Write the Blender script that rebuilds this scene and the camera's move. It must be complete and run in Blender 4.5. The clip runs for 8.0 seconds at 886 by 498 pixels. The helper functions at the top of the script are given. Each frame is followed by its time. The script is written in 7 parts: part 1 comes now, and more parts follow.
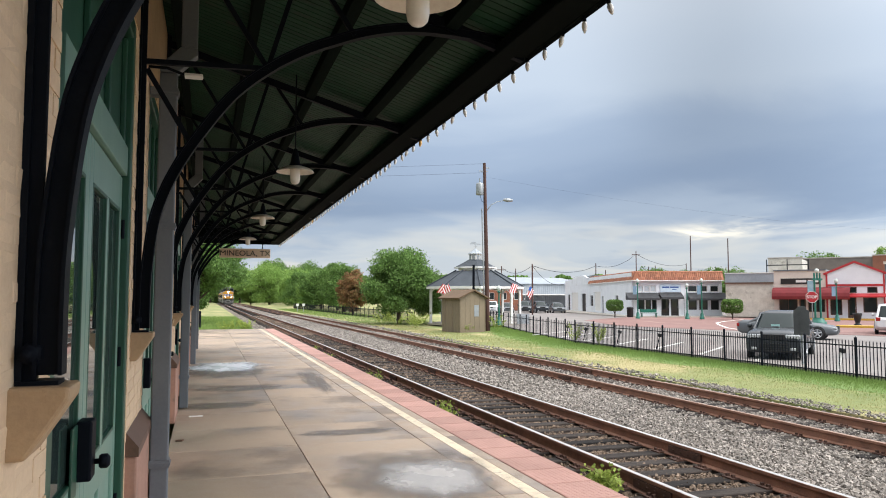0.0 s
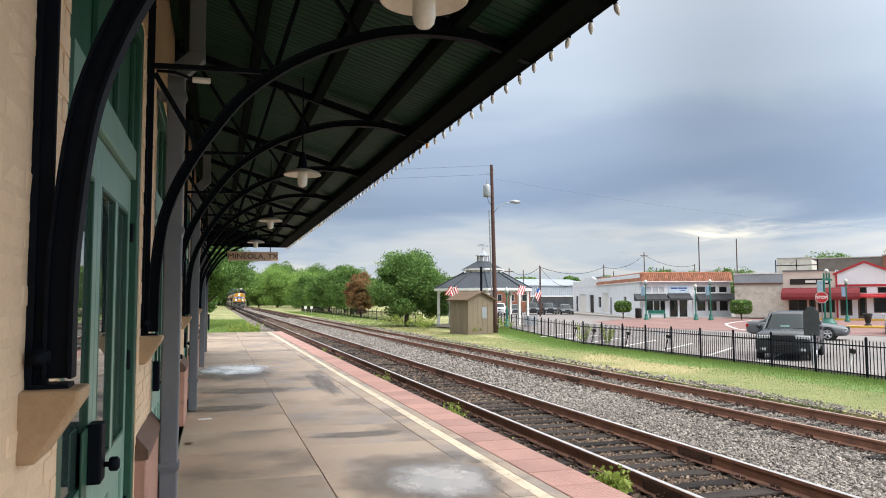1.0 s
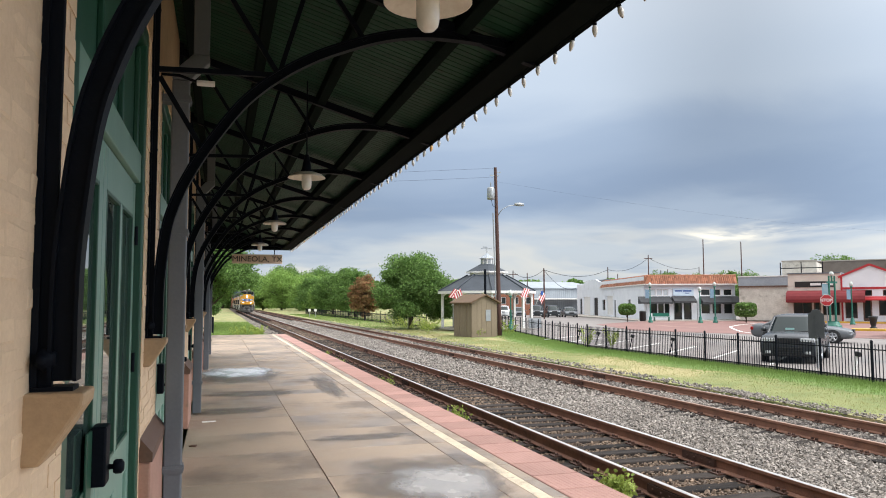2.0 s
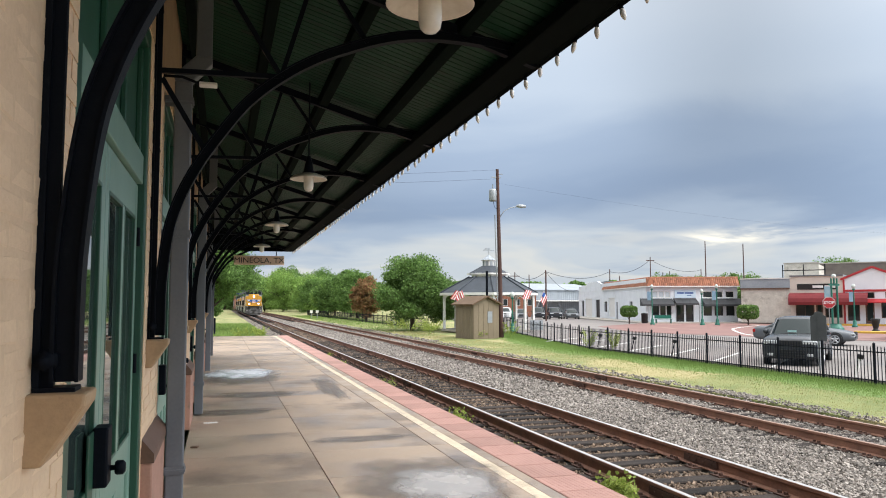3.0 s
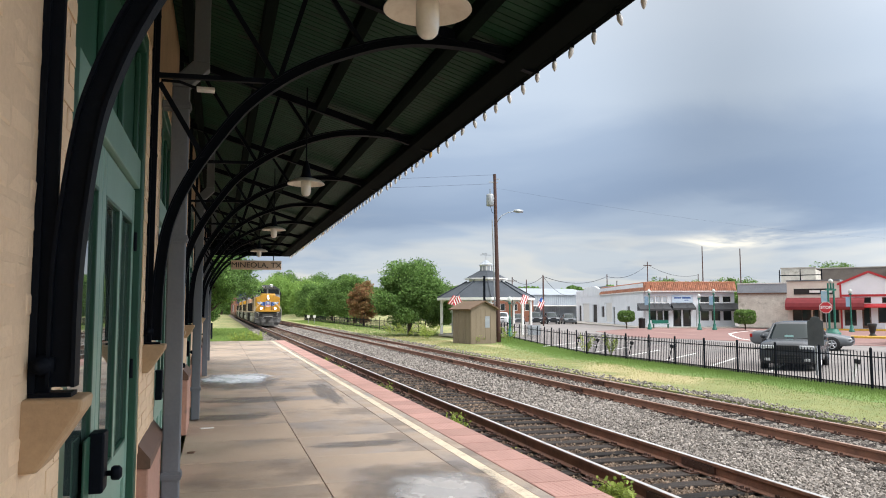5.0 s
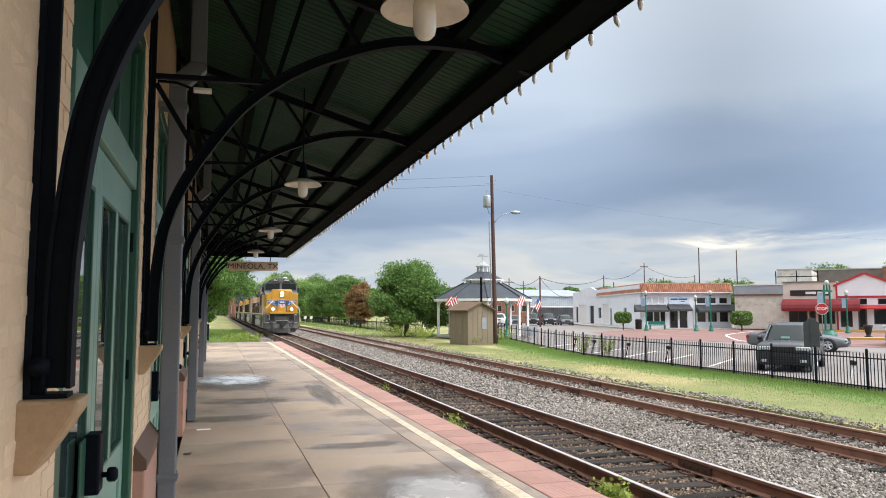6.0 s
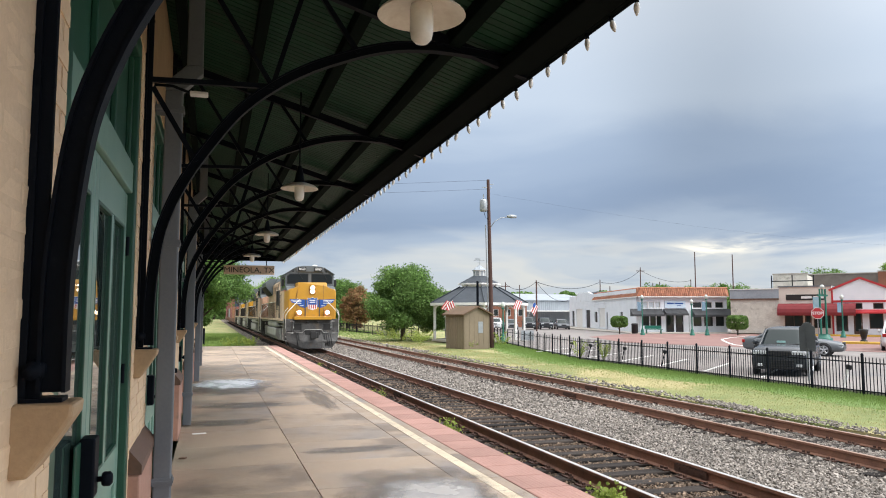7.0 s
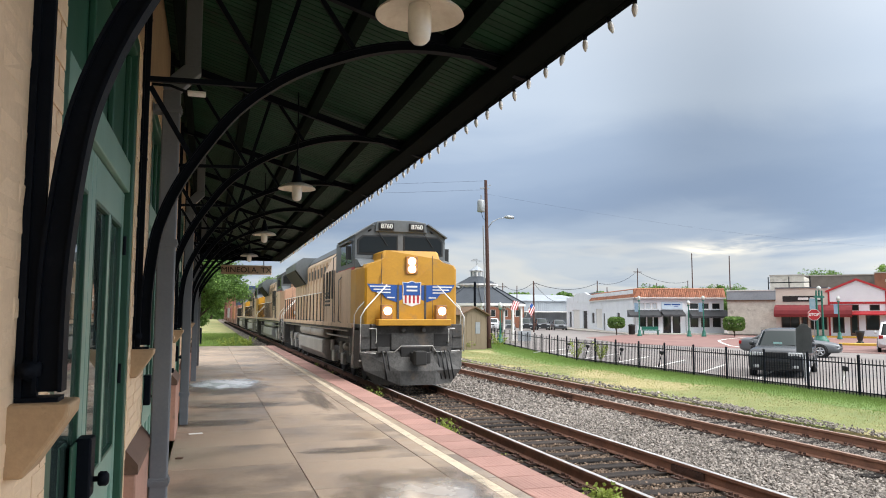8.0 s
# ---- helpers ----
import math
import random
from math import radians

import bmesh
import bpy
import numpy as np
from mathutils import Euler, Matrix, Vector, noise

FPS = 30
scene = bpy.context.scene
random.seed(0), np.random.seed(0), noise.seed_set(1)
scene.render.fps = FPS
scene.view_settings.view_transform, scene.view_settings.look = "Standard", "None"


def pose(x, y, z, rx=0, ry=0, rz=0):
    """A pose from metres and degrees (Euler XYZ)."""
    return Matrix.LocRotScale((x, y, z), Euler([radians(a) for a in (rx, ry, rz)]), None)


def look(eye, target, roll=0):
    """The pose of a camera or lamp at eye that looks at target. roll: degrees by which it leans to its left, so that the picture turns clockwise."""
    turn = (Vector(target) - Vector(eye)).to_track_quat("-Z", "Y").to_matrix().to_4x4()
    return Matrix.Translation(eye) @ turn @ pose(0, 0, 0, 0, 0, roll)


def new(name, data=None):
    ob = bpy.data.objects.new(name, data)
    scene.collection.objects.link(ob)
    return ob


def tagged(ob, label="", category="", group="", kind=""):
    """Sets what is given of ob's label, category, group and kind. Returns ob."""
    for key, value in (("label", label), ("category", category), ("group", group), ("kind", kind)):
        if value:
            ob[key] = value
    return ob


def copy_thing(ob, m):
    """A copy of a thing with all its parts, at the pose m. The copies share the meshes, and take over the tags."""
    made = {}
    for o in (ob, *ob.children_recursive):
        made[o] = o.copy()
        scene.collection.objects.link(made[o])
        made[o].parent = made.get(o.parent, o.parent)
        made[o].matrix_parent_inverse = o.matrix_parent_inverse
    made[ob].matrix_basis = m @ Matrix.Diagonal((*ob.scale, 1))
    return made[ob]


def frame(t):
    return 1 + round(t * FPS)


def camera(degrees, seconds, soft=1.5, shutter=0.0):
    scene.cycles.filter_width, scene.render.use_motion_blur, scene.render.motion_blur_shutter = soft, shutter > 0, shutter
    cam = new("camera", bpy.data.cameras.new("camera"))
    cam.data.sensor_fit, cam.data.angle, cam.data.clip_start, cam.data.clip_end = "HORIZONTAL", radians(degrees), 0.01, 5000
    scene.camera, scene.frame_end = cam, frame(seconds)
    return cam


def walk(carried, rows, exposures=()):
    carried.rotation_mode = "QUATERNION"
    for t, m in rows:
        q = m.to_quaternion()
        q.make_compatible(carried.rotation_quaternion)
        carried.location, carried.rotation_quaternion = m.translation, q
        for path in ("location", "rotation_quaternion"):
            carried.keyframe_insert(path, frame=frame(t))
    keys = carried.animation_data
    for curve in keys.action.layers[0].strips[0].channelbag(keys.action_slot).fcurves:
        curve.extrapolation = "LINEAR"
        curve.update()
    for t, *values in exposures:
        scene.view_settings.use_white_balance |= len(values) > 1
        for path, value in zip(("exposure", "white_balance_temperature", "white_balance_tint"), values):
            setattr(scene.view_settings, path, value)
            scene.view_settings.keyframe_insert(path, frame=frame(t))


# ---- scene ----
# ---- camera: a phone held still by hand beside the station wall ----
EYE_Z = 1.83
cam = camera(62.0, 8.0, soft=1.0)


def view(yaw, pitch, roll):
    return pose(0, 0, EYE_Z, 90 + pitch, 0, -yaw) @ pose(0, 0, 0, 0, 0, -roll)


walk(cam, [
    (0.0, view(17.688, 3.777, -0.065)),
    (0.5, view(17.526, 3.874, 0.092)),
    (1.0, view(17.107, 3.936, 0.189)),
    (1.5, view(16.895, 4.062, 0.217)),
    (3.0, view(16.662, 4.274, 0.067)),
    (3.5, view(16.650, 4.412, 0.031)),
    (4.0, view(16.710, 4.535, 0.000)),
    (4.5, view(16.769, 4.613, 0.053)),
    (6.0, view(17.108, 4.742, 0.043)),
    (6.5, view(17.218, 4.883, 0.070)),
    (7.0, view(17.384, 5.054, -0.009)),
    (7.5, view(17.564, 5.078, -0.127)),
    (8.0, view(17.587, 5.090, -0.161)),
], exposures=[(0.0, 0.92), (8.0, 0.92)])

# ---- world: overcast sky over a thin blue one, and one broad weak sun ----
SUN_EL, SUN_AZ = radians(40), radians(140)
world = bpy.data.worlds.new("overcast")
scene.world = world
world.use_nodes = True
wt = world.node_tree
wn, wl = wt.nodes, wt.links
wn.clear()
w_out = wn.new("ShaderNodeOutputWorld")
sky = wn.new("ShaderNodeTexSky")
sky.sky_type = "NISHITA"
sky.sun_disc = False
sky.sun_elevation, sky.sun_rotation = SUN_EL, SUN_AZ
w_tc = wn.new("ShaderNodeTexCoord")
w_sep = wn.new("ShaderNodeSeparateXYZ")
wl.new(w_tc.outputs["Generated"], w_sep.inputs[0])


def wmath(op, a, b=None, c=None):
    n = wn.new("ShaderNodeMath")
    n.operation = op
    for i, v in enumerate((a, b, c)):
        if v is None:
            continue
        if isinstance(v, (int, float)):
            n.inputs[i].default_value = v
        else:
            wl.new(v, n.inputs[i])
    return n.outputs[0]


# cloud layer coordinates: direction projected on a flat deck above
w_h = wmath("ADD", wmath("MAXIMUM", w_sep.outputs[2], 0.0), 0.09)
w_u = wmath("DIVIDE", w_sep.outputs[0], w_h)
w_v = wmath("DIVIDE", w_sep.outputs[1], w_h)
w_comb = wn.new("ShaderNodeCombineXYZ")
wl.new(w_u, w_comb.inputs[0])
wl.new(w_v, w_comb.inputs[1])


def wnoise(scale, detail, rough, distort, w):
    n = wn.new("ShaderNodeTexNoise")
    n.noise_dimensions = "4D"
    n.inputs["Scale"].default_value = scale
    n.inputs["Detail"].default_value = detail
    n.inputs["Roughness"].default_value = rough
    n.inputs["Distortion"].default_value = distort
    n.inputs["W"].default_value = w
    wl.new(w_comb.outputs[0], n.inputs["Vector"])
    return n.outputs["Fac"]


w_big = wnoise(0.30, 4.0, 0.50, 0.5, 3.1)
w_small = wnoise(1.1, 6.0, 0.55, 0.8, 7.7)
w_mix = wmath("ADD", wmath("MULTIPLY", w_big, 0.72), wmath("MULTIPLY", w_small, 0.28))
# elevation bends the ramp: bright veil low, slate belt above it, paler deck overhead
w_el = wmath("ADD", w_sep.outputs[2], wmath("MULTIPLY", wmath("SUBTRACT", w_mix, 0.5), 0.30))
ramp = wn.new("ShaderNodeValToRGB")
wl.new(w_el, ramp.inputs[0])
stops = [(0.00, (0.34, 0.385, 0.435)), (0.045, (0.335, 0.37, 0.41)), (0.085, (0.235, 0.285, 0.36)), (0.135, (0.160, 0.210, 0.295)),
         (0.20, (0.195, 0.245, 0.325)), (0.27, (0.285, 0.33, 0.39)), (0.40, (0.34, 0.375, 0.42)), (0.62, (0.80, 0.82, 0.85)), (1.0, (1.45, 1.45, 1.45))]
els = ramp.color_ramp.elements
els[0].position, els[0].color = stops[0][0], (*stops[0][1], 1)
els[1].position, els[1].color = stops[-1][0], (*stops[-1][1], 1)
for p_, c_ in stops[1:-1]:
    e_ = els.new(p_)
    e_.color = (*c_, 1)
ramp.color_ramp.interpolation = "EASE"
# thin bright gaps low over the horizon
gap = wn.new("ShaderNodeMapRange")
gap.inputs["From Min"].default_value, gap.inputs["From Max"].default_value = 0.50, 0.66
wl.new(wnoise(0.55, 3.0, 0.5, 1.2, 1.3), gap.inputs["Value"])
low = wn.new("ShaderNodeMapRange")
low.inputs["From Min"].default_value, low.inputs["From Max"].default_value = 0.15, 0.05
wl.new(w_sep.outputs[2], low.inputs["Value"])
w_gap = wmath("MULTIPLY", wmath("MULTIPLY", gap.outputs[0], low.outputs[0]), 0.6)
mixg = wn.new("ShaderNodeMix")
mixg.data_type = "RGBA"
wl.new(w_gap, mixg.inputs["Factor"])
wl.new(ramp.outputs[0], mixg.inputs["A"])
mixg.inputs["B"].default_value = (0.48, 0.465, 0.425, 1)
# a long torn gap in the deck, low in the north-east
w_az = wmath("ARCTAN2", w_sep.outputs[0], w_sep.outputs[1])
w_wob = wmath("MULTIPLY", wmath("SUBTRACT", w_small, 0.5), 5.0)
ga = wmath("ADD", wmath("DIVIDE", wmath("SUBTRACT", w_az, 0.675), 0.065), w_wob)
ge = wmath("ADD", wmath("DIVIDE", wmath("SUBTRACT", w_sep.outputs[2], 0.086), 0.0085), w_wob)
w_tear = wmath("MULTIPLY", wmath("EXPONENT", wmath("MULTIPLY", wmath("ADD", wmath("MULTIPLY", ga, ga), wmath("MULTIPLY", ge, ge)), -1.0)), 0.95)
mixt = wn.new("ShaderNodeMix")
mixt.data_type = "RGBA"
wl.new(w_tear, mixt.inputs["Factor"])
wl.new(mixg.outputs["Result"], mixt.inputs["A"])
mixt.inputs["B"].default_value = (0.80, 0.74, 0.61, 1)


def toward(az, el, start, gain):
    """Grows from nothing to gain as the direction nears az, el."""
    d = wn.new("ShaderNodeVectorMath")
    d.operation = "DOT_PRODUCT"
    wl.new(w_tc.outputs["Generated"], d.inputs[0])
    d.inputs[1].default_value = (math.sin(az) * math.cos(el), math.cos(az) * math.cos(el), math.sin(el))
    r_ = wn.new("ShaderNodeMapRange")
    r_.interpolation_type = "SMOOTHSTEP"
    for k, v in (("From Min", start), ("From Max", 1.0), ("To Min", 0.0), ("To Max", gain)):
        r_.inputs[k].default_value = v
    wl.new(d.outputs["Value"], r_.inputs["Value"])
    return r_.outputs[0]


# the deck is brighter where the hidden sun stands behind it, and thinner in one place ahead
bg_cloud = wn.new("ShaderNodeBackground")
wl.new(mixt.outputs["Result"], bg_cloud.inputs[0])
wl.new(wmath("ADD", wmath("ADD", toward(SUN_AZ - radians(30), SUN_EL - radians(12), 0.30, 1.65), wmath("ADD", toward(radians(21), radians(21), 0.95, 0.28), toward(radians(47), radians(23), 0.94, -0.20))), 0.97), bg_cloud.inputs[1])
bg_sky = wn.new("ShaderNodeBackground")
wl.new(sky.outputs[0], bg_sky.inputs[0])
bg_sky.inputs[1].default_value = 0.05
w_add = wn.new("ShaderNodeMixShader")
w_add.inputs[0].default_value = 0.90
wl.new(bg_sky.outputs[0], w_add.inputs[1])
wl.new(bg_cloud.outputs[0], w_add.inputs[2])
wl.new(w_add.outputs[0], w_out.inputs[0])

sun_data = bpy.data.lights.new("sun", "SUN")
sun_data.energy, sun_data.angle, sun_data.color = 1.0, radians(30), (1.0, 0.96, 0.92)
sun = new("sun", sun_data)
sun.matrix_world = look((0, 0, 60), (-30 * math.sin(SUN_AZ), -30 * math.cos(SUN_AZ), 60 - 30 * math.tan(SUN_EL)))


# ---- mesh helpers ----
class Geo:
    """Gathers points and faces of one mesh."""

    def __init__(self):
        self.v, self.f, self.s = [], [], []

    def add(self, verts, faces, smooth=False):
        o = len(self.v)
        self.v += [tuple(p) for p in verts]
        self.f += [tuple(i + o for i in q) for q in faces]
        self.s += [smooth] * len(faces)
        return self

    def box(self, x0, x1, y0, y1, z0, z1, m=None):
        vs = [(x, y, z) for z in (z0, z1) for y in (y0, y1) for x in (x0, x1)]
        if m is not None:
            vs = [m @ Vector(p) for p in vs]
        return self.add(vs, [(0, 2, 3, 1), (4, 5, 7, 6), (0, 1, 5, 4), (2, 6, 7, 3), (0, 4, 6, 2), (1, 3, 7, 5)])

    def chamfer(self, x0, x1, y0, y1, z0, z1, c):
        """A box with its upper edges cut by c."""
        vs = []
        for z, i in ((z0, 0), (z1 - c, 0), (z1, c)):
            vs += [(x0 + i, y0 + i, z), (x1 - i, y0 + i, z), (x1 - i, y1 - i, z), (x0 + i, y1 - i, z)]
        fs = [(3, 2, 1, 0), (8, 9, 10, 11)]
        for k in (0, 4):
            fs += [(k + i, k + (i + 1) % 4, k + 4 + (i + 1) % 4, k + 4 + i) for i in range(4)]
        return self.add(vs, fs)

    def tube(self, p0, p1, r0, r1=None, n=8, caps=True):
        p0, p1 = Vector(p0), Vector(p1)
        r1 = r0 if r1 is None else r1
        q = (p1 - p0).to_track_quat("Z", "Y")
        vs = []
        for p, r in ((p0, r0), (p1, r1)):
            vs += [p + q @ Vector((r * math.cos(2 * math.pi * i / n), r * math.sin(2 * math.pi * i / n), 0)) for i in range(n)]
        self.add(vs, [(i, (i + 1) % n, n + (i + 1) % n, n + i) for i in range(n)], True)
        if caps:
            self.add(vs, [tuple(range(n - 1, -1, -1)), tuple(range(n, 2 * n))])
        return self

    def path(self, pts, r, n=6):
        """A bent round bar through the points."""
        pts = [Vector(p) for p in pts]
        vs = []
        for i, p in enumerate(pts):
            q = (pts[min(i + 1, len(pts) - 1)] - pts[max(i - 1, 0)]).to_track_quat("Z", "Y")
            vs += [p + q @ Vector((r * math.cos(2 * math.pi * k / n), r * math.sin(2 * math.pi * k / n), 0)) for k in range(n)]
        m = len(pts)
        self.add(vs, [(a * n + k, a * n + (k + 1) % n, (a + 1) * n + (k + 1) % n, (a + 1) * n + k) for a in range(m - 1) for k in range(n)]
                 + [tuple(range(n - 1, -1, -1)), tuple(range((m - 1) * n, m * n))], True)
        return self

    def lathe(self, c, prof, n=16, axis="z"):
        """A turned body: prof is (radius, height) pairs round the axis through c."""
        c = Vector(c)
        vs = []
        for r, h in prof:
            for i in range(n):
                a = 2 * math.pi * i / n
                d = (r * math.cos(a), r * math.sin(a), h)
                vs.append(c + Vector(d if axis == "z" else (h, d[0], d[1]) if axis == "x" else (d[1], h, d[0])))
        fs = [(k * n + i, k * n + (i + 1) % n, (k + 1) * n + (i + 1) % n, (k + 1) * n + i) for k in range(len(prof) - 1) for i in range(n)]
        return self.add(vs, fs, True)

    def prism(self, poly, a, b, axis="y"):
        """A flat outline pushed from a to b along an axis. The outline is (x, z) for y, (y, z) for x, (x, y) for z."""
        def put(p, t):
            return (p[0], t, p[1]) if axis == "y" else (t, p[0], p[1]) if axis == "x" else (p[0], p[1], t)
        n = len(poly)
        vs = [put(p, a) for p in poly] + [put(p, b) for p in poly]
        return self.add(vs, [tuple(range(n - 1, -1, -1)), tuple(range(n, 2 * n))] + [(i, (i + 1) % n, n + (i + 1) % n, n + i) for i in range(n)])

    def ribbon(self, inner, outer, a, b, axis="y"):
        """A curved bar between two outlines of equal length."""
        def put(p, t):
            return (p[0], t, p[1]) if axis == "y" else (t, p[0], p[1]) if axis == "x" else (p[0], p[1], t)
        n = len(inner)
        vs = [q for p, o in zip(inner, outer) for q in (put(p, a), put(p, b), put(o, b), put(o, a))]
        fs = [(4 * i + k, 4 * i + (k + 1) % 4, 4 * i + 4 + (k + 1) % 4, 4 * i + 4 + k) for i in range(n - 1) for k in range(4)]
        return self.add(vs, fs + [(3, 2, 1, 0), (4 * n - 4, 4 * n - 3, 4 * n - 2, 4 * n - 1)])

    def mesh(self, name, weld=False):
        me = bpy.data.meshes.new(name)
        me.from_pydata(self.v, [], self.f)
        me.polygons.foreach_set("use_smooth", self.s)
        bm = bmesh.new()
        bm.from_mesh(me)
        if weld:
            bmesh.ops.remove_doubles(bm, verts=bm.verts, dist=0.0005)
        bmesh.ops.recalc_face_normals(bm, faces=bm.faces)
        bm.to_mesh(me)
        bm.free()
        return me


def part(name, g, material, parent=None, label="", m=None, bevel=0.0):
    """One mesh object, under a thing or at top level. g: a Geo or a mesh to share."""
    me = g.mesh(name) if isinstance(g, Geo) else g
    if material is not None and not me.materials:
        me.materials.append(material)
    ob = new(name, me)
    ob.parent = parent
    if m is not None:
        ob.matrix_basis = m
    if label:
        tagged(ob, label)
    if bevel:
        mod = ob.modifiers.new("bevel", "BEVEL")
        mod.width, mod.segments, mod.limit_method, mod.angle_limit = bevel, 2, "ANGLE", radians(50)
        mod.harden_normals = False
    return ob


def thing(name, label, category, m=None, group="", kind=""):
    ob = tagged(new(name), label, category, group, kind)
    if m is not None:
        ob.matrix_basis = m
    return ob


def raw_mesh(name, verts, faces, material, smooth=False):
    """A large joined mesh from numpy arrays (faces of one size)."""
    me = bpy.data.meshes.new(name)
    nf, k = faces.shape
    me.vertices.add(len(verts))
    me.vertices.foreach_set("co", verts.astype(np.float32).ravel())
    me.loops.add(nf * k)
    me.loops.foreach_set("vertex_index", faces.astype(np.int32).ravel())
    me.polygons.add(nf)
    me.polygons.foreach_set("loop_start", np.arange(0, nf * k, k, dtype=np.int32))
    me.update(calc_edges=True)
    me.polygons.foreach_set("use_smooth", np.full(nf, smooth))
    me.materials.append(material)
    return me


# ---- materials ----
def mat(name, a, b=None, rough=0.7, metal=0.0, scale=3.0, fine=40.0, bump=0.15, vary=0.0, spot=None, spot_amount=0.5, spot_scale=1.2,
        stretch=(1, 1, 1), island=False, dist=0.01, rough2=None, spec=0.5):
    """Two tones mixed by a coarse and a fine grain, an optional stain, relief, and a change of tone from piece to piece."""
    m = bpy.data.materials.new(name)
    m.use_nodes = True
    n, l = m.node_tree.nodes, m.node_tree.links
    p = n["Principled BSDF"]
    p.inputs["Metallic"].default_value = metal
    p.inputs["Specular IOR Level"].default_value = spec
    b = tuple(c * 0.72 for c in a) if b is None else b
    tc = n.new("ShaderNodeTexCoord")
    mp = n.new("ShaderNodeMapping")
    mp.inputs["Scale"].default_value = stretch
    l.new(tc.outputs["Object"], mp.inputs["Vector"])
    info = n.new("ShaderNodeObjectInfo") if not island else n.new("ShaderNodeNewGeometry")
    rnd = info.outputs["Random"] if not island else info.outputs["Random Per Island"]

    def grain(s, d, r):
        t = n.new("ShaderNodeTexNoise")
        t.noise_dimensions = "4D"
        t.inputs["Scale"].default_value, t.inputs["Detail"].default_value, t.inputs["Roughness"].default_value = s, d, r
        l.new(mp.outputs["Vector"], t.inputs["Vector"])
        mw = n.new("ShaderNodeMath")
        mw.operation = "MULTIPLY"
        mw.inputs[1].default_value = 37.0 if vary else 0.0
        l.new(rnd, mw.inputs[0])
        l.new(mw.outputs[0], t.inputs["W"])
        return t.outputs["Fac"]

    coarse, small = grain(scale, 5, 0.6), grain(fine, 4, 0.65)
    add = n.new("ShaderNodeMath")
    add.operation = "ADD"
    half = n.new("ShaderNodeMath")
    half.operation = "MULTIPLY_ADD"
    half.inputs[1].default_value, half.inputs[2].default_value = 0.8, -0.4
    l.new(small, half.inputs[0])
    l.new(coarse, add.inputs[0])
    l.new(half.outputs[0], add.inputs[1])
    rng = n.new("ShaderNodeMapRange")
    rng.inputs["From Min"].default_value, rng.inputs["From Max"].default_value = 0.30, 0.70
    l.new(add.outputs[0], rng.inputs["Value"])
    mix = n.new("ShaderNodeMix")
    mix.data_type = "RGBA"
    l.new(rng.outputs[0], mix.inputs["Factor"])
    mix.inputs["A"].default_value, mix.inputs["B"].default_value = (*b, 1), (*a, 1)
    col = mix.outputs["Result"]
    if spot:
        s2 = grain(spot_scale, 6, 0.65)
        r2 = n.new("ShaderNodeMapRange")
        r2.inputs["From Min"].default_value, r2.inputs["From Max"].default_value = 0.66 - 0.3 * spot_amount, 0.76 - 0.3 * spot_amount
        l.new(s2, r2.inputs["Value"])
        m2 = n.new("ShaderNodeMix")
        m2.data_type = "RGBA"
        l.new(r2.outputs[0], m2.inputs["Factor"])
        l.new(col, m2.inputs["A"])
        m2.inputs["B"].default_value = (*spot, 1)
        col = m2.outputs["Result"]
    if vary:
        hv = n.new("ShaderNodeHueSaturation")
        mv = n.new("ShaderNodeMapRange")
        mv.inputs["To Min"].default_value, mv.inputs["To Max"].default_value = 1 - vary, 1 + vary
        l.new(rnd, mv.inputs["Value"])
        l.new(mv.outputs[0], hv.inputs["Value"])
        l.new(col, hv.inputs["Color"])
        col = hv.outputs["Color"]
    l.new(col, p.inputs["Base Color"])
    rr = n.new("ShaderNodeMapRange")
    rr.inputs["To Min"].default_value, rr.inputs["To Max"].default_value = rough if rough2 is None else rough2, rough
    l.new(coarse, rr.inputs["Value"])
    rr.inputs["From Min"].default_value, rr.inputs["From Max"].default_value = 0.4, 0.6
    l.new(rr.outputs[0], p.inputs["Roughness"])
    if bump:
        bp = n.new("ShaderNodeBump")
        bp.inputs["Strength"].default_value, bp.inputs["Distance"].default_value = bump, dist
        l.new(add.outputs[0], bp.inputs["Height"])
        l.new(bp.outputs[0], p.inputs["Normal"])
    return m


def leafy(m, share=0.35):
    """Lets light through a leaf material."""
    n, l = m.node_tree.nodes, m.node_tree.links
    p, out = n["Principled BSDF"], n["Material Output"]
    src = p.inputs["Base Color"].links[0].from_socket
    t = n.new("ShaderNodeBsdfTranslucent")
    l.new(src, t.inputs["Color"])
    mx = n.new("ShaderNodeMixShader")
    mx.inputs[0].default_value = share
    l.new(p.outputs[0], mx.inputs[1])
    l.new(t.outputs[0], mx.inputs[2])
    l.new(mx.outputs[0], out.inputs["Surface"])


def glow(name, color, strength):
    m = bpy.data.materials.new(name)
    m.use_nodes = True
    p = m.node_tree.nodes["Principled BSDF"]
    p.inputs["Base Color"].default_value = (*color, 1)
    p.inputs["Emission Color"].default_value, p.inputs["Emission Strength"].default_value = (*color, 1), strength
    return m


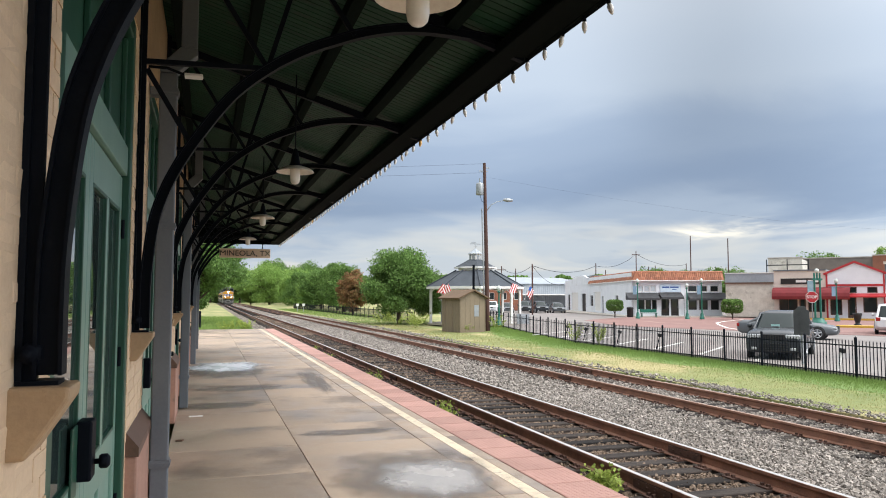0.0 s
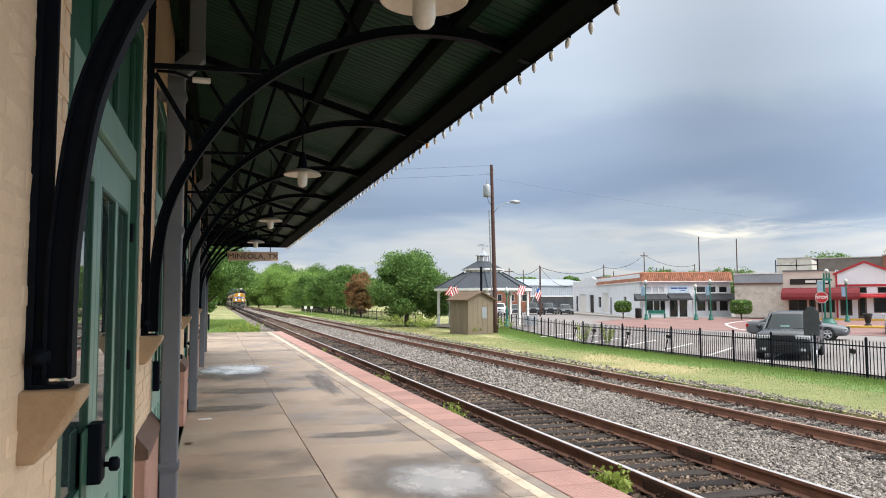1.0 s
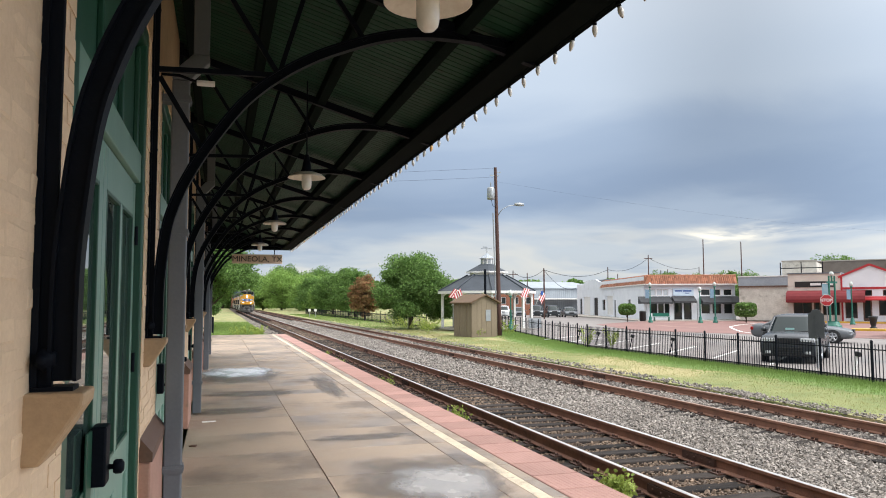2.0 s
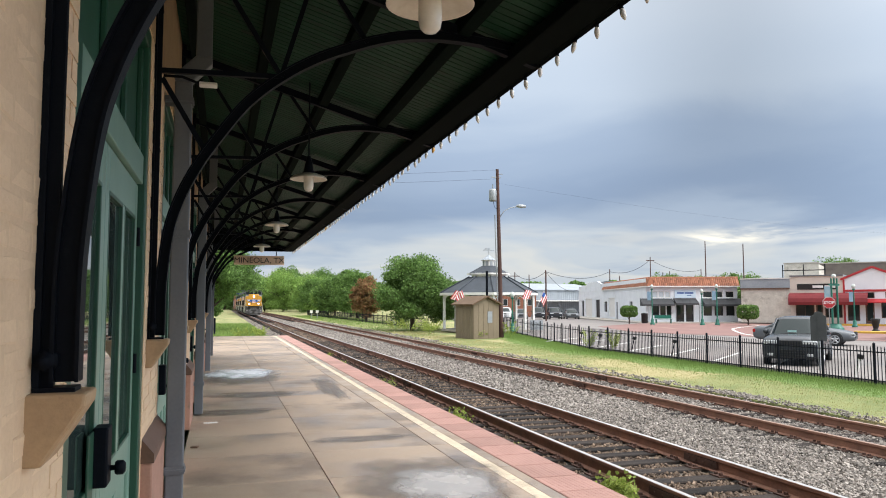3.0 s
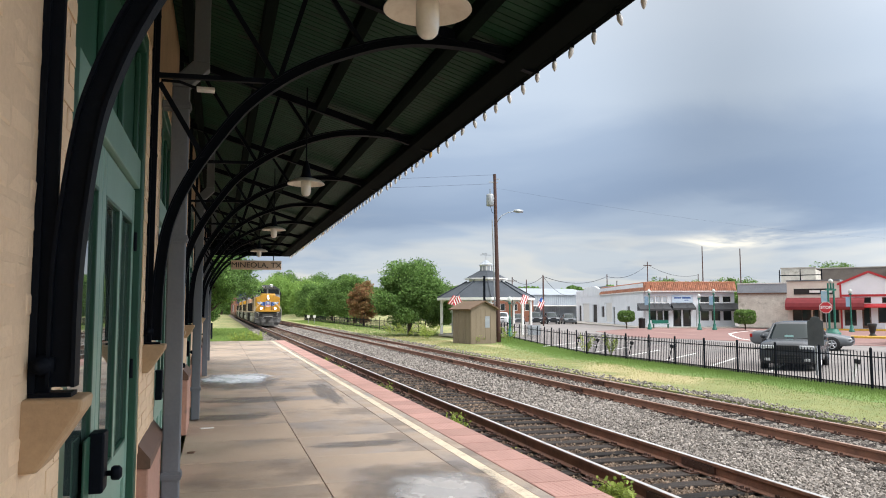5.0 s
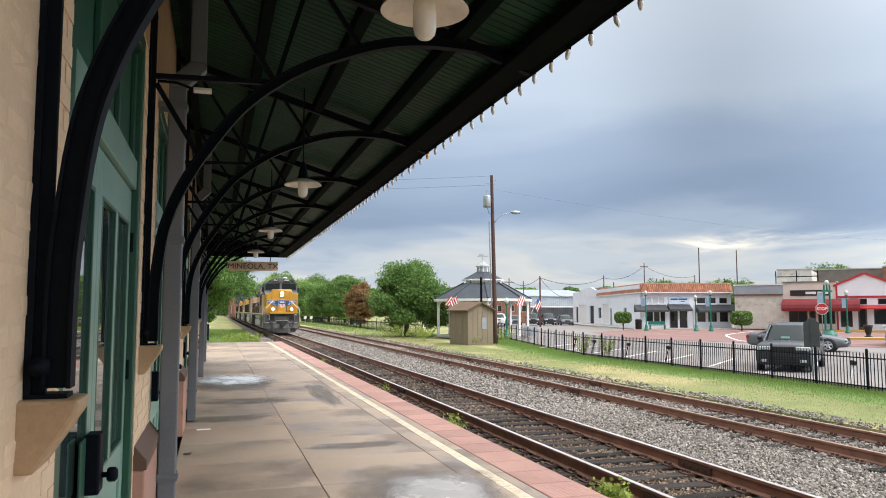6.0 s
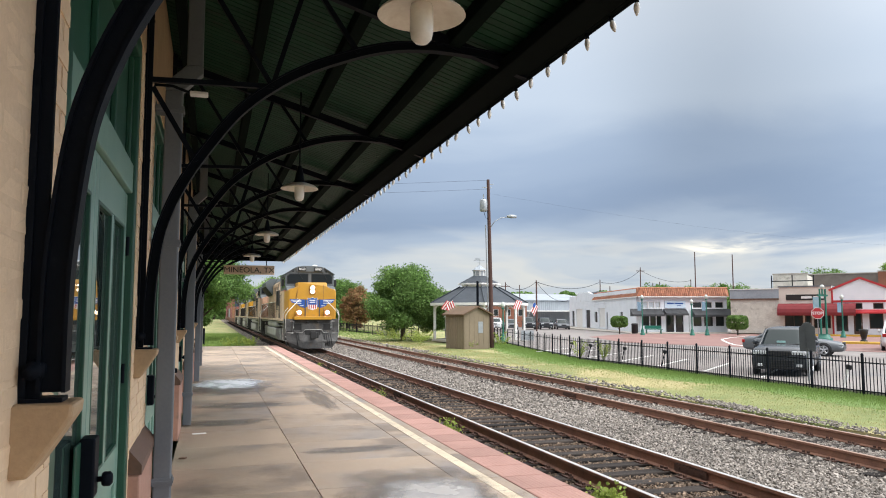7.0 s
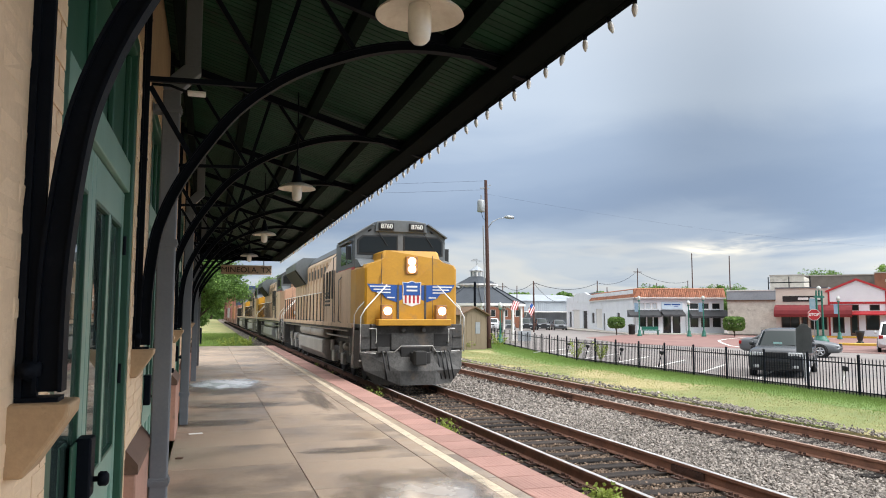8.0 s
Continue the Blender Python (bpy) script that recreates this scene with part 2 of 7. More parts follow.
def glass(name, tint=(0.02, 0.025, 0.025), rough=0.03, spec=0.5):
    """Window glass before a dark room: a dark, glossy pane."""
    m = bpy.data.materials.new(name)
    m.use_nodes = True
    n, l = m.node_tree.nodes, m.node_tree.links
    p = n["Principled BSDF"]
    p.inputs["Base Color"].default_value = (*tint, 1)
    p.inputs["Roughness"].default_value, p.inputs["Specular IOR Level"].default_value = rough, spec
    t = n.new("ShaderNodeTexNoise")
    t.inputs["Scale"].default_value = 0.9
    bp = n.new("ShaderNodeBump")
    bp.inputs["Strength"].default_value, bp.inputs["Distance"].default_value = 0.05, 0.01
    l.new(t.outputs["Fac"], bp.inputs["Height"])
    l.new(bp.outputs[0], p.inputs["Normal"])
    return m


def wet_film(name, a, b, rough, share):
    """A film that thins out unevenly towards the rim of a unit disc; the pale tones have sky reflection put in."""
    m = mat(name, a, b, rough, scale=2.0, fine=20, bump=0.03, rough2=rough * 0.6)
    n, l = m.node_tree.nodes, m.node_tree.links
    tc = n.new("ShaderNodeTexCoord")
    ln = n.new("ShaderNodeVectorMath")
    ln.operation = "LENGTH"
    l.new(tc.outputs["Object"], ln.inputs[0])
    nz = n.new("ShaderNodeTexNoise")
    nz.inputs["Scale"].default_value, nz.inputs["Detail"].default_value = 2.2, 5
    l.new(tc.outputs["Object"], nz.inputs["Vector"])
    ad = n.new("ShaderNodeMath")
    ad.operation = "MULTIPLY_ADD"
    ad.inputs[1].default_value = 0.9
    l.new(nz.outputs["Fac"], ad.inputs[0])
    l.new(ln.outputs["Value"], ad.inputs[2])
    rg = n.new("ShaderNodeMapRange")
    rg.interpolation_type = "SMOOTHSTEP"
    for k, v in (("From Min", 1.35), ("From Max", 0.85), ("To Min", 0.0), ("To Max", share)):
        rg.inputs[k].default_value = v
    l.new(ad.outputs[0], rg.inputs["Value"])
    l.new(rg.outputs[0], n["Principled BSDF"].inputs["Alpha"])
    return m


M = dict(
    concrete=mat("concrete", (0.385, 0.292, 0.215), (0.275, 0.208, 0.155), 0.65, scale=0.9, fine=55, bump=0.14, vary=0.10, spot=(0.19, 0.145, 0.112), spot_amount=0.50, spot_scale=0.5, rough2=0.30),
    joint=mat("joint_filler", (0.05, 0.045, 0.04), rough=0.9),
    tactile=mat("tactile_tile", (0.40, 0.225, 0.185), (0.31, 0.17, 0.14), 0.75, scale=1.5, fine=30, bump=0.1, vary=0.16),
    stripe=mat("edge_stripe", (0.66, 0.55, 0.40), (0.50, 0.415, 0.31), 0.7, scale=2, fine=25, vary=0.05, spot=(0.33, 0.28, 0.225), spot_amount=0.42, spot_scale=9),
    # water film paler than the concrete: the sky's sheen is put into its colour
    wet=wet_film("water_film_sky_sheen", (0.47, 0.43, 0.39), (0.40, 0.36, 0.33), 0.30, 0.85),
    damp=wet_film("damp_concrete", (0.20, 0.16, 0.125), (0.15, 0.12, 0.095), 0.40, 0.36),
    # far puddle: near-white base colour painted in place of reflected sky
    pale=wet_film("pale_sky_reflection", (0.78, 0.79, 0.82), (0.66, 0.67, 0.70), 0.35, 0.96),
    brick=mat("painted_brick", (0.78, 0.585, 0.39), (0.70, 0.51, 0.335), 0.8, scale=4, fine=60, bump=0.45, vary=0.03, spot=(0.34, 0.21, 0.14), spot_amount=0.06, spot_scale=16, dist=0.012),
    mortar=mat("painted_mortar", (0.74, 0.55, 0.365), (0.66, 0.48, 0.315), 0.85, scale=6, fine=50, bump=0.4),
    wainscot=mat("pink_brown_paint", (0.42, 0.235, 0.175), (0.34, 0.185, 0.135), 0.75, scale=3, fine=40, bump=0.3, vary=0.05, spot=(0.25, 0.16, 0.12), spot_amount=0.3, spot_scale=5),
    tan=mat("tan_paint", (0.46, 0.315, 0.18), (0.38, 0.255, 0.145), 0.65, scale=5, fine=60, bump=0.25, spot=(0.22, 0.135, 0.075), spot_amount=0.12, spot_scale=11),
    brown=mat("brown_paint", (0.13, 0.07, 0.045), (0.10, 0.055, 0.035), 0.65, bump=0.2),
    green=mat("sage_green_paint", (0.205, 0.335, 0.270), (0.165, 0.285, 0.228), 0.40, scale=2.5, fine=45, bump=0.06, stretch=(1, 1, 0.2)),
    dkgreen=mat("bottle_green_paint", (0.018, 0.085, 0.050), (0.013, 0.062, 0.037), 0.42, scale=3, fine=40, bump=0.08, stretch=(1, 1, 0.25)),
    soffit=mat("soffit_green", (0.023, 0.061, 0.042), (0.015, 0.043, 0.030), 0.55, scale=1.2, fine=30, bump=0.1, vary=0.14, spot=(0.038, 0.052, 0.042), spot_amount=0.2, spot_scale=2, spec=0.35),
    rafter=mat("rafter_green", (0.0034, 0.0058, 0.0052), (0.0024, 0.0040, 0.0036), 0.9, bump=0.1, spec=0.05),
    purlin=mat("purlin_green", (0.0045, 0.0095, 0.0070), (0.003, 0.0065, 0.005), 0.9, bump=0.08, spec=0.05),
    iron=mat("black_iron", (0.0062, 0.0082, 0.0130), (0.0044, 0.0060, 0.0095), 0.55, scale=5, fine=70, bump=0.12, spot=(0.010, 0.012, 0.016), spot_amount=0.15, spot_scale=18, spec=0.07),
    pipe=mat("slate_grey_paint", (0.135, 0.150, 0.165), (0.112, 0.125, 0.14), 0.5, scale=2, fine=40, bump=0.05),
    rail=mat("rusty_rail", (0.300, 0.150, 0.098), (0.180, 0.092, 0.064), 0.8, scale=5, fine=50, bump=0.25),
    railtop=mat("worn_rail_head", (0.58, 0.57, 0.56), (0.42, 0.41, 0.40), 0.40, metal=0.35, scale=3, fine=60, bump=0.04, stretch=(1, 0.1, 1)),
    railtop2=mat("dull_rail_head", (0.42, 0.27, 0.20), (0.28, 0.175, 0.13), 0.5, metal=0.2, scale=3, fine=60, bump=0.06, stretch=(1, 0.1, 1)),
    tie=mat("creosoted_tie", (0.046, 0.037, 0.032), (0.014, 0.012, 0.011), 0.85, scale=6, fine=60, bump=0.9, vary=0.55, stretch=(0.15, 1, 1), spec=0.2),
    spike=mat("rusty_plate", (0.095, 0.045, 0.030), (0.06, 0.03, 0.022), 0.8, bump=0.2),
    stone=mat("ballast_stone", (0.295, 0.266, 0.236), (0.150, 0.130, 0.113), 0.9, scale=9, fine=60, bump=0.2, vary=0.6, island=True),
    stonebrown=mat("oily_ballast", (0.215, 0.155, 0.110), (0.100, 0.072, 0.054), 0.9, scale=9, fine=60, bump=0.2, vary=0.6, island=True),
    bed=mat("ballast_bed", (0.25, 0.22, 0.185), (0.065, 0.050, 0.040), 0.95, scale=13, fine=26, bump=0.9, dist=0.05, spot=(0.15, 0.10, 0.07), spot_amount=0.46, spot_scale=0.8),
    soil=mat("dark_soil", (0.085, 0.06, 0.045), (0.05, 0.037, 0.03), 0.95, scale=5, fine=40, bump=0.6),
    lawn=mat("mown_grass", (0.262, 0.270, 0.105), (0.135, 0.178, 0.055), 0.95, scale=1.1, fine=26, bump=1.0, dist=0.05, spot=(0.38, 0.325, 0.160), spot_amount=0.60, spot_scale=0.24),
    lawn2=mat("green_grass", (0.180, 0.265, 0.075), (0.115, 0.195, 0.048), 0.95, scale=1.4, fine=26, bump=1.0, dist=0.05, spot=(0.27, 0.285, 0.11), spot_amount=0.38, spot_scale=0.5),
    dryblade=mat("dry_grass_blade", (0.38, 0.345, 0.150), (0.30, 0.295, 0.115), 0.85, scale=0.25, fine=3, bump=0, vary=0.06, island=True, spec=0.2),
    blade=mat("grass_blade", (0.235, 0.330, 0.095), (0.165, 0.260, 0.068), 0.85, scale=0.25, fine=3, bump=0, vary=0.15, island=True, spec=0.2),
    weed=mat("weed_leaf", (0.36, 0.42, 0.095), (0.20, 0.27, 0.055), 0.7, bump=0, vary=0.3, island=True, spec=0.3),
    leaf=mat("tree_leaf", (0.185, 0.305, 0.080), (0.085, 0.160, 0.044), 0.7, scale=0.25, fine=2, bump=0, vary=0.38, island=True, spec=0.25),
    leaf2=mat("light_tree_leaf", (0.285, 0.425, 0.105), (0.165, 0.285, 0.070), 0.7, scale=0.25, fine=2, bump=0, vary=0.35, island=True, spec=0.25),
    leafred=mat("russet_leaf", (0.36, 0.15, 0.085), (0.15, 0.16, 0.06), 0.75, scale=0.5, fine=2, bump=0, vary=0.35, island=True, spec=0.25),
    bark=mat("bark", (0.10, 0.075, 0.055), (0.05, 0.037, 0.028), 0.95, scale=4, fine=20, bump=0.6, stretch=(1, 1, 0.2)),
    pole=mat("pole_wood", (0.095, 0.048, 0.038), (0.06, 0.032, 0.027), 0.9, scale=4, fine=30, bump=0.4, stretch=(1, 1, 0.08)),
    asphalt=mat("parking_asphalt", (0.245, 0.222, 0.208), (0.175, 0.155, 0.147), 0.9, scale=0.3, fine=14, bump=0.2, spot=(0.17, 0.165, 0.165), spot_amount=0.35, spot_scale=0.25),
    brickroad=mat("brick_street", (0.250, 0.136, 0.118), (0.185, 0.098, 0.085), 0.85, scale=0.25, fine=10, bump=0.3, spot=(0.28, 0.185, 0.16), spot_amount=0.35, spot_scale=0.3),
    kerb=mat("kerb_concrete", (0.45, 0.41, 0.36), (0.36, 0.33, 0.29), 0.85, scale=1, fine=20, bump=0.2),
    yellow=mat("kerb_yellow", (0.62, 0.38, 0.04), (0.5, 0.31, 0.05), 0.7, bump=0.15),
    white=mat("white_paint", (0.82, 0.85, 0.89), (0.73, 0.76, 0.80), 0.6, scale=0.7, fine=25, bump=0.1, spot=(0.60, 0.595, 0.58), spot_amount=0.15, spot_scale=0.8),
    whitetrim=mat("white_trim", (0.80, 0.79, 0.76), (0.7, 0.69, 0.66), 0.5, bump=0.04),
    tileroof=mat("clay_tile", (0.40, 0.165, 0.09), (0.25, 0.10, 0.06), 0.8, scale=2, fine=20, bump=0.3, vary=0.3, spot=(0.42, 0.22, 0.13), spot_amount=0.3, spot_scale=0.9),
    awning=mat("charcoal_awning", (0.055, 0.058, 0.062), (0.04, 0.042, 0.046), 0.8, bump=0.05),
    redawning=mat("maroon_awning", (0.20, 0.018, 0.022), (0.15, 0.013, 0.017), 0.75, bump=0.05),
    red=mat("red_paint", (0.48, 0.03, 0.035), (0.40, 0.024, 0.03), 0.5, bump=0.05),
    plaster=mat("weathered_plaster", (0.70, 0.67, 0.59), (0.47, 0.44, 0.38), 0.9, scale=1.3, fine=9, bump=0.5, spot=(0.32, 0.30, 0.25), spot_amount=0.34, spot_scale=0.9),
    greybrick=mat("grey_brown_brick", (0.21, 0.185, 0.16), (0.15, 0.13, 0.115), 0.9, scale=1, fine=12, bump=0.3),
    redbrick=mat("red_brick", (0.30, 0.125, 0.075), (0.22, 0.09, 0.055), 0.9, scale=1, fine=12, bump=0.3),
    cream=mat("cream_plaster", (0.72, 0.64, 0.56), (0.61, 0.54, 0.47), 0.8, scale=0.8, fine=14, bump=0.1),
    metalroof=mat("pale_metal_roof", (0.33, 0.365, 0.40), (0.26, 0.29, 0.32), 0.6, scale=0.5, fine=8, bump=0.1),
    steel=mat("galvanised", (0.36, 0.38, 0.39), (0.28, 0.30, 0.31), 0.5, metal=0.6, bump=0.05),
    shingle=mat("dark_shingle", (0.055, 0.066, 0.08), (0.036, 0.043, 0.053), 0.85, scale=1.5, fine=18, bump=0.4, vary=0.18),
    shedwall=mat("khaki_siding", (0.235, 0.185, 0.125), (0.185, 0.145, 0.098), 0.8, scale=1.2, fine=20, bump=0.15, stretch=(1, 1, 0.3)),
    shedroof=mat("brown_shingle", (0.15, 0.095, 0.055), (0.11, 0.07, 0.043), 0.9, scale=2, fine=20, bump=0.4),
    lampgreen=mat("lamp_post_green", (0.012, 0.15, 0.105), (0.01, 0.115, 0.08), 0.4, bump=0.03),
    lampglobe=mat("opal_globe", (0.56, 0.60, 0.56), (0.46, 0.50, 0.46), 0.25, bump=0.0),
    enamel=mat("enamel_shade", (0.74, 0.68, 0.58), (0.62, 0.55, 0.45), 0.35, scale=6, fine=30, bump=0.03),
    opal=mat("frosted_jar", (0.80, 0.76, 0.68), (0.72, 0.67, 0.60), 0.22, scale=8, fine=40, bump=0.02),
    bulb=mat("frosted_bulb", (0.72, 0.70, 0.66), (0.62, 0.60, 0.57), 0.2, bump=0.02),
    amber=mat("amber_bulb", (0.75, 0.42, 0.12), (0.65, 0.36, 0.1), 0.25, bump=0.02),
    signwood=mat("sign_board", (0.82, 0.62, 0.46), (0.68, 0.50, 0.36), 0.75, scale=3, fine=30, bump=0.2, stretch=(0.2, 1, 1)),
    ink=mat("black_lettering", (0.018, 0.014, 0.012), rough=0.6, bump=0.02),
    glass=glass("dark_glass"), doorglass=glass("door_glass", (0.03, 0.05, 0.045), 0.02, 0.8),
    cabglass=glass("cab_glass", (0.010, 0.013, 0.014), 0.08, 0.3),
    carglass=glass("car_glass", (0.014, 0.024, 0.025), 0.05, 0.32),
    rubber=mat("tyre_rubber", (0.018, 0.018, 0.019), rough=0.8, bump=0.1),
    chrome=mat("wheel_alloy", (0.55, 0.56, 0.58), (0.45, 0.46, 0.48), 0.3, metal=0.9, bump=0.02),
    suvpaint=mat("charcoal_car_paint", (0.040, 0.046, 0.054), (0.030, 0.035, 0.042), 0.25, scale=1, bump=0.0, spec=0.5),
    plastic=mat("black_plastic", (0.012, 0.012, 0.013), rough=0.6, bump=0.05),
    silver=mat("silver_car_paint", (0.135, 0.145, 0.155), (0.11, 0.12, 0.13), 0.32, metal=0.2, scale=1, bump=0.0, spec=0.4),
    whitecar=mat("white_car_paint", (0.72, 0.73, 0.74), (0.66, 0.67, 0.68), 0.25, bump=0.0),
    redlens=mat("red_lens", (0.40, 0.015, 0.015), rough=0.2, bump=0),
    lens=mat("clear_lens", (0.55, 0.57, 0.58), (0.4, 0.42, 0.43), rough=0.12, bump=0.02),
    locoyellow=mat("armour_yellow", (0.52, 0.265, 0.018), (0.43, 0.21, 0.016), 0.45, scale=1.2, fine=18, bump=0.06, spot=(0.36, 0.205, 0.06), spot_amount=0.32, spot_scale=1.3),
    locoside=mat("dusty_yellow", (0.66, 0.485, 0.345), (0.49, 0.355, 0.25), 0.6, scale=0.8, fine=14, bump=0.08, stretch=(1, 1, 0.3), spot=(0.26, 0.18, 0.125), spot_amount=0.36, spot_scale=0.9),
    locopink=mat("faded_salmon_yellow", (0.50, 0.30, 0.20), (0.40, 0.235, 0.155), 0.6, scale=0.8, fine=14, bump=0.06, spot=(0.28, 0.18, 0.12), spot_amount=0.3, spot_scale=1.0),
    locobronze=mat("bronze_lamp_plate", (0.30, 0.14, 0.045), (0.22, 0.10, 0.035), 0.5, bump=0.05),
    locogrey=mat("loco_grey", (0.125, 0.138, 0.145), (0.088, 0.098, 0.104), 0.5, scale=1.2, fine=16, bump=0.05),
    locodark=mat("truck_grey", (0.100, 0.097, 0.092), (0.036, 0.034, 0.032), 0.75, scale=2, fine=20, bump=0.2, spot=(0.12, 0.095, 0.072), spot_amount=0.3, spot_scale=1.5),
    locotank=mat("tank_grey", (0.45, 0.435, 0.41), (0.31, 0.295, 0.275), 0.5, scale=1.0, fine=16, bump=0.08),
    locoblack=mat("under_frame", (0.025, 0.024, 0.023), rough=0.8, bump=0.15),
    blue=mat("wing_blue", (0.016, 0.085, 0.34), (0.014, 0.07, 0.28), 0.45, bump=0.02),
    plaque=mat("dark_cast_metal", (0.055, 0.060, 0.062), (0.038, 0.042, 0.045), 0.6, scale=4, fine=40, bump=0.2),
    headlamp=glow("headlamp_glow", (1.0, 0.84, 0.60), 15.0), ditch=glow("ditch_lamp_glow", (1.0, 0.82, 0.56), 15.0),
)
for k_ in ("leaf", "leaf2", "leafred", "blade", "dryblade", "weed"):
    leafy(M[k_])

# ---- ground, lawn, street ----
def slab(name, poly, z0, z1, material, label, category):
    return tagged(part(name, Geo().prism(poly, z0, z1, "z"), material), label, category, kind="structure")


slab("ground", [(-1500, -300), (1800, -300), (1800, 2600), (-1500, 2600)], -0.9, -0.64, M["lawn"], "flat grassy ground running out to the horizon", "ground")
slab("lawn_verge", [(12.2, -30), (17.75, -30), (17.75, 33), (19.5, 42), (21.75, 52), (26.4, 72), (40, 150), (40, 330), (12.2, 330)], -0.66, -0.46, M["lawn"], "mown grass verge with dry yellow patches beside the track", "lawn")
fence_side = [(17.74, -30), (17.74, 33), (19.49, 42), (21.74, 52), (23.8, 61), (26.2, 71.5)]
inner_side = []
for i_ in range(34):
    y_ = 70 - 2.4 * i_
    x_ = float(np.interp(y_, [-30, 33, 42, 52, 61, 71.5], [17.19, 17.19, 18.99, 21.29, 23.4, 25.9]))
    inner_side.append((x_ - 1.25 - 0.012 * max(0.0, y_) * 1.5 - 0.35 * math.sin(1.7 * i_) - 0.2 * math.sin(4.1 * i_), y_))
slab("lawn_green_strip", fence_side + inner_side, -0.47, -0.456, M["lawn2"], "greener band of grass along the fence", "lawn")
slab("lawn_beyond_platform", [(-30, 45.4), (2.6, 45.4), (3.2, 330), (-30, 330)], -0.66, -0.22, M["lawn"], "rough grass beyond the platform end", "lawn")
slab("road", [(17.75, -30), (150, -30), (150, 40), (90, 140), (40, 150), (26.4, 72), (21.75, 52), (19.5, 42), (17.75, 33)], -0.63, -0.36, M["asphalt"], "pale worn asphalt parking area behind the fence", "road")
slab("brick_street", [(47, -30), (44, 15), (36, 36), (30.5, 50.5), (35.0, 64.5), (44.4, 72.8), (57, 69), (66, 56), (76, -30)], -0.40, -0.345, M["brickroad"], "red brick paved street", "street")
slab("pavement", [(44.6, 72.6), (56.6, 69.2), (66.5, 55.0), (86, 30), (92, 34), (70, 62), (59, 76), (58, 116), (54.6, 116)], -0.38, -0.22, M["kerb"], "concrete pavement along the shop fronts", "pavement")
for k in range(7):
    y_ = 21.5 + 3.1 * k
    slab("parking_line", [(18.3, y_), (18.42, y_ - 0.05), (22.5, y_ + 3.6), (22.38, y_ + 3.65)], -0.37, -0.354, M["whitetrim"], "white painted parking bay line", "road marking")
slab("yellow_kerb", [(44.6, 43.6), (50.6, 36.0), (51.6, 36.9), (45.6, 44.5)], -0.36, -0.2, M["yellow"], "kerb painted traffic yellow", "kerb")
slab("yellow_kerb", [(56.5, 62.6), (64.5, 51.5), (65.2, 52.0), (57.2, 63.1)], -0.36, -0.19, M["yellow"], "kerb painted traffic yellow", "kerb")


curve_pts = [(51.5, 62.1), (46.1, 58.0), (42.5, 54.6), (40.5, 51.9), (38.0, 48.2), (35.9, 44.9), (34.3, 40.7)]
tagged(part("street_line", Geo().prism([(x, y) for x, y in curve_pts] + [(x + 0.16, y - 0.13) for x, y in reversed(curve_pts)], -0.346, -0.339, "z"), M["whitetrim"]), "white curved line painted on the brick street", "road marking", kind="structure")


def bed_z(x):
    """Height of the stone bed across the two tracks."""
    return np.interp(x, [3.6, 4.1, 4.6, 6.5, 7.1, 8.4, 9.2, 11.8, 12.5, 13.3], [-0.62, -0.50, -0.405, -0.405, -0.43, -0.52, -0.555, -0.555, -0.52, -0.50])


xs_bed = [3.6, 4.1, 4.6, 6.5, 7.1, 8.4, 9.2, 11.8, 12.5, 13.0]
g = Geo()
g.prism([(x, float(bed_z(x))) for x in xs_bed] + [(13.0, -0.75), (3.6, -0.75)], -30, 330, "y")
tagged(part("ballast_bed", g, M["bed"]), "packed stone bed under the railway tracks", "track bed", kind="structure")

rng = np.random.default_rng(4)
CUBE = np.array([[x, y, z] for z in (-1, 1) for y in (-1, 1) for x in (-1, 1)], float)
CUBE_F = np.array([(0, 2, 3, 1), (4, 5, 7, 6), (0, 1, 5, 4), (2, 6, 7, 3), (0, 4, 6, 2), (1, 3, 7, 5)])


def turns(n, r):
    q = r.normal(size=(n, 4))
    q /= np.linalg.norm(q, axis=1)[:, None]
    w, x, y, z = q.T
    return np.stack([1 - 2 * (y * y + z * z), 2 * (x * y - w * z), 2 * (x * z + w * y), 2 * (x * y + w * z), 1 - 2 * (x * x + z * z), 2 * (y * z - w * x),
                     2 * (x * z - w * y), 2 * (y * z + w * x), 1 - 2 * (x * x + y * y)], 1).reshape(n, 3, 3)


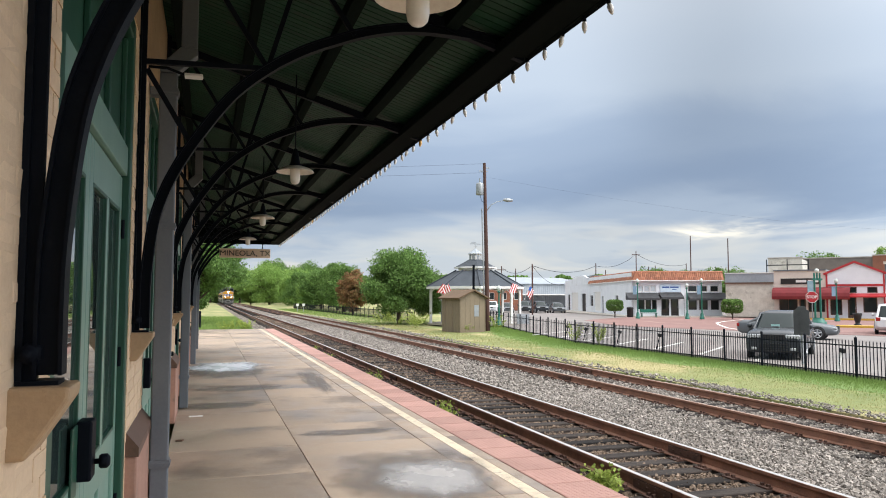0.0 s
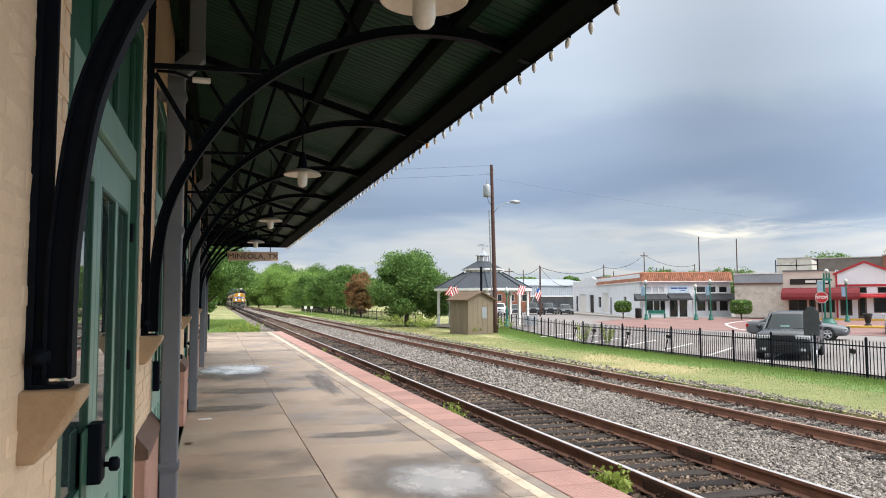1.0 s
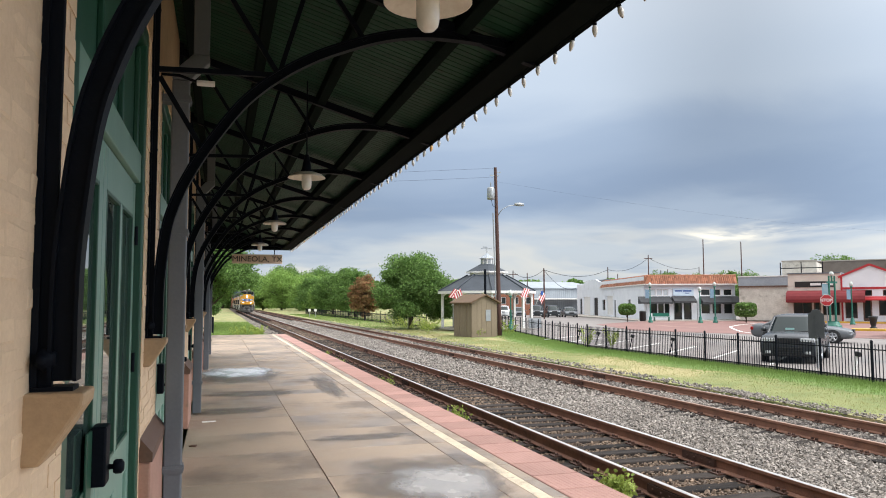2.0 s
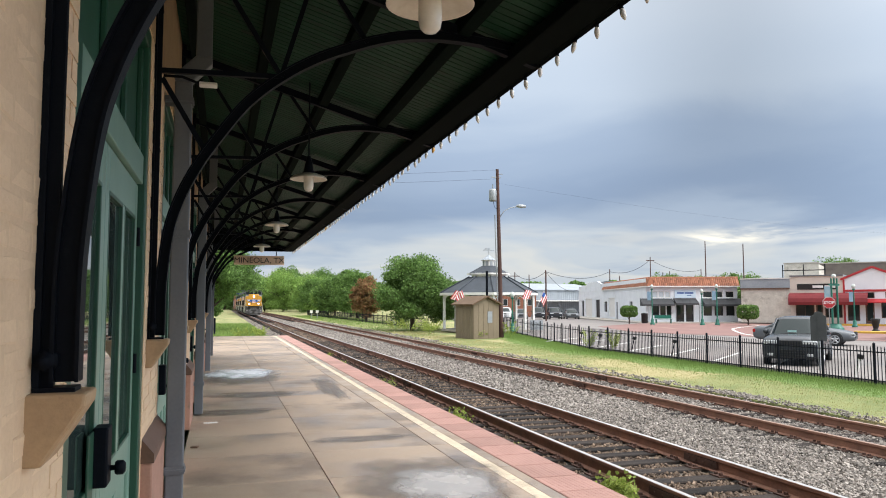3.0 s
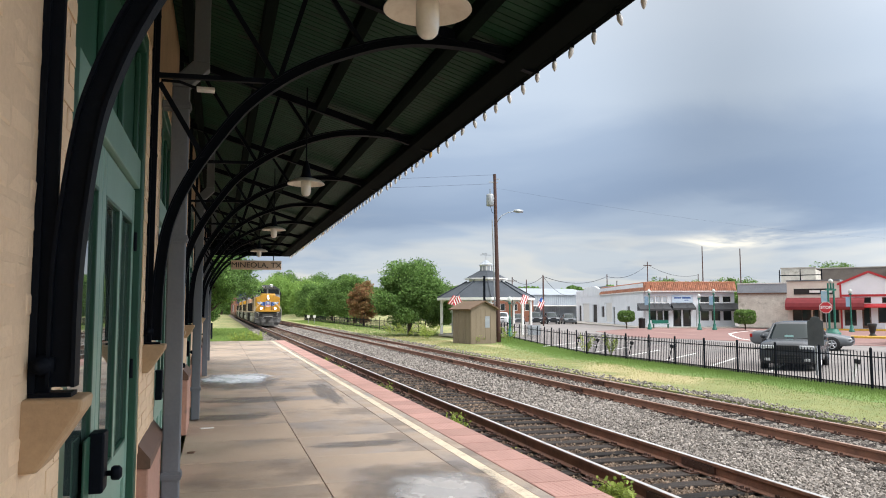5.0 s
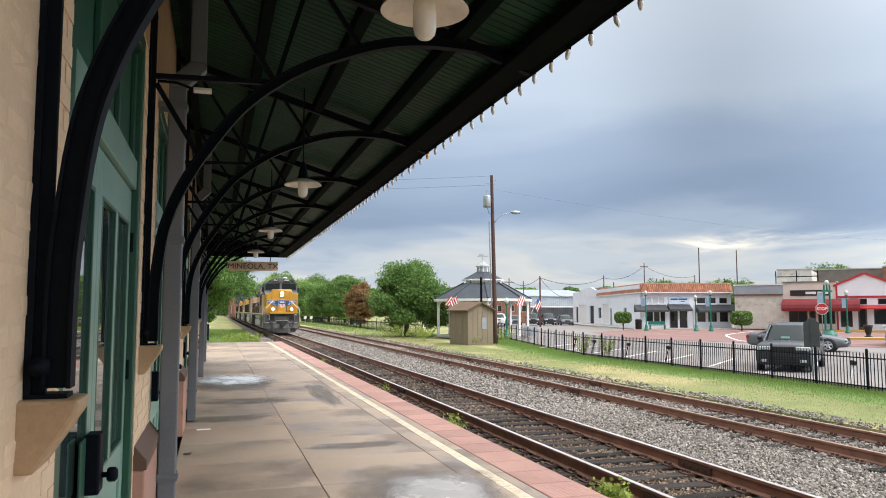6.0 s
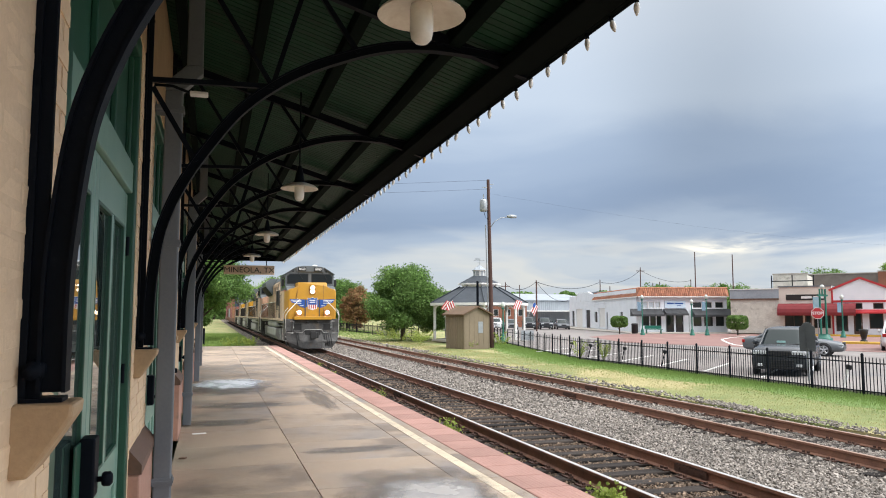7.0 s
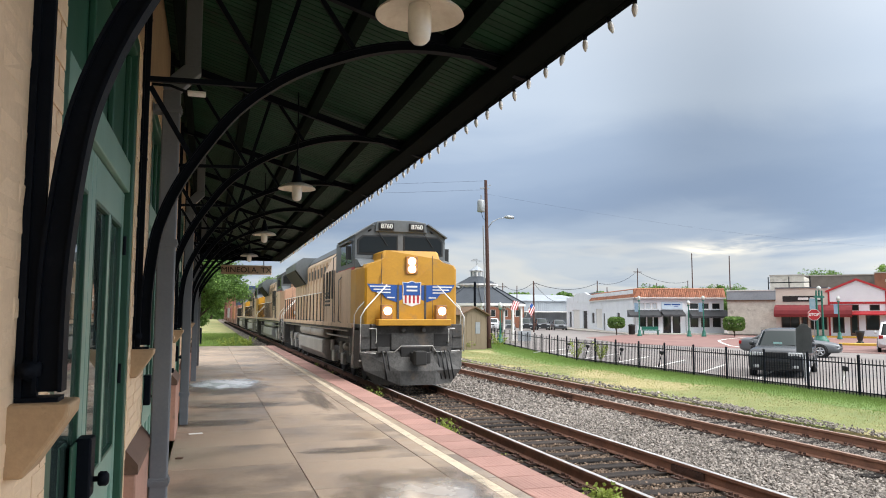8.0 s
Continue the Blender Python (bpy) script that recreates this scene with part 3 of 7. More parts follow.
def scatter_stones(n, x0, x1, y0, y1, size, brown, r):
    x, y = r.uniform(x0, x1, n), y0 + (y1 - y0) * r.uniform(0, 1, n) ** 1.5
    keep = np.ones(n, bool)
    for c in (5.5, 10.5):
        for s in (-0.755, 0.755):
            keep &= np.abs(x - c - s) > 0.10
        # ties stay mostly bare
        on_tie = np.abs((y - 3.0 + 0.26) % 0.52 - 0.26) < 0.135
        keep &= ~((np.abs(x - c) < 1.3) & on_tie & (r.uniform(0, 1, n) < (0.62 if c < 8 else 0.45)))
    keep &= (np.abs(x - 5.5) < 1.25) == brown
    # thinning out over the edge of the grass
    keep &= (x < 12.2) | (r.uniform(0, 1, n) < 0.7 * (12.95 - x))
    x, y = x[keep], y[keep]
    n = len(x)
    s = size * r.uniform(0.55, 1.35, n)
    v = CUBE[None] * (1 + r.uniform(-0.4, 0.25, (n, 8, 3))) * s[:, None, None] * r.uniform(0.6, 1.1, (n, 1, 3))
    v = np.einsum("nij,nkj->nki", turns(n, r), v)
    v += np.stack([x, y, np.where(x > 12.2, np.maximum(bed_z(x), -0.462), bed_z(x)) + 0.35 * s + r.uniform(-0.01, 0.02, n)], 1)[:, None, :]
    f = CUBE_F[None] + (np.arange(n) * 8)[:, None, None]
    return v.reshape(-1, 3), f.reshape(-1, 4)


for args in ((84000, 3.8, 12.9, 5.5, 17, 0.0190, False), (46000, 3.8, 12.9, 15, 45, 0.028, False), (19000, 4.2, 6.8, 5.5, 17, 0.0165, True), (13000, 4.2, 6.8, 15, 45, 0.023, True), (30000, 3.4, 12.9, 44, 100, 0.042, False), (6000, 4.2, 6.8, 44, 90, 0.04, True)):
    v, f = scatter_stones(*args, rng)
    tagged(new("ballast_stones", raw_mesh("ballast_stones", v, f, M["stonebrown" if args[6] else "stone"])), "loose grey crushed stones between the rails", "stones", kind="stuff")


# ---- tracks ----
def rail_profile(c, top):
    half = [(0.036, 0.0), (0.036, -0.035), (0.010, -0.05), (0.010, -0.145), (0.07, -0.162), (0.07, -0.175)]
    return [(c + x, top + z) for x, z in half] + [(c - x, top + z) for x, z in reversed(half)]


def track(c, top, worn, label):
    tr = thing("railway_track", label, "railway track", kind="structure")
    for s in (-0.755, 0.755):
        r = part("rail", Geo().prism(rail_profile(c + s, top), -30, 330, "y"), M["rail"], tr, "rust-brown steel rail")
        part("rail_head", Geo().prism([(c + s - 0.030, top), (c + s + 0.030, top), (c + s + 0.024, top + 0.004), (c + s - 0.024, top + 0.004)], -30, 330, "y"), worn, r, "worn running surface of the rail")
        g = Geo()
        for y in (7.6, 19.5, 31.4):
            g.box(c + s - 0.045, c + s + 0.045, y + s, y + s + 0.7, top - 0.14, top - 0.05)
            for k in range(4):
                g.tube((c + s - 0.06, y + s + 0.1 + 0.16 * k, top - 0.095), (c + s + 0.06, y + s + 0.1 + 0.16 * k, top - 0.095), 0.014, n=6)
        part("joint_bar", g, M["spike"], r, "bolted joint bar on the rail web")
    tie_mesh = Geo().chamfer(-1.3, 1.3, -0.115, 0.115, -0.20, 0.0, 0.012).mesh("tie")
    tie_mesh.materials.append(M["tie"])
    plate = Geo()
    for s in (-0.755, 0.755):
        plate.box(s - 0.16, s + 0.16, -0.095, 0.095, 0.0, 0.018)
        for sx in (-0.105, 0.105):
            for sy in (-0.05, 0.05):
                plate.box(s + sx - 0.018, s + sx + 0.018, sy - 0.018, sy + 0.018, 0.015, 0.05)
    plate_mesh = plate.mesh("tie_plate")
    plate_mesh.materials.append(M["spike"])
    r = random.Random(int(c * 10))
    y, i = 3.0, 0
    far = Geo()
    while y < 210:
        m = pose(c + r.uniform(-0.05, 0.05), y + r.uniform(-0.03, 0.03), top - 0.172 + r.uniform(-0.022, 0.004), 0, 0, r.uniform(-1.2, 1.2))
        if y < 70:
            t = part("tie", tie_mesh, None, tr, m=m)
            if y < 40:
                part("tie_plate", plate_mesh, None, t)
        else:
            far.box(-1.3, 1.3, -0.115, 0.115, -0.2, 0.0, m)
        y += 0.52
    tagged(part("far_ties", far, M["tie"], tr), "distant row of dark timber ties", kind="stuff")
    return tr


track(5.5, -0.184, M["railtop"], "main railway track with bright worn rails on dark ties")
track(10.5, -0.344, M["railtop2"], "siding track with dull rusty rails")

# ---- platform ----
plat = thing("platform", "long concrete station platform with wet patches and a red tactile edge", "platform", kind="structure")
part("platform_base", Geo().box(-0.42, 3.70, -8, 44.9, -0.7, -0.03), M["joint"], plat, "dark joint filler between the slabs")
slab_meshes = {}
r = random.Random(2)
ROWS = [-8.11 + 1.46 * i for i in range(37)]
for x0, x1, wname in ((-0.42, 1.11, "concrete"), (1.11, 2.65, "concrete"), (2.65, 2.895, "concrete"), (3.035, 3.18, "concrete"), (2.895, 3.035, "stripe")):
    me = Geo().chamfer(0.004, x1 - x0 - 0.004, 0.004, 1.456, -0.05, 0.0, 0.004).mesh("slab")
    if wname == "stripe":
        me = Geo().chamfer(0.0, x1 - x0, 0.0, 1.46, -0.05, 0.001, 0.002).mesh("painted_stripe")
    me.materials.append(M[wname])
    for y in ROWS:
        if y + 1.46 < 45.4:
            part("painted_stripe" if wname == "stripe" else "slab", me, None, plat, m=pose(x0, y, r.uniform(-0.0015, 0.0015)))
tile = Geo().chamfer(0.008, 0.552, 0.009, 0.591, -0.06, 0.0, 0.007)
for i in range(11):
    for j in range(12):
        cx, cy = 0.03 + 0.05 * i, 0.025 + 0.05 * j
        a, b = 0.013, 0.007
        tile.add([(cx - a, cy - a, 0), (cx + a, cy - a, 0), (cx + a, cy + a, 0), (cx - a, cy + a, 0), (cx - b, cy - b, 0.0035), (cx + b, cy - b, 0.0035), (cx + b, cy + b, 0.0035), (cx - b, cy + b, 0.0035)],
                 [(4, 5, 6, 7), (0, 1, 5, 4), (1, 2, 6, 5), (2, 3, 7, 6), (3, 0, 4, 7)])
tile_near = tile.mesh("tactile_tile")
tile_far = Geo().chamfer(0.008, 0.552, 0.009, 0.591, -0.06, 0.002, 0.007).mesh("tactile_tile_far")
for me in (tile_near, tile_far):
    me.materials.append(M["tactile"])
for i in range(82):
    y = -4.07 + 0.6 * i
    if y < 44.4:
        part("tactile_tile", tile_near if y < 20 else tile_far, None, plat, m=pose(3.18, y, 0.0))


def puddle(cx, cy, rx, ry, seed, key="wet", z=0.006):
    r = random.Random(seed)
    n = 40
    ph = [r.uniform(0, 6.28) for _ in range(3)]
    vs = []
    for i in range(n):
        a = 2 * math.pi * i / n
        k = 1 + 0.10 * math.sin(2 * a + ph[0]) + 0.08 * math.sin(3 * a + ph[1]) + 0.05 * math.sin(7 * a + ph[2])
        vs.append((k * math.cos(a), k * math.sin(a)))
    label = "thin film of rainwater with the sky's reflection put into its pale colour" if key != "damp" else "dark damp stain on the concrete"
    return tagged(part("puddle" if key != "damp" else "damp_stain", Geo().prism(vs, -0.001, 0.0, "z"), M[key], m=pose(cx, cy, z) @ Matrix.Diagonal((rx, ry, 1, 1))), label, "puddle" if key != "damp" else "stain", kind="structure")


# this one carries the bright sky reflection as plain colour
puddle(0.52, 20.5, 1.20, 1.75, 1, "pale")
puddle(2.25, 7.35, 0.72, 0.92, 2)
puddle(2.15, 7.5, 1.15, 1.5, 4, "damp", 0.004)
puddle(0.5, 19.2, 1.5, 2.0, 5, "damp", 0.004)
puddle(2.3, 16.5, 0.35, 2.6, 6, "damp", 0.004)
puddle(0.2, 13.2, 1.1, 0.5, 8, "damp", 0.004)
puddle(1.9, 10.1, 0.9, 0.30, 9, "damp", 0.004)
puddle(0.7, 15.6, 1.3, 0.7, 10, "damp", 0.004)

# ---- station wall ----
WX, DX = -0.48, -0.53
PITCH, Y0, COUNT = 3.14, 2.27, 9
BR = [Y0 + PITCH * k for k in range(COUNT)]
BR[0] = 2.255
wall = thing("wall_station", "cream painted brick station wall with a pink-brown base", "wall", kind="structure")
PIERS = [(-8.0, 0.30), (1.30, 2.68)] + [(y - 0.24, y + 0.98) for y in BR[1:]]
PIERS[-1] = (BR[-1] - 0.72, BR[-1] + 0.9)
core = Geo()
for a, b in PIERS:
    core.box(-1.1, WX - 0.0045, a, b, 0.0, 4.9)
core.box(-1.1, WX - 0.0065, -8, BR[-1] + 0.9, 3.62, 5.2)
part("wall_core", core, M["mortar"], wall, "painted mortar and backing of the wall")
part("wall_back", Geo().box(-1.5, -1.1, -8, BR[-1] + 0.9, -0.6, 5.2), M["mortar"], wall)
base, cap = Geo(), Geo()
for a, b in PIERS:
    base.box(-0.9, -0.412, a + 0.06, b, 0.0, 0.80)
    cap.prism([(-0.9, 0.80), (-0.402, 0.80), (-0.402, 0.86), (WX, 0.955), (-0.9, 0.955)], a + 0.05, b + 0.004, "y")
part("wall_base", base, M["wainscot"], wall, "pink-brown painted masonry base", bevel=0.012)
part("base_cap", cap, M["brown"], wall, "brown sloping stone cap")
brick_mesh = []
r = random.Random(8)
for k in range(6):
    j = [r.uniform(-0.004, 0.004) for _ in range(8)]
    g = Geo()
    g.add([(-0.05, 0.006, 0.005), (-0.05, 0.209, 0.005), (-0.05, 0.209, 0.070), (-0.05, 0.006, 0.070),
           (0.000 + j[0], 0.006, 0.005), (0.000 + j[1], 0.209, 0.005), (0.000 + j[2], 0.209, 0.070), (0.000 + j[3], 0.006, 0.070),
           (0.0045 + j[0] * 0.5, 0.016, 0.014 + j[4]), (0.0045 + j[1] * 0.5, 0.199, 0.014 + j[5]), (0.0045 + j[2] * 0.5, 0.199, 0.061 + j[6]), (0.0045 + j[3] * 0.5, 0.016, 0.061 + j[7])],
          [(8, 9, 10, 11), (4, 5, 9, 8), (5, 6, 10, 9), (6, 7, 11, 10), (7, 4, 8, 11), (0, 1, 5, 4), (1, 2, 6, 5), (2, 3, 7, 6), (3, 0, 4, 7)], False)
    me = g.mesh("brick")
    me.materials.append(M["brick"])
    brick_mesh.append(me)
rest = Geo()
made = 0
for pi, (a, b) in enumerate(PIERS):
    for c in range(36):
        z = 0.90 + 0.0755 * c
        y = a - (0.1 if c % 2 else 0.0)
        while y < b - 0.02:
            l0, l1 = max(y, a), min(y + 0.215, b)
            y += 0.215
            if l1 - l0 < 0.04:
                continue
            if pi == 1 and made < 300 and l1 - l0 > 0.2 and l1 > 1.75:
                part("brick", brick_mesh[r.randrange(6)], None, wall, m=pose(WX - 0.008 + r.uniform(-0.002, 0.002), l0, z + r.uniform(-0.002, 0.002)))
                made += 1
            else:
                t = r.uniform(-0.002, 0.002)
                rest.box(WX - 0.05, WX + t, l0 + 0.005, l1 - 0.005, z + 0.003, z + 0.0725)
part("brick_rest", rest, M["brick"], wall, "painted brick courses")
part("wall_head", Geo().box(-0.9, WX + 0.001, -8, BR[-1] + 0.9, 3.64, 5.0), M["tan"], wall, "tan painted board band under the roof")


def leaf_panel(parent, a, b, name, single):
    """One glazed door leaf between a and b along the wall."""
    g = Geo().box(DX - 0.045, DX, a, a + 0.11, 0.03, 2.59).box(DX - 0.045, DX, b - 0.11, b, 0.03, 2.59)
    for z0, z1 in ((0.03, 0.30), (0.82, 1.03), (2.38, 2.59)):
        g.box(DX - 0.045, DX, a + 0.11, b - 0.11, z0, z1)
    spans = [(a + 0.11, b - 0.11)]
    if not single:
        m_ = (a + b) / 2
        g.box(DX - 0.045, DX, m_ - 0.045, m_ + 0.045, 0.30, 0.82).box(DX - 0.045, DX, m_ - 0.045, m_ + 0.045, 1.03, 2.38)
        spans = [(a + 0.11, m_ - 0.045), (m_ + 0.045, b - 0.11)]
    leaf = part(name, g, M["green"], parent, "sage green door leaf", bevel=0.006)
    for p0, p1 in spans:
        part("pane", Geo().box(DX - 0.022, DX - 0.016, p0, p1, 1.03, 2.38), M["doorglass"], leaf, "glass pane")
        part("panel", Geo().box(DX - 0.035, DX - 0.018, p0, p1, 0.30, 0.82), M["green"], leaf, "recessed lower panel")
        g = Geo()
        for q0, q1, z0, z1 in ((p0, p0 + 0.02, 1.03, 2.38), (p1 - 0.02, p1, 1.03, 2.38), (p0 + 0.02, p1 - 0.02, 1.03, 1.05), (p0 + 0.02, p1 - 0.02, 2.36, 2.38)):
            g.box(DX - 0.026, DX + 0.002, q0, q1, z0, z1)
        part("bead", g, M["dkgreen"], leaf, "glazing bead", bevel=0.004)
    return leaf


def opening(a, b, number):
    d = thing(f"door_{number}", "sage green double door with tall glass panes in a dark green frame", "door", kind="structure")
    part("frame", Geo().box(-0.60, WX - 0.005, a, a + 0.11, 0, 3.62).box(-0.60, WX - 0.005, b - 0.11, b, 0, 3.62).box(-0.60, WX - 0.005, a + 0.11, b - 0.11, 3.50, 3.62), M["dkgreen"], d, "dark green door frame", bevel=0.008)
    part("transom_rail", Geo().box(-0.60, WX - 0.022, a + 0.112, b - 0.112, 2.60, 2.785), M["green"], d, "sage green rail over the door leaves", bevel=0.006)
    part("transom_panel", Geo().box(DX - 0.05, DX - 0.02, a + 0.11, b - 0.11, 2.78, 3.50), M["dkgreen"], d, "dark green transom board")
    g = Geo()
    n = 3
    for i in range(n + 1):
        y = a + 0.11 + (b - a - 0.28) * i / n
        g.box(DX - 0.02, DX + 0.01, y, y + 0.06, 2.79, 3.48)
    part("transom_bar", g, M["dkgreen"], d, bevel=0.006)
    mid = a + 0.42 * (b - a)
    leaf_panel(d, a + 0.115, mid - 0.004, "leaf", True)
    leaf = leaf_panel(d, mid + 0.004, b - 0.115, "leaf", False)
    part("lock_box", Geo().box(DX, DX + 0.065, mid - 0.16, mid - 0.03, 1.03, 1.29), M["iron"], leaf, "black rim lock box", bevel=0.01)
    # no real fitting: thin dark plate standing in for a reflection in the glass
    part("lock_box", Geo().box(DX, DX + 0.010, mid - 0.30, mid - 0.17, 0.98, 1.28), M["dkgreen"], leaf, "dark green plate painted as the lock's reflection in the glass", bevel=0.003)
    part("door_knob", Geo().lathe((DX + 0.064, mid - 0.07, 1.10), [(0.012, 0.0), (0.012, 0.02), (0.026, 0.022), (0.032, 0.03), (0.032, 0.055), (0.02, 0.066), (0.0, 0.066)], 14, "x"), M["iron"], leaf, "black round door knob")
    for z in (0.5, 1.4, 2.2):
        part("hinge", Geo().tube((DX + 0.01, b - 0.115, z), (DX + 0.01, b - 0.115, z + 0.12), 0.011, n=8), M["iron"], d, "black butt hinge")
    # black panel: the room's darkness is given as colour, no interior is built
    part("dark_room", Geo().box(-1.1, -1.0, a, b, 0, 3.62), M["plastic"], d, "black panel standing in for the unlit room behind the glass")
    return d


for i, ((a0, a1), (b0, b1)) in enumerate(zip(PIERS[:-1], PIERS[1:])):
    opening(a1, b0, i + 1)

# ---- canopy ----
SL = -0.30


def soffit_z(x):
    return 4.59 + SL * x


END = BR[-1] + 0.15
CAN0 = -3.0
can = Geo()
y = CAN0
while y < END:
    w = 0.098
    can.add([(-1.2, y, soffit_z(-1.2)), (2.41, y, soffit_z(2.41)), (2.41, y + w - 0.012, soffit_z(2.41)), (-1.2, y + w - 0.012, soffit_z(-1.2)),
             (-1.2, y - 0.002, soffit_z(-1.2) + 0.012), (2.41, y - 0.002, soffit_z(2.41) + 0.012), (2.41, y + w - 0.010, soffit_z(2.41) + 0.012), (-1.2, y + w - 0.010, soffit_z(-1.2) + 0.012)],
            [(0, 1, 2, 3), (0, 4, 5, 1), (3, 2, 6, 7)])
    y += w
tagged(part("ceiling_canopy", can, mat("soffit_boards", (0.0140, 0.054, 0.0280), (0.0090, 0.0365, 0.0188), 0.55, spec=0.10, scale=1.0, fine=30, bump=0.1, vary=0.14, island=True, spot=(0.026, 0.028, 0.022), spot_amount=0.2, spot_scale=1.5)), "dark green tongue-and-groove boards under the canopy roof", "ceiling", kind="structure")
roof = thing("canopy_roof", "dark sloping platform canopy roof", "canopy", kind="structure")
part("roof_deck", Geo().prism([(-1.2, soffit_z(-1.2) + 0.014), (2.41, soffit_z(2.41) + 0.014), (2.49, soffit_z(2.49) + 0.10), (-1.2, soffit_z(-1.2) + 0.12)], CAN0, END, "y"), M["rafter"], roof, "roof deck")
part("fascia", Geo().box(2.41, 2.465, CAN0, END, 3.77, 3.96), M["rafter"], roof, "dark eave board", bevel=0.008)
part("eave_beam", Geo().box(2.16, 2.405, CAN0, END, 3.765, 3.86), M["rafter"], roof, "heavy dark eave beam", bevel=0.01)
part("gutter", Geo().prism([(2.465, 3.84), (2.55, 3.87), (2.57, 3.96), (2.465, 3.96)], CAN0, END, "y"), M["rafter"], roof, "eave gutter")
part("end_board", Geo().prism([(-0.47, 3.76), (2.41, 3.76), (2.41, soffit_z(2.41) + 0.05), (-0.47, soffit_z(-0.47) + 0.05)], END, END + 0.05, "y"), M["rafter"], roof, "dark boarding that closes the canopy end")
for x in (-0.33, 0.37, 1.09, 1.78):
    z = soffit_z(x) - 0.006
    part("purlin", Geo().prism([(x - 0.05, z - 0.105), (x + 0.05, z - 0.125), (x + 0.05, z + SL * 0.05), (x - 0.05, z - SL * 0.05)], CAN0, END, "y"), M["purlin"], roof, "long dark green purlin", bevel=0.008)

# smooth arch of the brackets: from the wall foot up and out to the eave
ARCH = [(-0.405, 1.62), (-0.405, 1.90), (-0.392, 2.10), (-0.366, 2.32), (-0.330, 2.47), (-0.262, 2.65), (-0.160, 2.845), (-0.026, 3.050), (0.119, 3.247), (0.261, 3.388), (0.383, 3.484), (0.491, 3.560),
        (0.675, 3.665), (0.886, 3.757), (1.102, 3.838), (1.324, 3.893), (1.552, 3.918), (1.786, 3.920), (2.025, 3.905), (2.25, 3.875), (2.42, 3.845)]


def finer(pts, n):
    """A Catmull-Rom curve through the points."""
    out = []
    p = [pts[0]] + pts + [pts[-1]]
    for i in range(1, len(p) - 2):
        for k in range(n):
            t = k / n
            out.append(tuple(0.5 * (2 * p[i][c] + (p[i + 1][c] - p[i - 1][c]) * t + (2 * p[i - 1][c] - 5 * p[i][c] + 4 * p[i + 1][c] - p[i + 2][c]) * t * t
                                    + (3 * p[i][c] - p[i - 1][c] - 3 * p[i + 1][c] + p[i + 2][c]) * t ** 3) for c in (0, 1)))
    return out + [pts[-1]]


ARC = finer(ARCH, 3)


def offset(pts, d):
    out = []
    for i, p in enumerate(pts):
        a, b = Vector(pts[max(i - 1, 0)]), Vector(pts[min(i + 1, len(pts) - 1)])
        t = (b - a).normalized()
        out.append((p[0] - t.y * d, p[1] + t.x * d))
    return out


def bar(g, p, q, w, y0, y1):
    a, b = Vector(p), Vector(q)
    t = (b - a).normalized()
    n = Vector((-t.y, t.x)) * w / 2
    g.prism([tuple(a - n), tuple(b - n), tuple(b + n), tuple(a + n)], y0, y1, "y")


def make_bracket():
    b = thing("canopy_bracket", "black riveted iron bracket arching from the wall to the canopy eave", "bracket", group="iron canopy brackets")
    low, up = offset(ARC, -0.026), offset(ARC, 0.026)
    arch = part("arch", Geo().ribbon(low, up, -0.012, 0.012), M["iron"], b, "curved black iron rib")
    part("flange", Geo().ribbon(offset(ARC, -0.036), low, -0.038, 0.038), M["iron"], arch, "lower flange of the rib")
    part("flange", Geo().ribbon(up, offset(ARC, 0.036), -0.038, 0.038), M["iron"], arch, "upper flange of the rib")
    part("wall_leg", Geo().box(WX - 0.004, WX + 0.014, -0.036, 0.046, 1.60, 4.80).box(WX + 0.014, WX + 0.046, -0.014, 0.014, 1.60, 4.80), M["iron"], b, "upright iron leg on the wall")
    g = Geo()
    bar(g, (WX, soffit_z(WX) - 0.10), (2.41, soffit_z(2.41) - 0.09), 0.08, -0.03, 0.03)
    part("rafter", g, M["iron"], b, "sloping top rafter")
    node = (0.383, 3.49)
    for p, q in (((WX + 0.03, 3.465), node), (node, (-0.29, soffit_z(-0.29) - 0.12)), (node, (0.615, soffit_z(0.615) - 0.12)), ((1.02, 3.81), (0.71, soffit_z(0.71) - 0.12)), ((WX + 0.05, 3.41), (-0.13, 2.90))):
        g = Geo()
        bar(g, p, q, 0.034, -0.017, 0.017)
        part("strut", g, M["iron"], b, "thin flat iron strut")
    for z in (1.70, 2.9, 3.9):
        part("bolt", Geo().lathe((WX + 0.012, 0.034, z), [(0.018, 0), (0.018, 0.02), (0.010, 0.02), (0.010, 0.035), (0, 0.035)], 6, "x"), M["iron"], b, "square nut on the leg")
    part("bolt", Geo().lathe((-0.45, -0.012, 1.68), [(0.0, -0.07), (0.014, -0.07), (0.014, -0.045), (0.026, -0.045), (0.026, -0.018), (0.033, -0.018), (0.033, 0.0)], 6, "y"), M["iron"], b, "bolt through the rib foot")
    part("foot_plate", Geo().box(WX, WX + 0.105, -0.045, 0.045, 1.595, 1.607), M["iron"], b)
    return b


def make_corbel():
    c = tagged(part("corbel", Geo().prism([(WX - 0.02, 1.595), (-0.338, 1.595), (-0.342, 1.560), (-0.400, 1.468), (-0.442, 1.405), (WX - 0.02, 1.405)], -0.09, 0.09, "y"), M["tan"], bevel=0.010),
               "tan painted timber corbel block under the iron bracket", "corbel", group="wall corbels")
    return c


first_b, first_c = make_bracket(), make_corbel()
for k, y in enumerate(BR):
    m = pose(0, y, 0)
    if k == 0:
        first_b.matrix_basis, first_c.matrix_basis = m, m
    else:
        copy_thing(first_b, m), copy_thing(first_c, m)


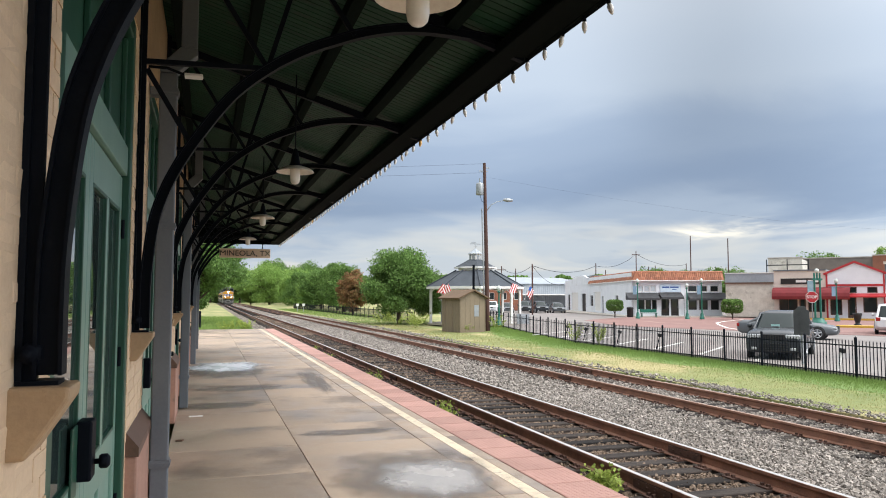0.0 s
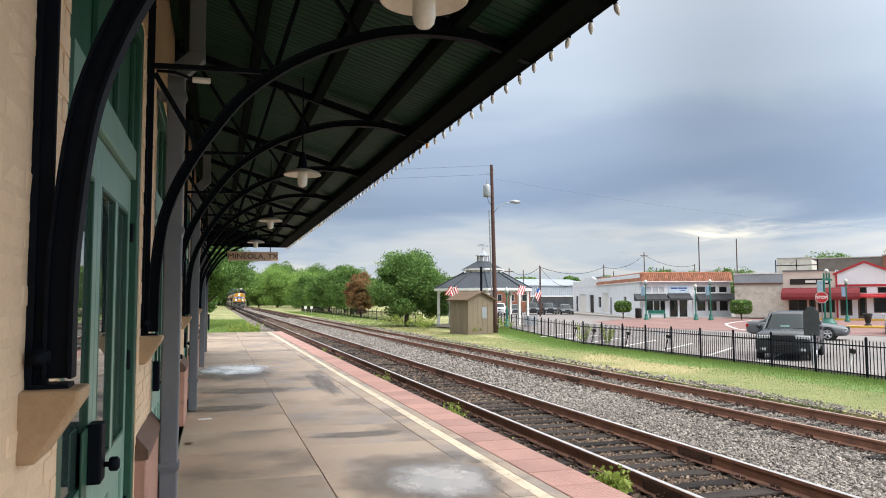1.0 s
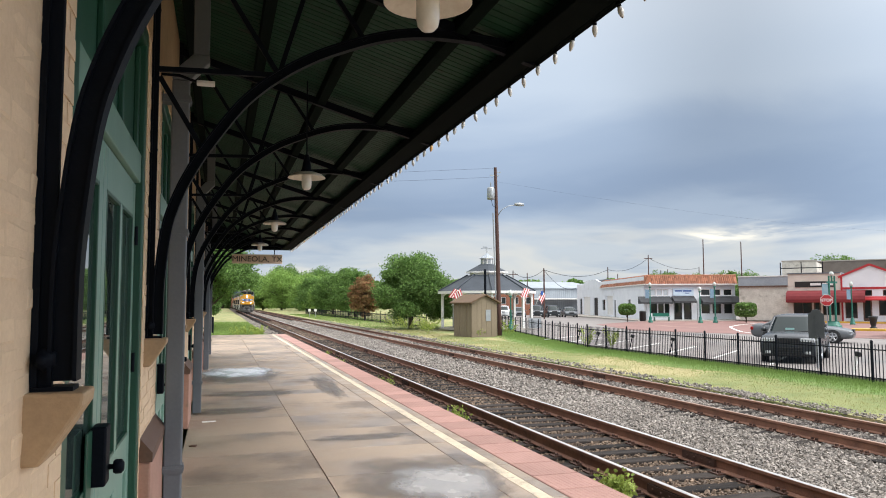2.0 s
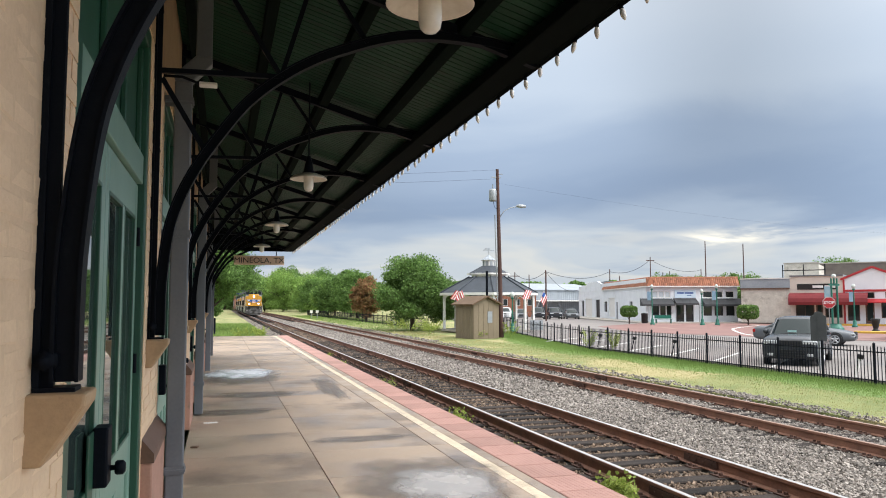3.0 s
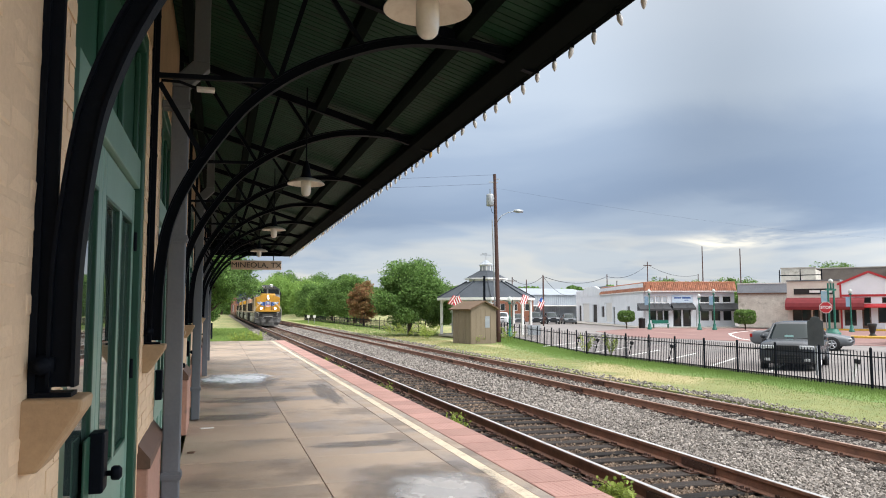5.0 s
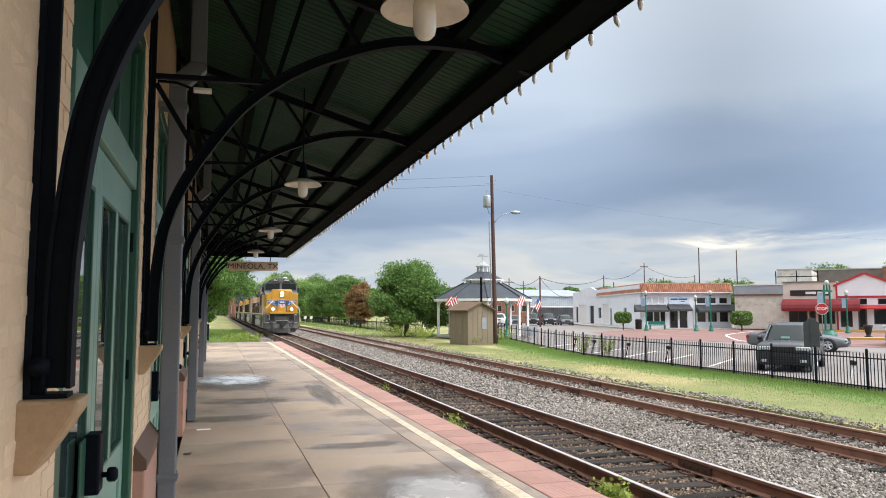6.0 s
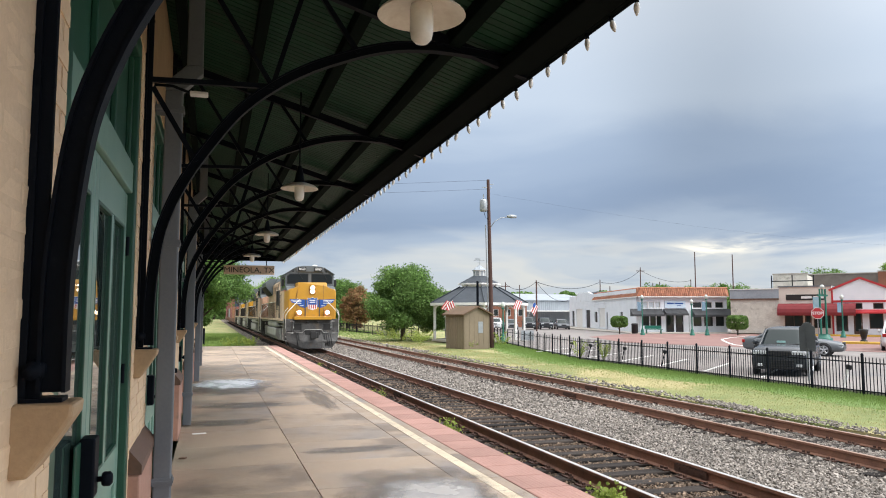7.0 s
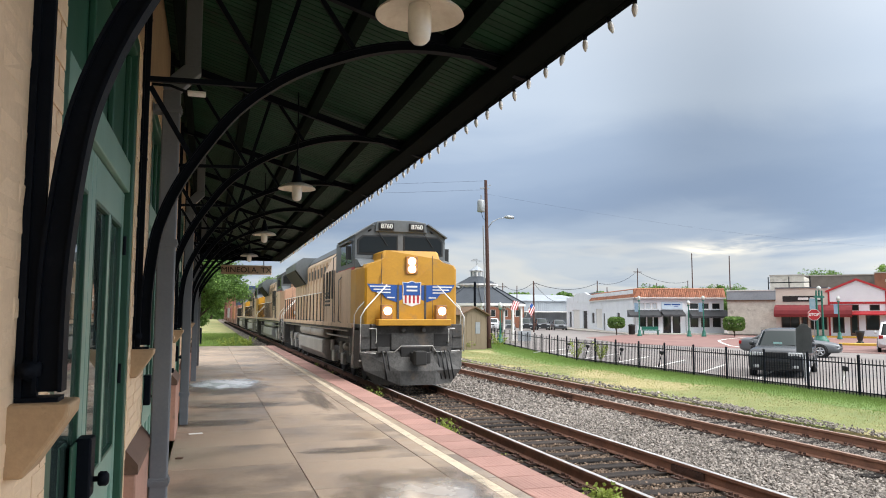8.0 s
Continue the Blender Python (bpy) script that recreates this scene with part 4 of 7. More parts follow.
def make_lamp():
    p = thing("pendant_lamp", "pendant lamp with a white saucer shade and frosted glass jar, unlit", "lamp", group="platform pendant lamps")
    part("cord", Geo().tube((0, 0, 0.36), (0, 0, 1.44), 0.008, n=6), M["iron"], p, "black hanging rod")
    part("cap", Geo().lathe((0, 0, 0), [(0.0, 0.40), (0.022, 0.40), (0.03, 0.36), (0.045, 0.30), (0.055, 0.24), (0.075, 0.205), (0.06, 0.19)], 14), M["iron"], p, "black cap over the shade")
    part("shade", Geo().lathe((0, 0, 0), [(0.05, 0.205), (0.10, 0.20), (0.17, 0.175), (0.20, 0.150), (0.207, 0.138), (0.20, 0.140), (0.165, 0.165), (0.10, 0.188), (0.05, 0.19)], 32), M["enamel"], p, "white enamel saucer shade")
    part("jar", Geo().lathe((0, 0, 0), [(0.048, 0.195), (0.055, 0.17), (0.055, 0.06), (0.048, 0.025), (0.03, 0.006), (0.0, 0.0)], 18), M["opal"], p, "frosted glass jar")
    return p


lamp = make_lamp()
for k in range(4):
    m = pose(0.90, 3.21 + 5.02 * k, 3.08)
    if k == 0:
        lamp.matrix_basis = m
    else:
        copy_thing(lamp, m)

string = thing("light_string", "string of frosted bulbs clipped along the canopy eave, unlit", "string lights")
part("cable", Geo().tube((2.44, CAN0, 3.755), (2.44, END, 3.755), 0.008, n=5), M["iron"], string, "black cable")
socket = Geo().lathe((0, 0, 0), [(0.0, 0.012), (0.014, 0.012), (0.015, -0.03), (0.012, -0.03)], 8).mesh("socket")
socket.materials.append(M["iron"])
bulb_me = Geo().lathe((0, 0, 0), [(0.012, -0.028), (0.019, -0.045), (0.021, -0.065), (0.015, -0.09), (0.006, -0.108), (0.0, -0.112)], 8).mesh("bulb")
bulb_me.materials.append(M["bulb"])
amber_me = bulb_me.copy()
amber_me.materials.clear()
amber_me.materials.append(M["amber"])
r = random.Random(5)
for i in range(96):
    y = CAN0 + 0.2 + 0.315 * i
    if y < END:
        m = pose(2.44, y, 3.765, r.uniform(-12, 12), r.uniform(-12, 12), 0)
        b_ = part("bulb", amber_me if r.random() < 0.05 else bulb_me, None, string, m=m)
        part("socket", socket, None, b_)


def make_spout():
    d = thing("downspout", "slate grey rectangular downspout strapped to the wall", "downspout", group="downspouts")
    part("pipe", Geo().box(-0.405, -0.268, -0.055, 0.055, 0.02, 3.66), M["pipe"], d, bevel=0.012)
    part("elbow", Geo().prism([(-0.405, 3.66), (-0.268, 3.66), (-0.115, 3.82), (-0.115, 3.88), (-0.248, 3.88), (-0.405, 3.72)], -0.058, 0.058, "y"), M["pipe"], d, "slanting pipe elbow", bevel=0.01)
    part("upper_pipe", Geo().box(-0.245, -0.118, -0.053, 0.053, 3.88, 4.60), M["pipe"], d, "upper length of the pipe", bevel=0.012)
    for z in (0.52, 2.4, 3.5):
        part("strap", Geo().box(WX + 0.004, -0.258, -0.066, 0.066, z - 0.03, z + 0.03).box(WX + 0.004, -0.252, -0.072, 0.072, z - 0.009, z + 0.009), M["pipe"], d, "grey pipe strap")
    return d


sp = make_spout()
for k, y in enumerate((6.35, 13.0, 21.3, 27.6)):
    if k == 0:
        sp.matrix_basis = pose(0, y, 0)
    else:
        copy_thing(sp, pose(0, y, 0))


def letters(text, size, parent, m, material, extrude=0.004, name="lettering", label=""):
    cu = bpy.data.curves.new("letters", "FONT")
    cu.body, cu.size, cu.extrude, cu.align_x, cu.align_y = text, size, extrude, "CENTER", "CENTER"
    cu.offset = {"MINEOLA, TX": 0.0, "8760": 0.008}.get(text, 0.035) * size
    tmp = bpy.data.objects.new("letters", cu)
    scene.collection.objects.link(tmp)
    me = bpy.data.meshes.new_from_object(tmp.evaluated_get(bpy.context.evaluated_depsgraph_get()))
    bpy.data.objects.remove(tmp)
    me.materials.clear()
    return part(name, me, material, parent, label, m)


sign = thing("station_sign", "hanging wooden station sign with bold black letters", "sign", m=pose(1.26, BR[-1] - 0.1, 3.41))
part("board", Geo().box(-0.88, 0.88, -0.02, 0.02, -0.165, 0.165), M["signwood"], sign, bevel=0.008)
lt = letters("MINEOLA, TX", 0.262, sign, pose(0, -0.026, -0.01, 90, 0, 0), M["ink"], 0.011, label="bold black painted letters")
lt.data.transform(Matrix.Diagonal((1.10, 1.02, 1.0, 1)))
for x in (-0.6, 0.6):
    part("hanger", Geo().box(x - 0.015, x + 0.015, -0.008, 0.008, 0.16, 0.75), M["iron"], sign, "iron hanger strap")

flood = thing("flood_light", "small white flood light on a short arm", "light fixture", m=pose(-0.14, 6.15, 3.60))
part("head", Geo().box(-0.07, 0.07, -0.05, 0.05, -0.012, 0.012), M["whitetrim"], flood, bevel=0.006)
part("arm", Geo().path([(-0.05, 0, 0.0), (-0.2, 0, 0.05), (-0.35, 0, 0.05)], 0.012, 6), M["iron"], flood, "black arm")
scrap = tagged(part("paper_scrap", Geo().box(-0.10, 0.10, -0.035, 0.035, 0.0015, 0.012, m=pose(-0.13, 12.1, 0, 0, 0, 8)), M["whitetrim"]), "white scrap of paper on the platform", "litter")
dead = tagged(part("dead_leaf", Geo().prism([(-0.05, 0), (0, 0.03), (0.06, 0.01), (0.02, -0.04)], 0.002, 0.02, "z"), M["brown"], m=pose(-0.30, 10.1, 0, 0, 0, 20)), "dark dead leaf on the concrete", "leaf")

# ---- the train ----
def wheelset(g, y, x=0.755):
    for s in (-1, 1):
        g.lathe((s * x, y, 0.53), [(0.0, -0.07 * s), (0.36, -0.07 * s), (0.40, -0.03 * s), (0.50, -0.03 * s), (0.53, -0.02 * s), (0.53, 0.06 * s), (0.56, 0.07 * s), (0.50, 0.09 * s), (0.0, 0.09 * s)][::1 if s > 0 else 1], 20, "x")


def make_loco(lit=True, paint="locoyellow"):
    L = thing("locomotive", "yellow and grey diesel freight locomotive " + ("with lit headlamps" if lit else "running behind with dark headlamps"), "locomotive", group="locomotives of the train")
    # nose, with a raised middle and sloping shoulders
    def nose_ring(y, half, mid, back):
        """Nose outline: upright sides, low shoulders, a raised middle leaning back."""
        o = [(half, 1.74, 0), (half, 3.32, 0), (half - 0.07, 3.43, 0), (mid + 0.12, 3.52, 0), (mid, 3.60, 0), (mid - 0.02, 3.78, back), (mid - 0.08, 3.83, back)]
        o = o + [(-x, z, b_) for x, z, b_ in reversed(o)]
        return [(x, y + b_, z) for x, z, b_ in o]

    g = Geo()
    rings = [nose_ring(0.0, 1.29, 0.80, 0.10), nose_ring(0.05, 1.35, 0.84, 0.08), nose_ring(0.95, 1.43, 0.86, 0.0), nose_ring(1.76, 1.43, 0.88, 0.0)]
    n = len(rings[0])
    g.add([p for rg_ in rings for p in rg_], [tuple(range(n))] + [(r_ * n + i, r_ * n + (i + 1) % n, (r_ + 1) * n + (i + 1) % n, (r_ + 1) * n + i) for r_ in range(3) for i in range(n)])
    nose = part("nose", g, M[paint], L, "painted nose of the locomotive" if paint == "locopink" else "bright yellow nose of the locomotive")
    part("nose_shoulder", Geo().prism([(0.35, 3.38), (1.72, 3.38), (1.72, 3.74), (0.9, 3.60)], -1.40, -0.90, "x"), M["locogrey"], nose, "grey anti-glare shoulder")
    part("nose_shoulder", Geo().prism([(0.35, 3.38), (1.72, 3.38), (1.72, 3.74), (0.9, 3.60)], 0.90, 1.40, "x"), M["locogrey"], nose, "grey anti-glare shoulder")
    for x in (-0.88, 0.62):
        part("nose_seam", Geo().box(x, x + 0.012, -0.006, 0.03, 1.80, 3.70), M["locodark"], nose, "panel seam")
    part("nose_door", Geo().box(-0.38, 0.38, -0.014, 0.02, 1.82, 2.90), M[paint], nose, "nose door", bevel=0.01)
    for x in (-0.40, 0.40):
        part("door_bar", Geo().box(x - 0.03, x + 0.03, -0.03, 0.0, 1.85, 2.85), M["locodark"], nose, "dark vertical grab bar")
    # badge: shield and wings as plain shapes
    if lit:
        sh = [(-0.26, 2.92), (-0.12, 2.90), (0, 2.95), (0.12, 2.90), (0.26, 2.92), (0.235, 2.74), (0.25, 2.55), (0.23, 2.34), (0.0, 2.26), (-0.23, 2.34), (-0.25, 2.55), (-0.235, 2.74)]
        badge = part("badge", Geo().prism([(x * 1.08, 2.6 + (z - 2.6) * 1.06) for x, z in sh], -0.030, -0.016, "y"), M["whitetrim"], nose, "white edge of the shield badge")
        part("shield_field", Geo().prism([p for p in sh if p[1] > 2.5] , -0.036, -0.030, "y"), M["blue"], badge, "blue upper field of the shield")
        for k in range(4):
            x = -0.18 + 0.12 * k
            part("shield_stripe", Geo().box(x - 0.028, x + 0.028, -0.036, -0.030, 2.33, 2.56), M["red"], badge, "red stripe of the shield")
        for z in (2.80, 2.69):
            part("badge_bar", Geo().box(-0.16, 0.16, -0.040, -0.036, z - 0.025, z + 0.025), M["whitetrim"], badge, "plain white bar")
        for s in (-1, 1):
            wing = part("wing", Geo().prism([(s * 0.28, 2.84), (s * 1.29, 2.87), (s * 1.15, 2.66), (s * 0.86, 2.60), (s * 0.74, 2.46), (s * 0.44, 2.36), (s * 0.28, 2.44)], -0.016, 0.004, "y"), M["blue"], nose, "blue wing panel")
            for k in range(3):
                z = 2.80 - 0.085 * k
                part("wing_stripe", Geo().box(min(s * 0.62, s * (1.21 - 0.1 * k)), max(s * 0.62, s * (1.21 - 0.1 * k)), -0.024, -0.016, z - 0.017, z + 0.017), M["whitetrim"], wing, "white feather stripe")
            part("wing_stripe", Geo().box(min(s * 0.5, s * 0.72), max(s * 0.5, s * 0.72), -0.024, -0.016, 2.47, 2.505), M["whitetrim"], wing, "white feather stripe")
    hl = part("headlamp_case", Geo().box(-0.17, 0.17, -0.035, 0.06, 3.16, 3.66), M["locobronze"], nose, "bronze headlamp plate", bevel=0.015)
    for z in (3.30, 3.52):
        part("headlamp", Geo().lathe((0, -0.035, z), [(0.105, 0.0), (0.105, -0.02), (0.09, -0.03), (0.0, -0.035)], 18, "y"), M["headlamp"] if lit else M["lens"], hl, "round headlamp")
    for x in (-0.79, 0.79):
        dl = part("ditch_lamp_case", Geo().box(x - 0.16, x + 0.16, -0.33, -0.16, 1.88, 2.28), M["locobronze"], nose, "bronze ditch lamp box", bevel=0.015)
        part("ditch_lamp", Geo().lathe((x + 0.02, -0.33, 2.11), [(0.105, 0.0), (0.105, -0.02), (0.09, -0.03), (0.0, -0.035)], 18, "y"), M["ditch"] if lit else M["lens"], dl, "round ditch lamp")
    # cab
    cab_out = [(-1.5, 2.55), (1.5, 2.55), (1.5, 4.40), (1.02, 4.74), (0.62, 4.80), (-0.62, 4.80), (-1.02, 4.74), (-1.5, 4.40)]
    cab = part("cab", Geo().prism(cab_out, 1.75, 5.05, "y"), M["locogrey"], L, "grey cab with dark windscreens", m=pose(0, -0.45, -0.05) @ Matrix.Diagonal((0.94, 1, 1, 1)), bevel=0.02)
    part("cab_lower", Geo().box(-1.435, 1.435, 1.70, 4.62, 1.60, 3.40), M["locoside"], L, "dusty yellow lower cab side", bevel=0.02)
    part("red_stripe", Geo().box(-1.512, 1.512, 1.75, 4.60, 3.37, 3.47), M["red"], cab, "red stripe along the cab")
    for s in (-1, 1):
        pane_out = [(s * 0.14, 3.92), (s * 1.36, 3.90), (s * 1.36, 4.26), (s * 1.22, 4.38), (s * 0.14, 4.40)]
        fr_out = [(s * 0.09, 3.86), (s * 1.42, 3.84), (s * 1.42, 4.29), (s * 1.25, 4.43), (s * 0.09, 4.45)]
        part("windscreen_frame", Geo().prism(fr_out, 1.725, 1.76, "y"), M["plastic"], cab, "black rubber window frame", bevel=0.02)
        w_ = part("windscreen", Geo().prism(pane_out, 1.712, 1.728, "y"), M["cabglass"], cab, "dark windscreen")
        part("wiper", Geo().tube((s * 0.75, 1.69, 4.52), (s * 0.75 + 0.30, 1.69, 4.12), 0.012, n=5), M["plastic"], w_, "wiper arm")
    part("number_board_box", Geo().prism([(-0.86, 4.54), (0.86, 4.54), (0.82, 4.84), (0.4, 4.90), (-0.4, 4.90), (-0.82, 4.84)], 1.66, 2.1, "y"), M["locogrey"], cab, "raised box over the windscreens", bevel=0.02)
    for x in (-0.50, 0.50):
        nb = part("number_board", Geo().box(x - 0.255, x + 0.255, 1.60, 1.665, 4.58, 4.82), M["plastic"], cab, "black number board", bevel=0.03)
        letters("8760", 0.195, nb, pose(x, 1.594, 4.695, 90, 0, 0), M["whitetrim"], 0.004, label="white painted figures")
    for s in (-1, 1):
        g = Geo()
        bar(g, (s * 0.88, 4.80), (s * 1.54, 4.40), 0.035, 1.62, 4.62)
        part("roof_ledge", g, M["locogrey"], cab, "overhanging roof edge")
        part("class_light", Geo().tube((s * 0.98, 1.66, 4.60), (s * 1.06, 1.76, 4.55), 0.03, n=6), M["plastic"], cab, "small dark marker lamp")
    for s in (-1, 1):
        for y0, y1 in ((2.15, 2.95), (3.15, 4.0)):
            part("side_window", Geo().box(s * 1.50 - 0.012, s * 1.50 + 0.012, y0, y1, 3.62, 4.22), M["cabglass"], cab, "cab side window")
        part("window_visor", Geo().box(min(s * 1.5, s * 1.62), max(s * 1.5, s * 1.62), 2.1, 4.05, 4.25, 4.29), M["locogrey"], cab, "metal sun visor")
        part("mirror", Geo().box(min(s * 1.55, s * 1.72), max(s * 1.55, s * 1.72), 2.02, 2.05, 3.70, 4.10), M["plastic"], cab, "narrow wing mirror")
        part("cab_door", Geo().box(min(s * 1.43, s * 1.46), max(s * 1.43, s * 1.46), 3.4, 4.2, 1.85, 3.30), M["locoside"], L, "dusty cab side door", bevel=0.01)
    # hood behind the cab
    part("equipment_cabinet", Geo().prism([(-1.43, 1.6), (1.43, 1.6), (1.43, 3.5), (1.05, 4.25), (-1.05, 4.25), (-1.43, 3.5)], 4.6, 7.2, "y"), M["locoside"], L, "dusty wide equipment cabinet", bevel=0.02)
    hood = part("hood", Geo().prism([(-0.98, 1.6), (0.98, 1.6), (0.98, 4.2), (0.8, 4.42), (-0.8, 4.42), (-0.98, 4.2)], 7.2, 20.6, "y"), M["locoside"], L, "dusty yellow-tan engine hood", bevel=0.015)
    part("hood_roof", Geo().prism([(-0.9, 4.34), (0.9, 4.34), (0.72, 4.62), (-0.72, 4.62)], 4.8, 16.0, "y"), M["locogrey"], L, "grey hood roof")
    rad = part("radiator", Geo().prism([(-0.99, 3.45), (0.99, 3.45), (1.55, 4.15), (1.55, 4.45), (1.2, 4.72), (-1.2, 4.72), (-1.55, 4.45), (-1.55, 4.15)], 15.6, 20.4, "y"), M["locogrey"], L, "grey flared radiator housing")
    for s in (-1, 1):
        part("radiator_grille", Geo().prism([(s * 1.02, 3.47), (s * 1.54, 4.13), (s * 1.58, 4.11), (s * 1.06, 3.44)], 15.8, 20.2, "y"), M["locoblack"], rad, "black radiator grille")
        for k in range(11):
            y = 7.5 + 0.95 * k
            part("hood_door", Geo().box(min(s * 0.975, s * 1.0), max(s * 0.975, s * 1.0), y, y + 0.86, 1.75, 3.35), M["locoside"], hood, bevel=0.01)
        for k in range(4):
            part("louvre", Geo().box(min(s * 1.42, s * 1.455), max(s * 1.42, s * 1.455), 5.7, 6.7, 2.3 + 0.14 * k, 2.37 + 0.14 * k), M["locodark"], L, "cabinet louvre")
        for k in range(3):
            part("cabinet_rib", Geo().box(min(s * 1.42, s * 1.465), max(s * 1.42, s * 1.465), 5.0 + 0.62 * k, 5.2 + 0.62 * k, 2.55, 3.52), M["locoblack"], L, "dark vertical slot")
        for y in (4.66, 4.98, 6.95, 7.18):
            part("cabinet_seam", Geo().box(min(s * 1.42, s * 1.45), max(s * 1.42, s * 1.45), y, y + 0.035, 1.65, 3.5), M["locodark"], L, "dark panel seam")
        part("cab_grab", Geo().path([(s * 1.44, 4.45, 1.75), (s * 1.53, 4.45, 1.8), (s * 1.53, 4.45, 3.9), (s * 1.42, 4.45, 4.0)], 0.018, 6).path([(s * 1.44, 3.3, 1.75), (s * 1.53, 3.3, 1.8), (s * 1.53, 3.3, 3.1), (s * 1.44, 3.3, 3.2)], 0.018, 6), M["locogrey"], L, "vertical cab grab rail")
        for k in range(12):
            y = 7.40 + 0.95 * k
            part("door_rib", Geo().box(min(s * 0.98, s * 1.03), max(s * 0.98, s * 1.02), y - 0.02, y + 0.08, 1.70, 4.10), M["locoside"], hood, "vertical rib between the hood doors")
            part("door_vent", Geo().box(min(s * 0.98, s * 1.012), max(s * 0.98, s * 1.012), y + 0.25, y + 0.70, 3.55, 3.95), M["locodark"], hood, "black mesh vent")
        part("hood_pipe", Geo().tube((s * 1.08, 7.3, 1.72), (s * 1.08, 20.4, 1.72), 0.05, n=8), M["locodark"], hood, "pipe along the hood foot")
        part("sill_pipe", Geo().tube((s * 1.42, 2.2, 1.52), (s * 1.42, 20.8, 1.52), 0.035, n=8).tube((s * 1.30, 2.6, 1.30), (s * 1.30, 7.0, 1.30), 0.035, n=8), M["locotank"], L, "air pipe under the walkway")
        part("sand_box", Geo().box(min(s * 1.0, s * 1.44), max(s * 1.0, s * 1.44), 1.0, 1.75, 0.85, 1.38), M["locodark"], L, "sand box beside the steps", bevel=0.03)
    part("exhaust", Geo().box(-0.35, 0.35, 11.2, 12.4, 4.6, 4.78), M["locoblack"], L, "exhaust stack")
    # frame, tank, trucks
    part("frame", Geo().box(-1.50, 1.50, 0.0, 21.9, 1.56, 1.64).box(-0.9, 0.9, 0.3, 21.6, 0.95, 1.56), M["locodark"], L, "heavy underframe")
    part("walkway_edge", Geo().box(-1.535, 1.535, 1.0, 21.5, 1.62, 1.75), M["locoside"], L, "dusty walkway edge")
    # added black box: darkens the gaps behind the trucks in place of shade
    part("center_sill", Geo().box(-0.62, 0.62, 0.8, 21.0, 0.55, 1.36), M["locoblack"], L, "black backing box standing in for the shade under the frame")
    tank = part("fuel_tank", Geo().prism([(-1.45, 0.62), (-1.2, 0.32), (1.2, 0.32), (1.45, 0.62), (1.45, 1.10), (-1.45, 1.10)], 7.3, 14.6, "y"), M["locotank"], L, "grey fuel tank", bevel=0.06)
    for s in (-1, 1):
        for y0, y1 in ((7.2, 10.5), (10.8, 14.3)):
            part("air_reservoir", Geo().lathe((s * 1.24, 0, 1.35), [(0.0, y0), (0.15, y0 + 0.03), (0.215, y0 + 0.12), (0.215, y1 - 0.12), (0.15, y1 - 0.03), (0.0, y1)], 16, "y"), M["locotank"], tank, "cylindrical air reservoir")
    for yc in (4.3, 18.0):
        tk = part("truck", Geo().prism([(yc - 2.5, 0.66), (yc - 2.3, 0.50), (yc - 0.2, 0.42), (yc + 2.3, 0.50), (yc + 2.5, 0.66), (yc + 2.4, 0.92), (yc - 2.4, 0.92)], -1.12, -0.94, "x")
                  .prism([(yc - 2.5, 0.66), (yc - 2.3, 0.50), (yc - 0.2, 0.42), (yc + 2.3, 0.50), (yc + 2.5, 0.66), (yc + 2.4, 0.92), (yc - 2.4, 0.92)], 0.94, 1.12, "x"), M["locodark"], L, "six-wheel truck frame", bevel=0.02)
        for dy in (-1.85, 0.0, 1.85):
            g = Geo()
            wheelset(g, yc + dy)
            g.tube((-0.9, yc + dy, 0.53), (0.9, yc + dy, 0.53), 0.09, n=10)
            part("wheelset", g, M["locodark"], tk, "steel wheelset")
            for s in (-1, 1):
                part("journal_box", Geo().box(s * 1.14 - 0.09, s * 1.14 + 0.09, yc + dy - 0.22, yc + dy + 0.22, 0.36, 0.74), M["locotank"], tk, "axle box", bevel=0.03)
                part("spring", Geo().lathe((s * 1.14, yc + dy + 0.42, 0), [(0.09, 0.72), (0.11, 0.78), (0.09, 0.84), (0.11, 0.90), (0.09, 0.96), (0.11, 1.02), (0.09, 1.1)], 10), M["locotank"], tk, "coil spring")
        for s in (-1, 1):
            part("brake_cylinder", Geo().lathe((s * 1.2, 0, 0.98), [(0.0, yc - 1.2), (0.13, yc - 1.18), (0.13, yc - 0.75), (0.05, yc - 0.7), (0.05, yc - 0.4), (0, yc - 0.4)], 10, "y"), M["locotank"], tk, "brake cylinder")
    # pilot and front end
    part("front_plate", Geo().box(-1.18, 1.18, -0.10, 0.30, 1.05, 1.74), M["locodark"], L, "grey front end plate", bevel=0.03)
    part("anticlimber", Geo().box(-1.05, 1.05, -0.42, 0.0, 1.70, 1.88), M[paint], L, "yellow step edge under the nose", bevel=0.02)
    part("step_box", Geo().box(-1.5, -1.19, -0.05, 0.75, 0.55, 1.74), M["locodark"], L, "stepwell", bevel=0.02)
    part("step_box", Geo().box(1.19, 1.5, -0.05, 0.75, 0.55, 1.74), M["locodark"], L, "stepwell", bevel=0.02)
    g = Geo()
    top = [(-1.50, -0.05), (-0.5, -0.35), (0.5, -0.35), (1.50, -0.05)]
    bot = [(-1.40, -0.25), (-0.5, -0.72), (0.5, -0.72), (1.40, -0.25)]
    low_ = [(-1.10, -0.25), (-0.5, -0.74), (0.5, -0.74), (1.10, -0.25)]
    vs = [(x, y, 1.0) for x, y in top] + [(x, y, 0.48) for x, y in bot] + [(x, y, 0.10) for x, y in low_]
    vs += [(x, y + 0.06, z) for x, y, z in vs]
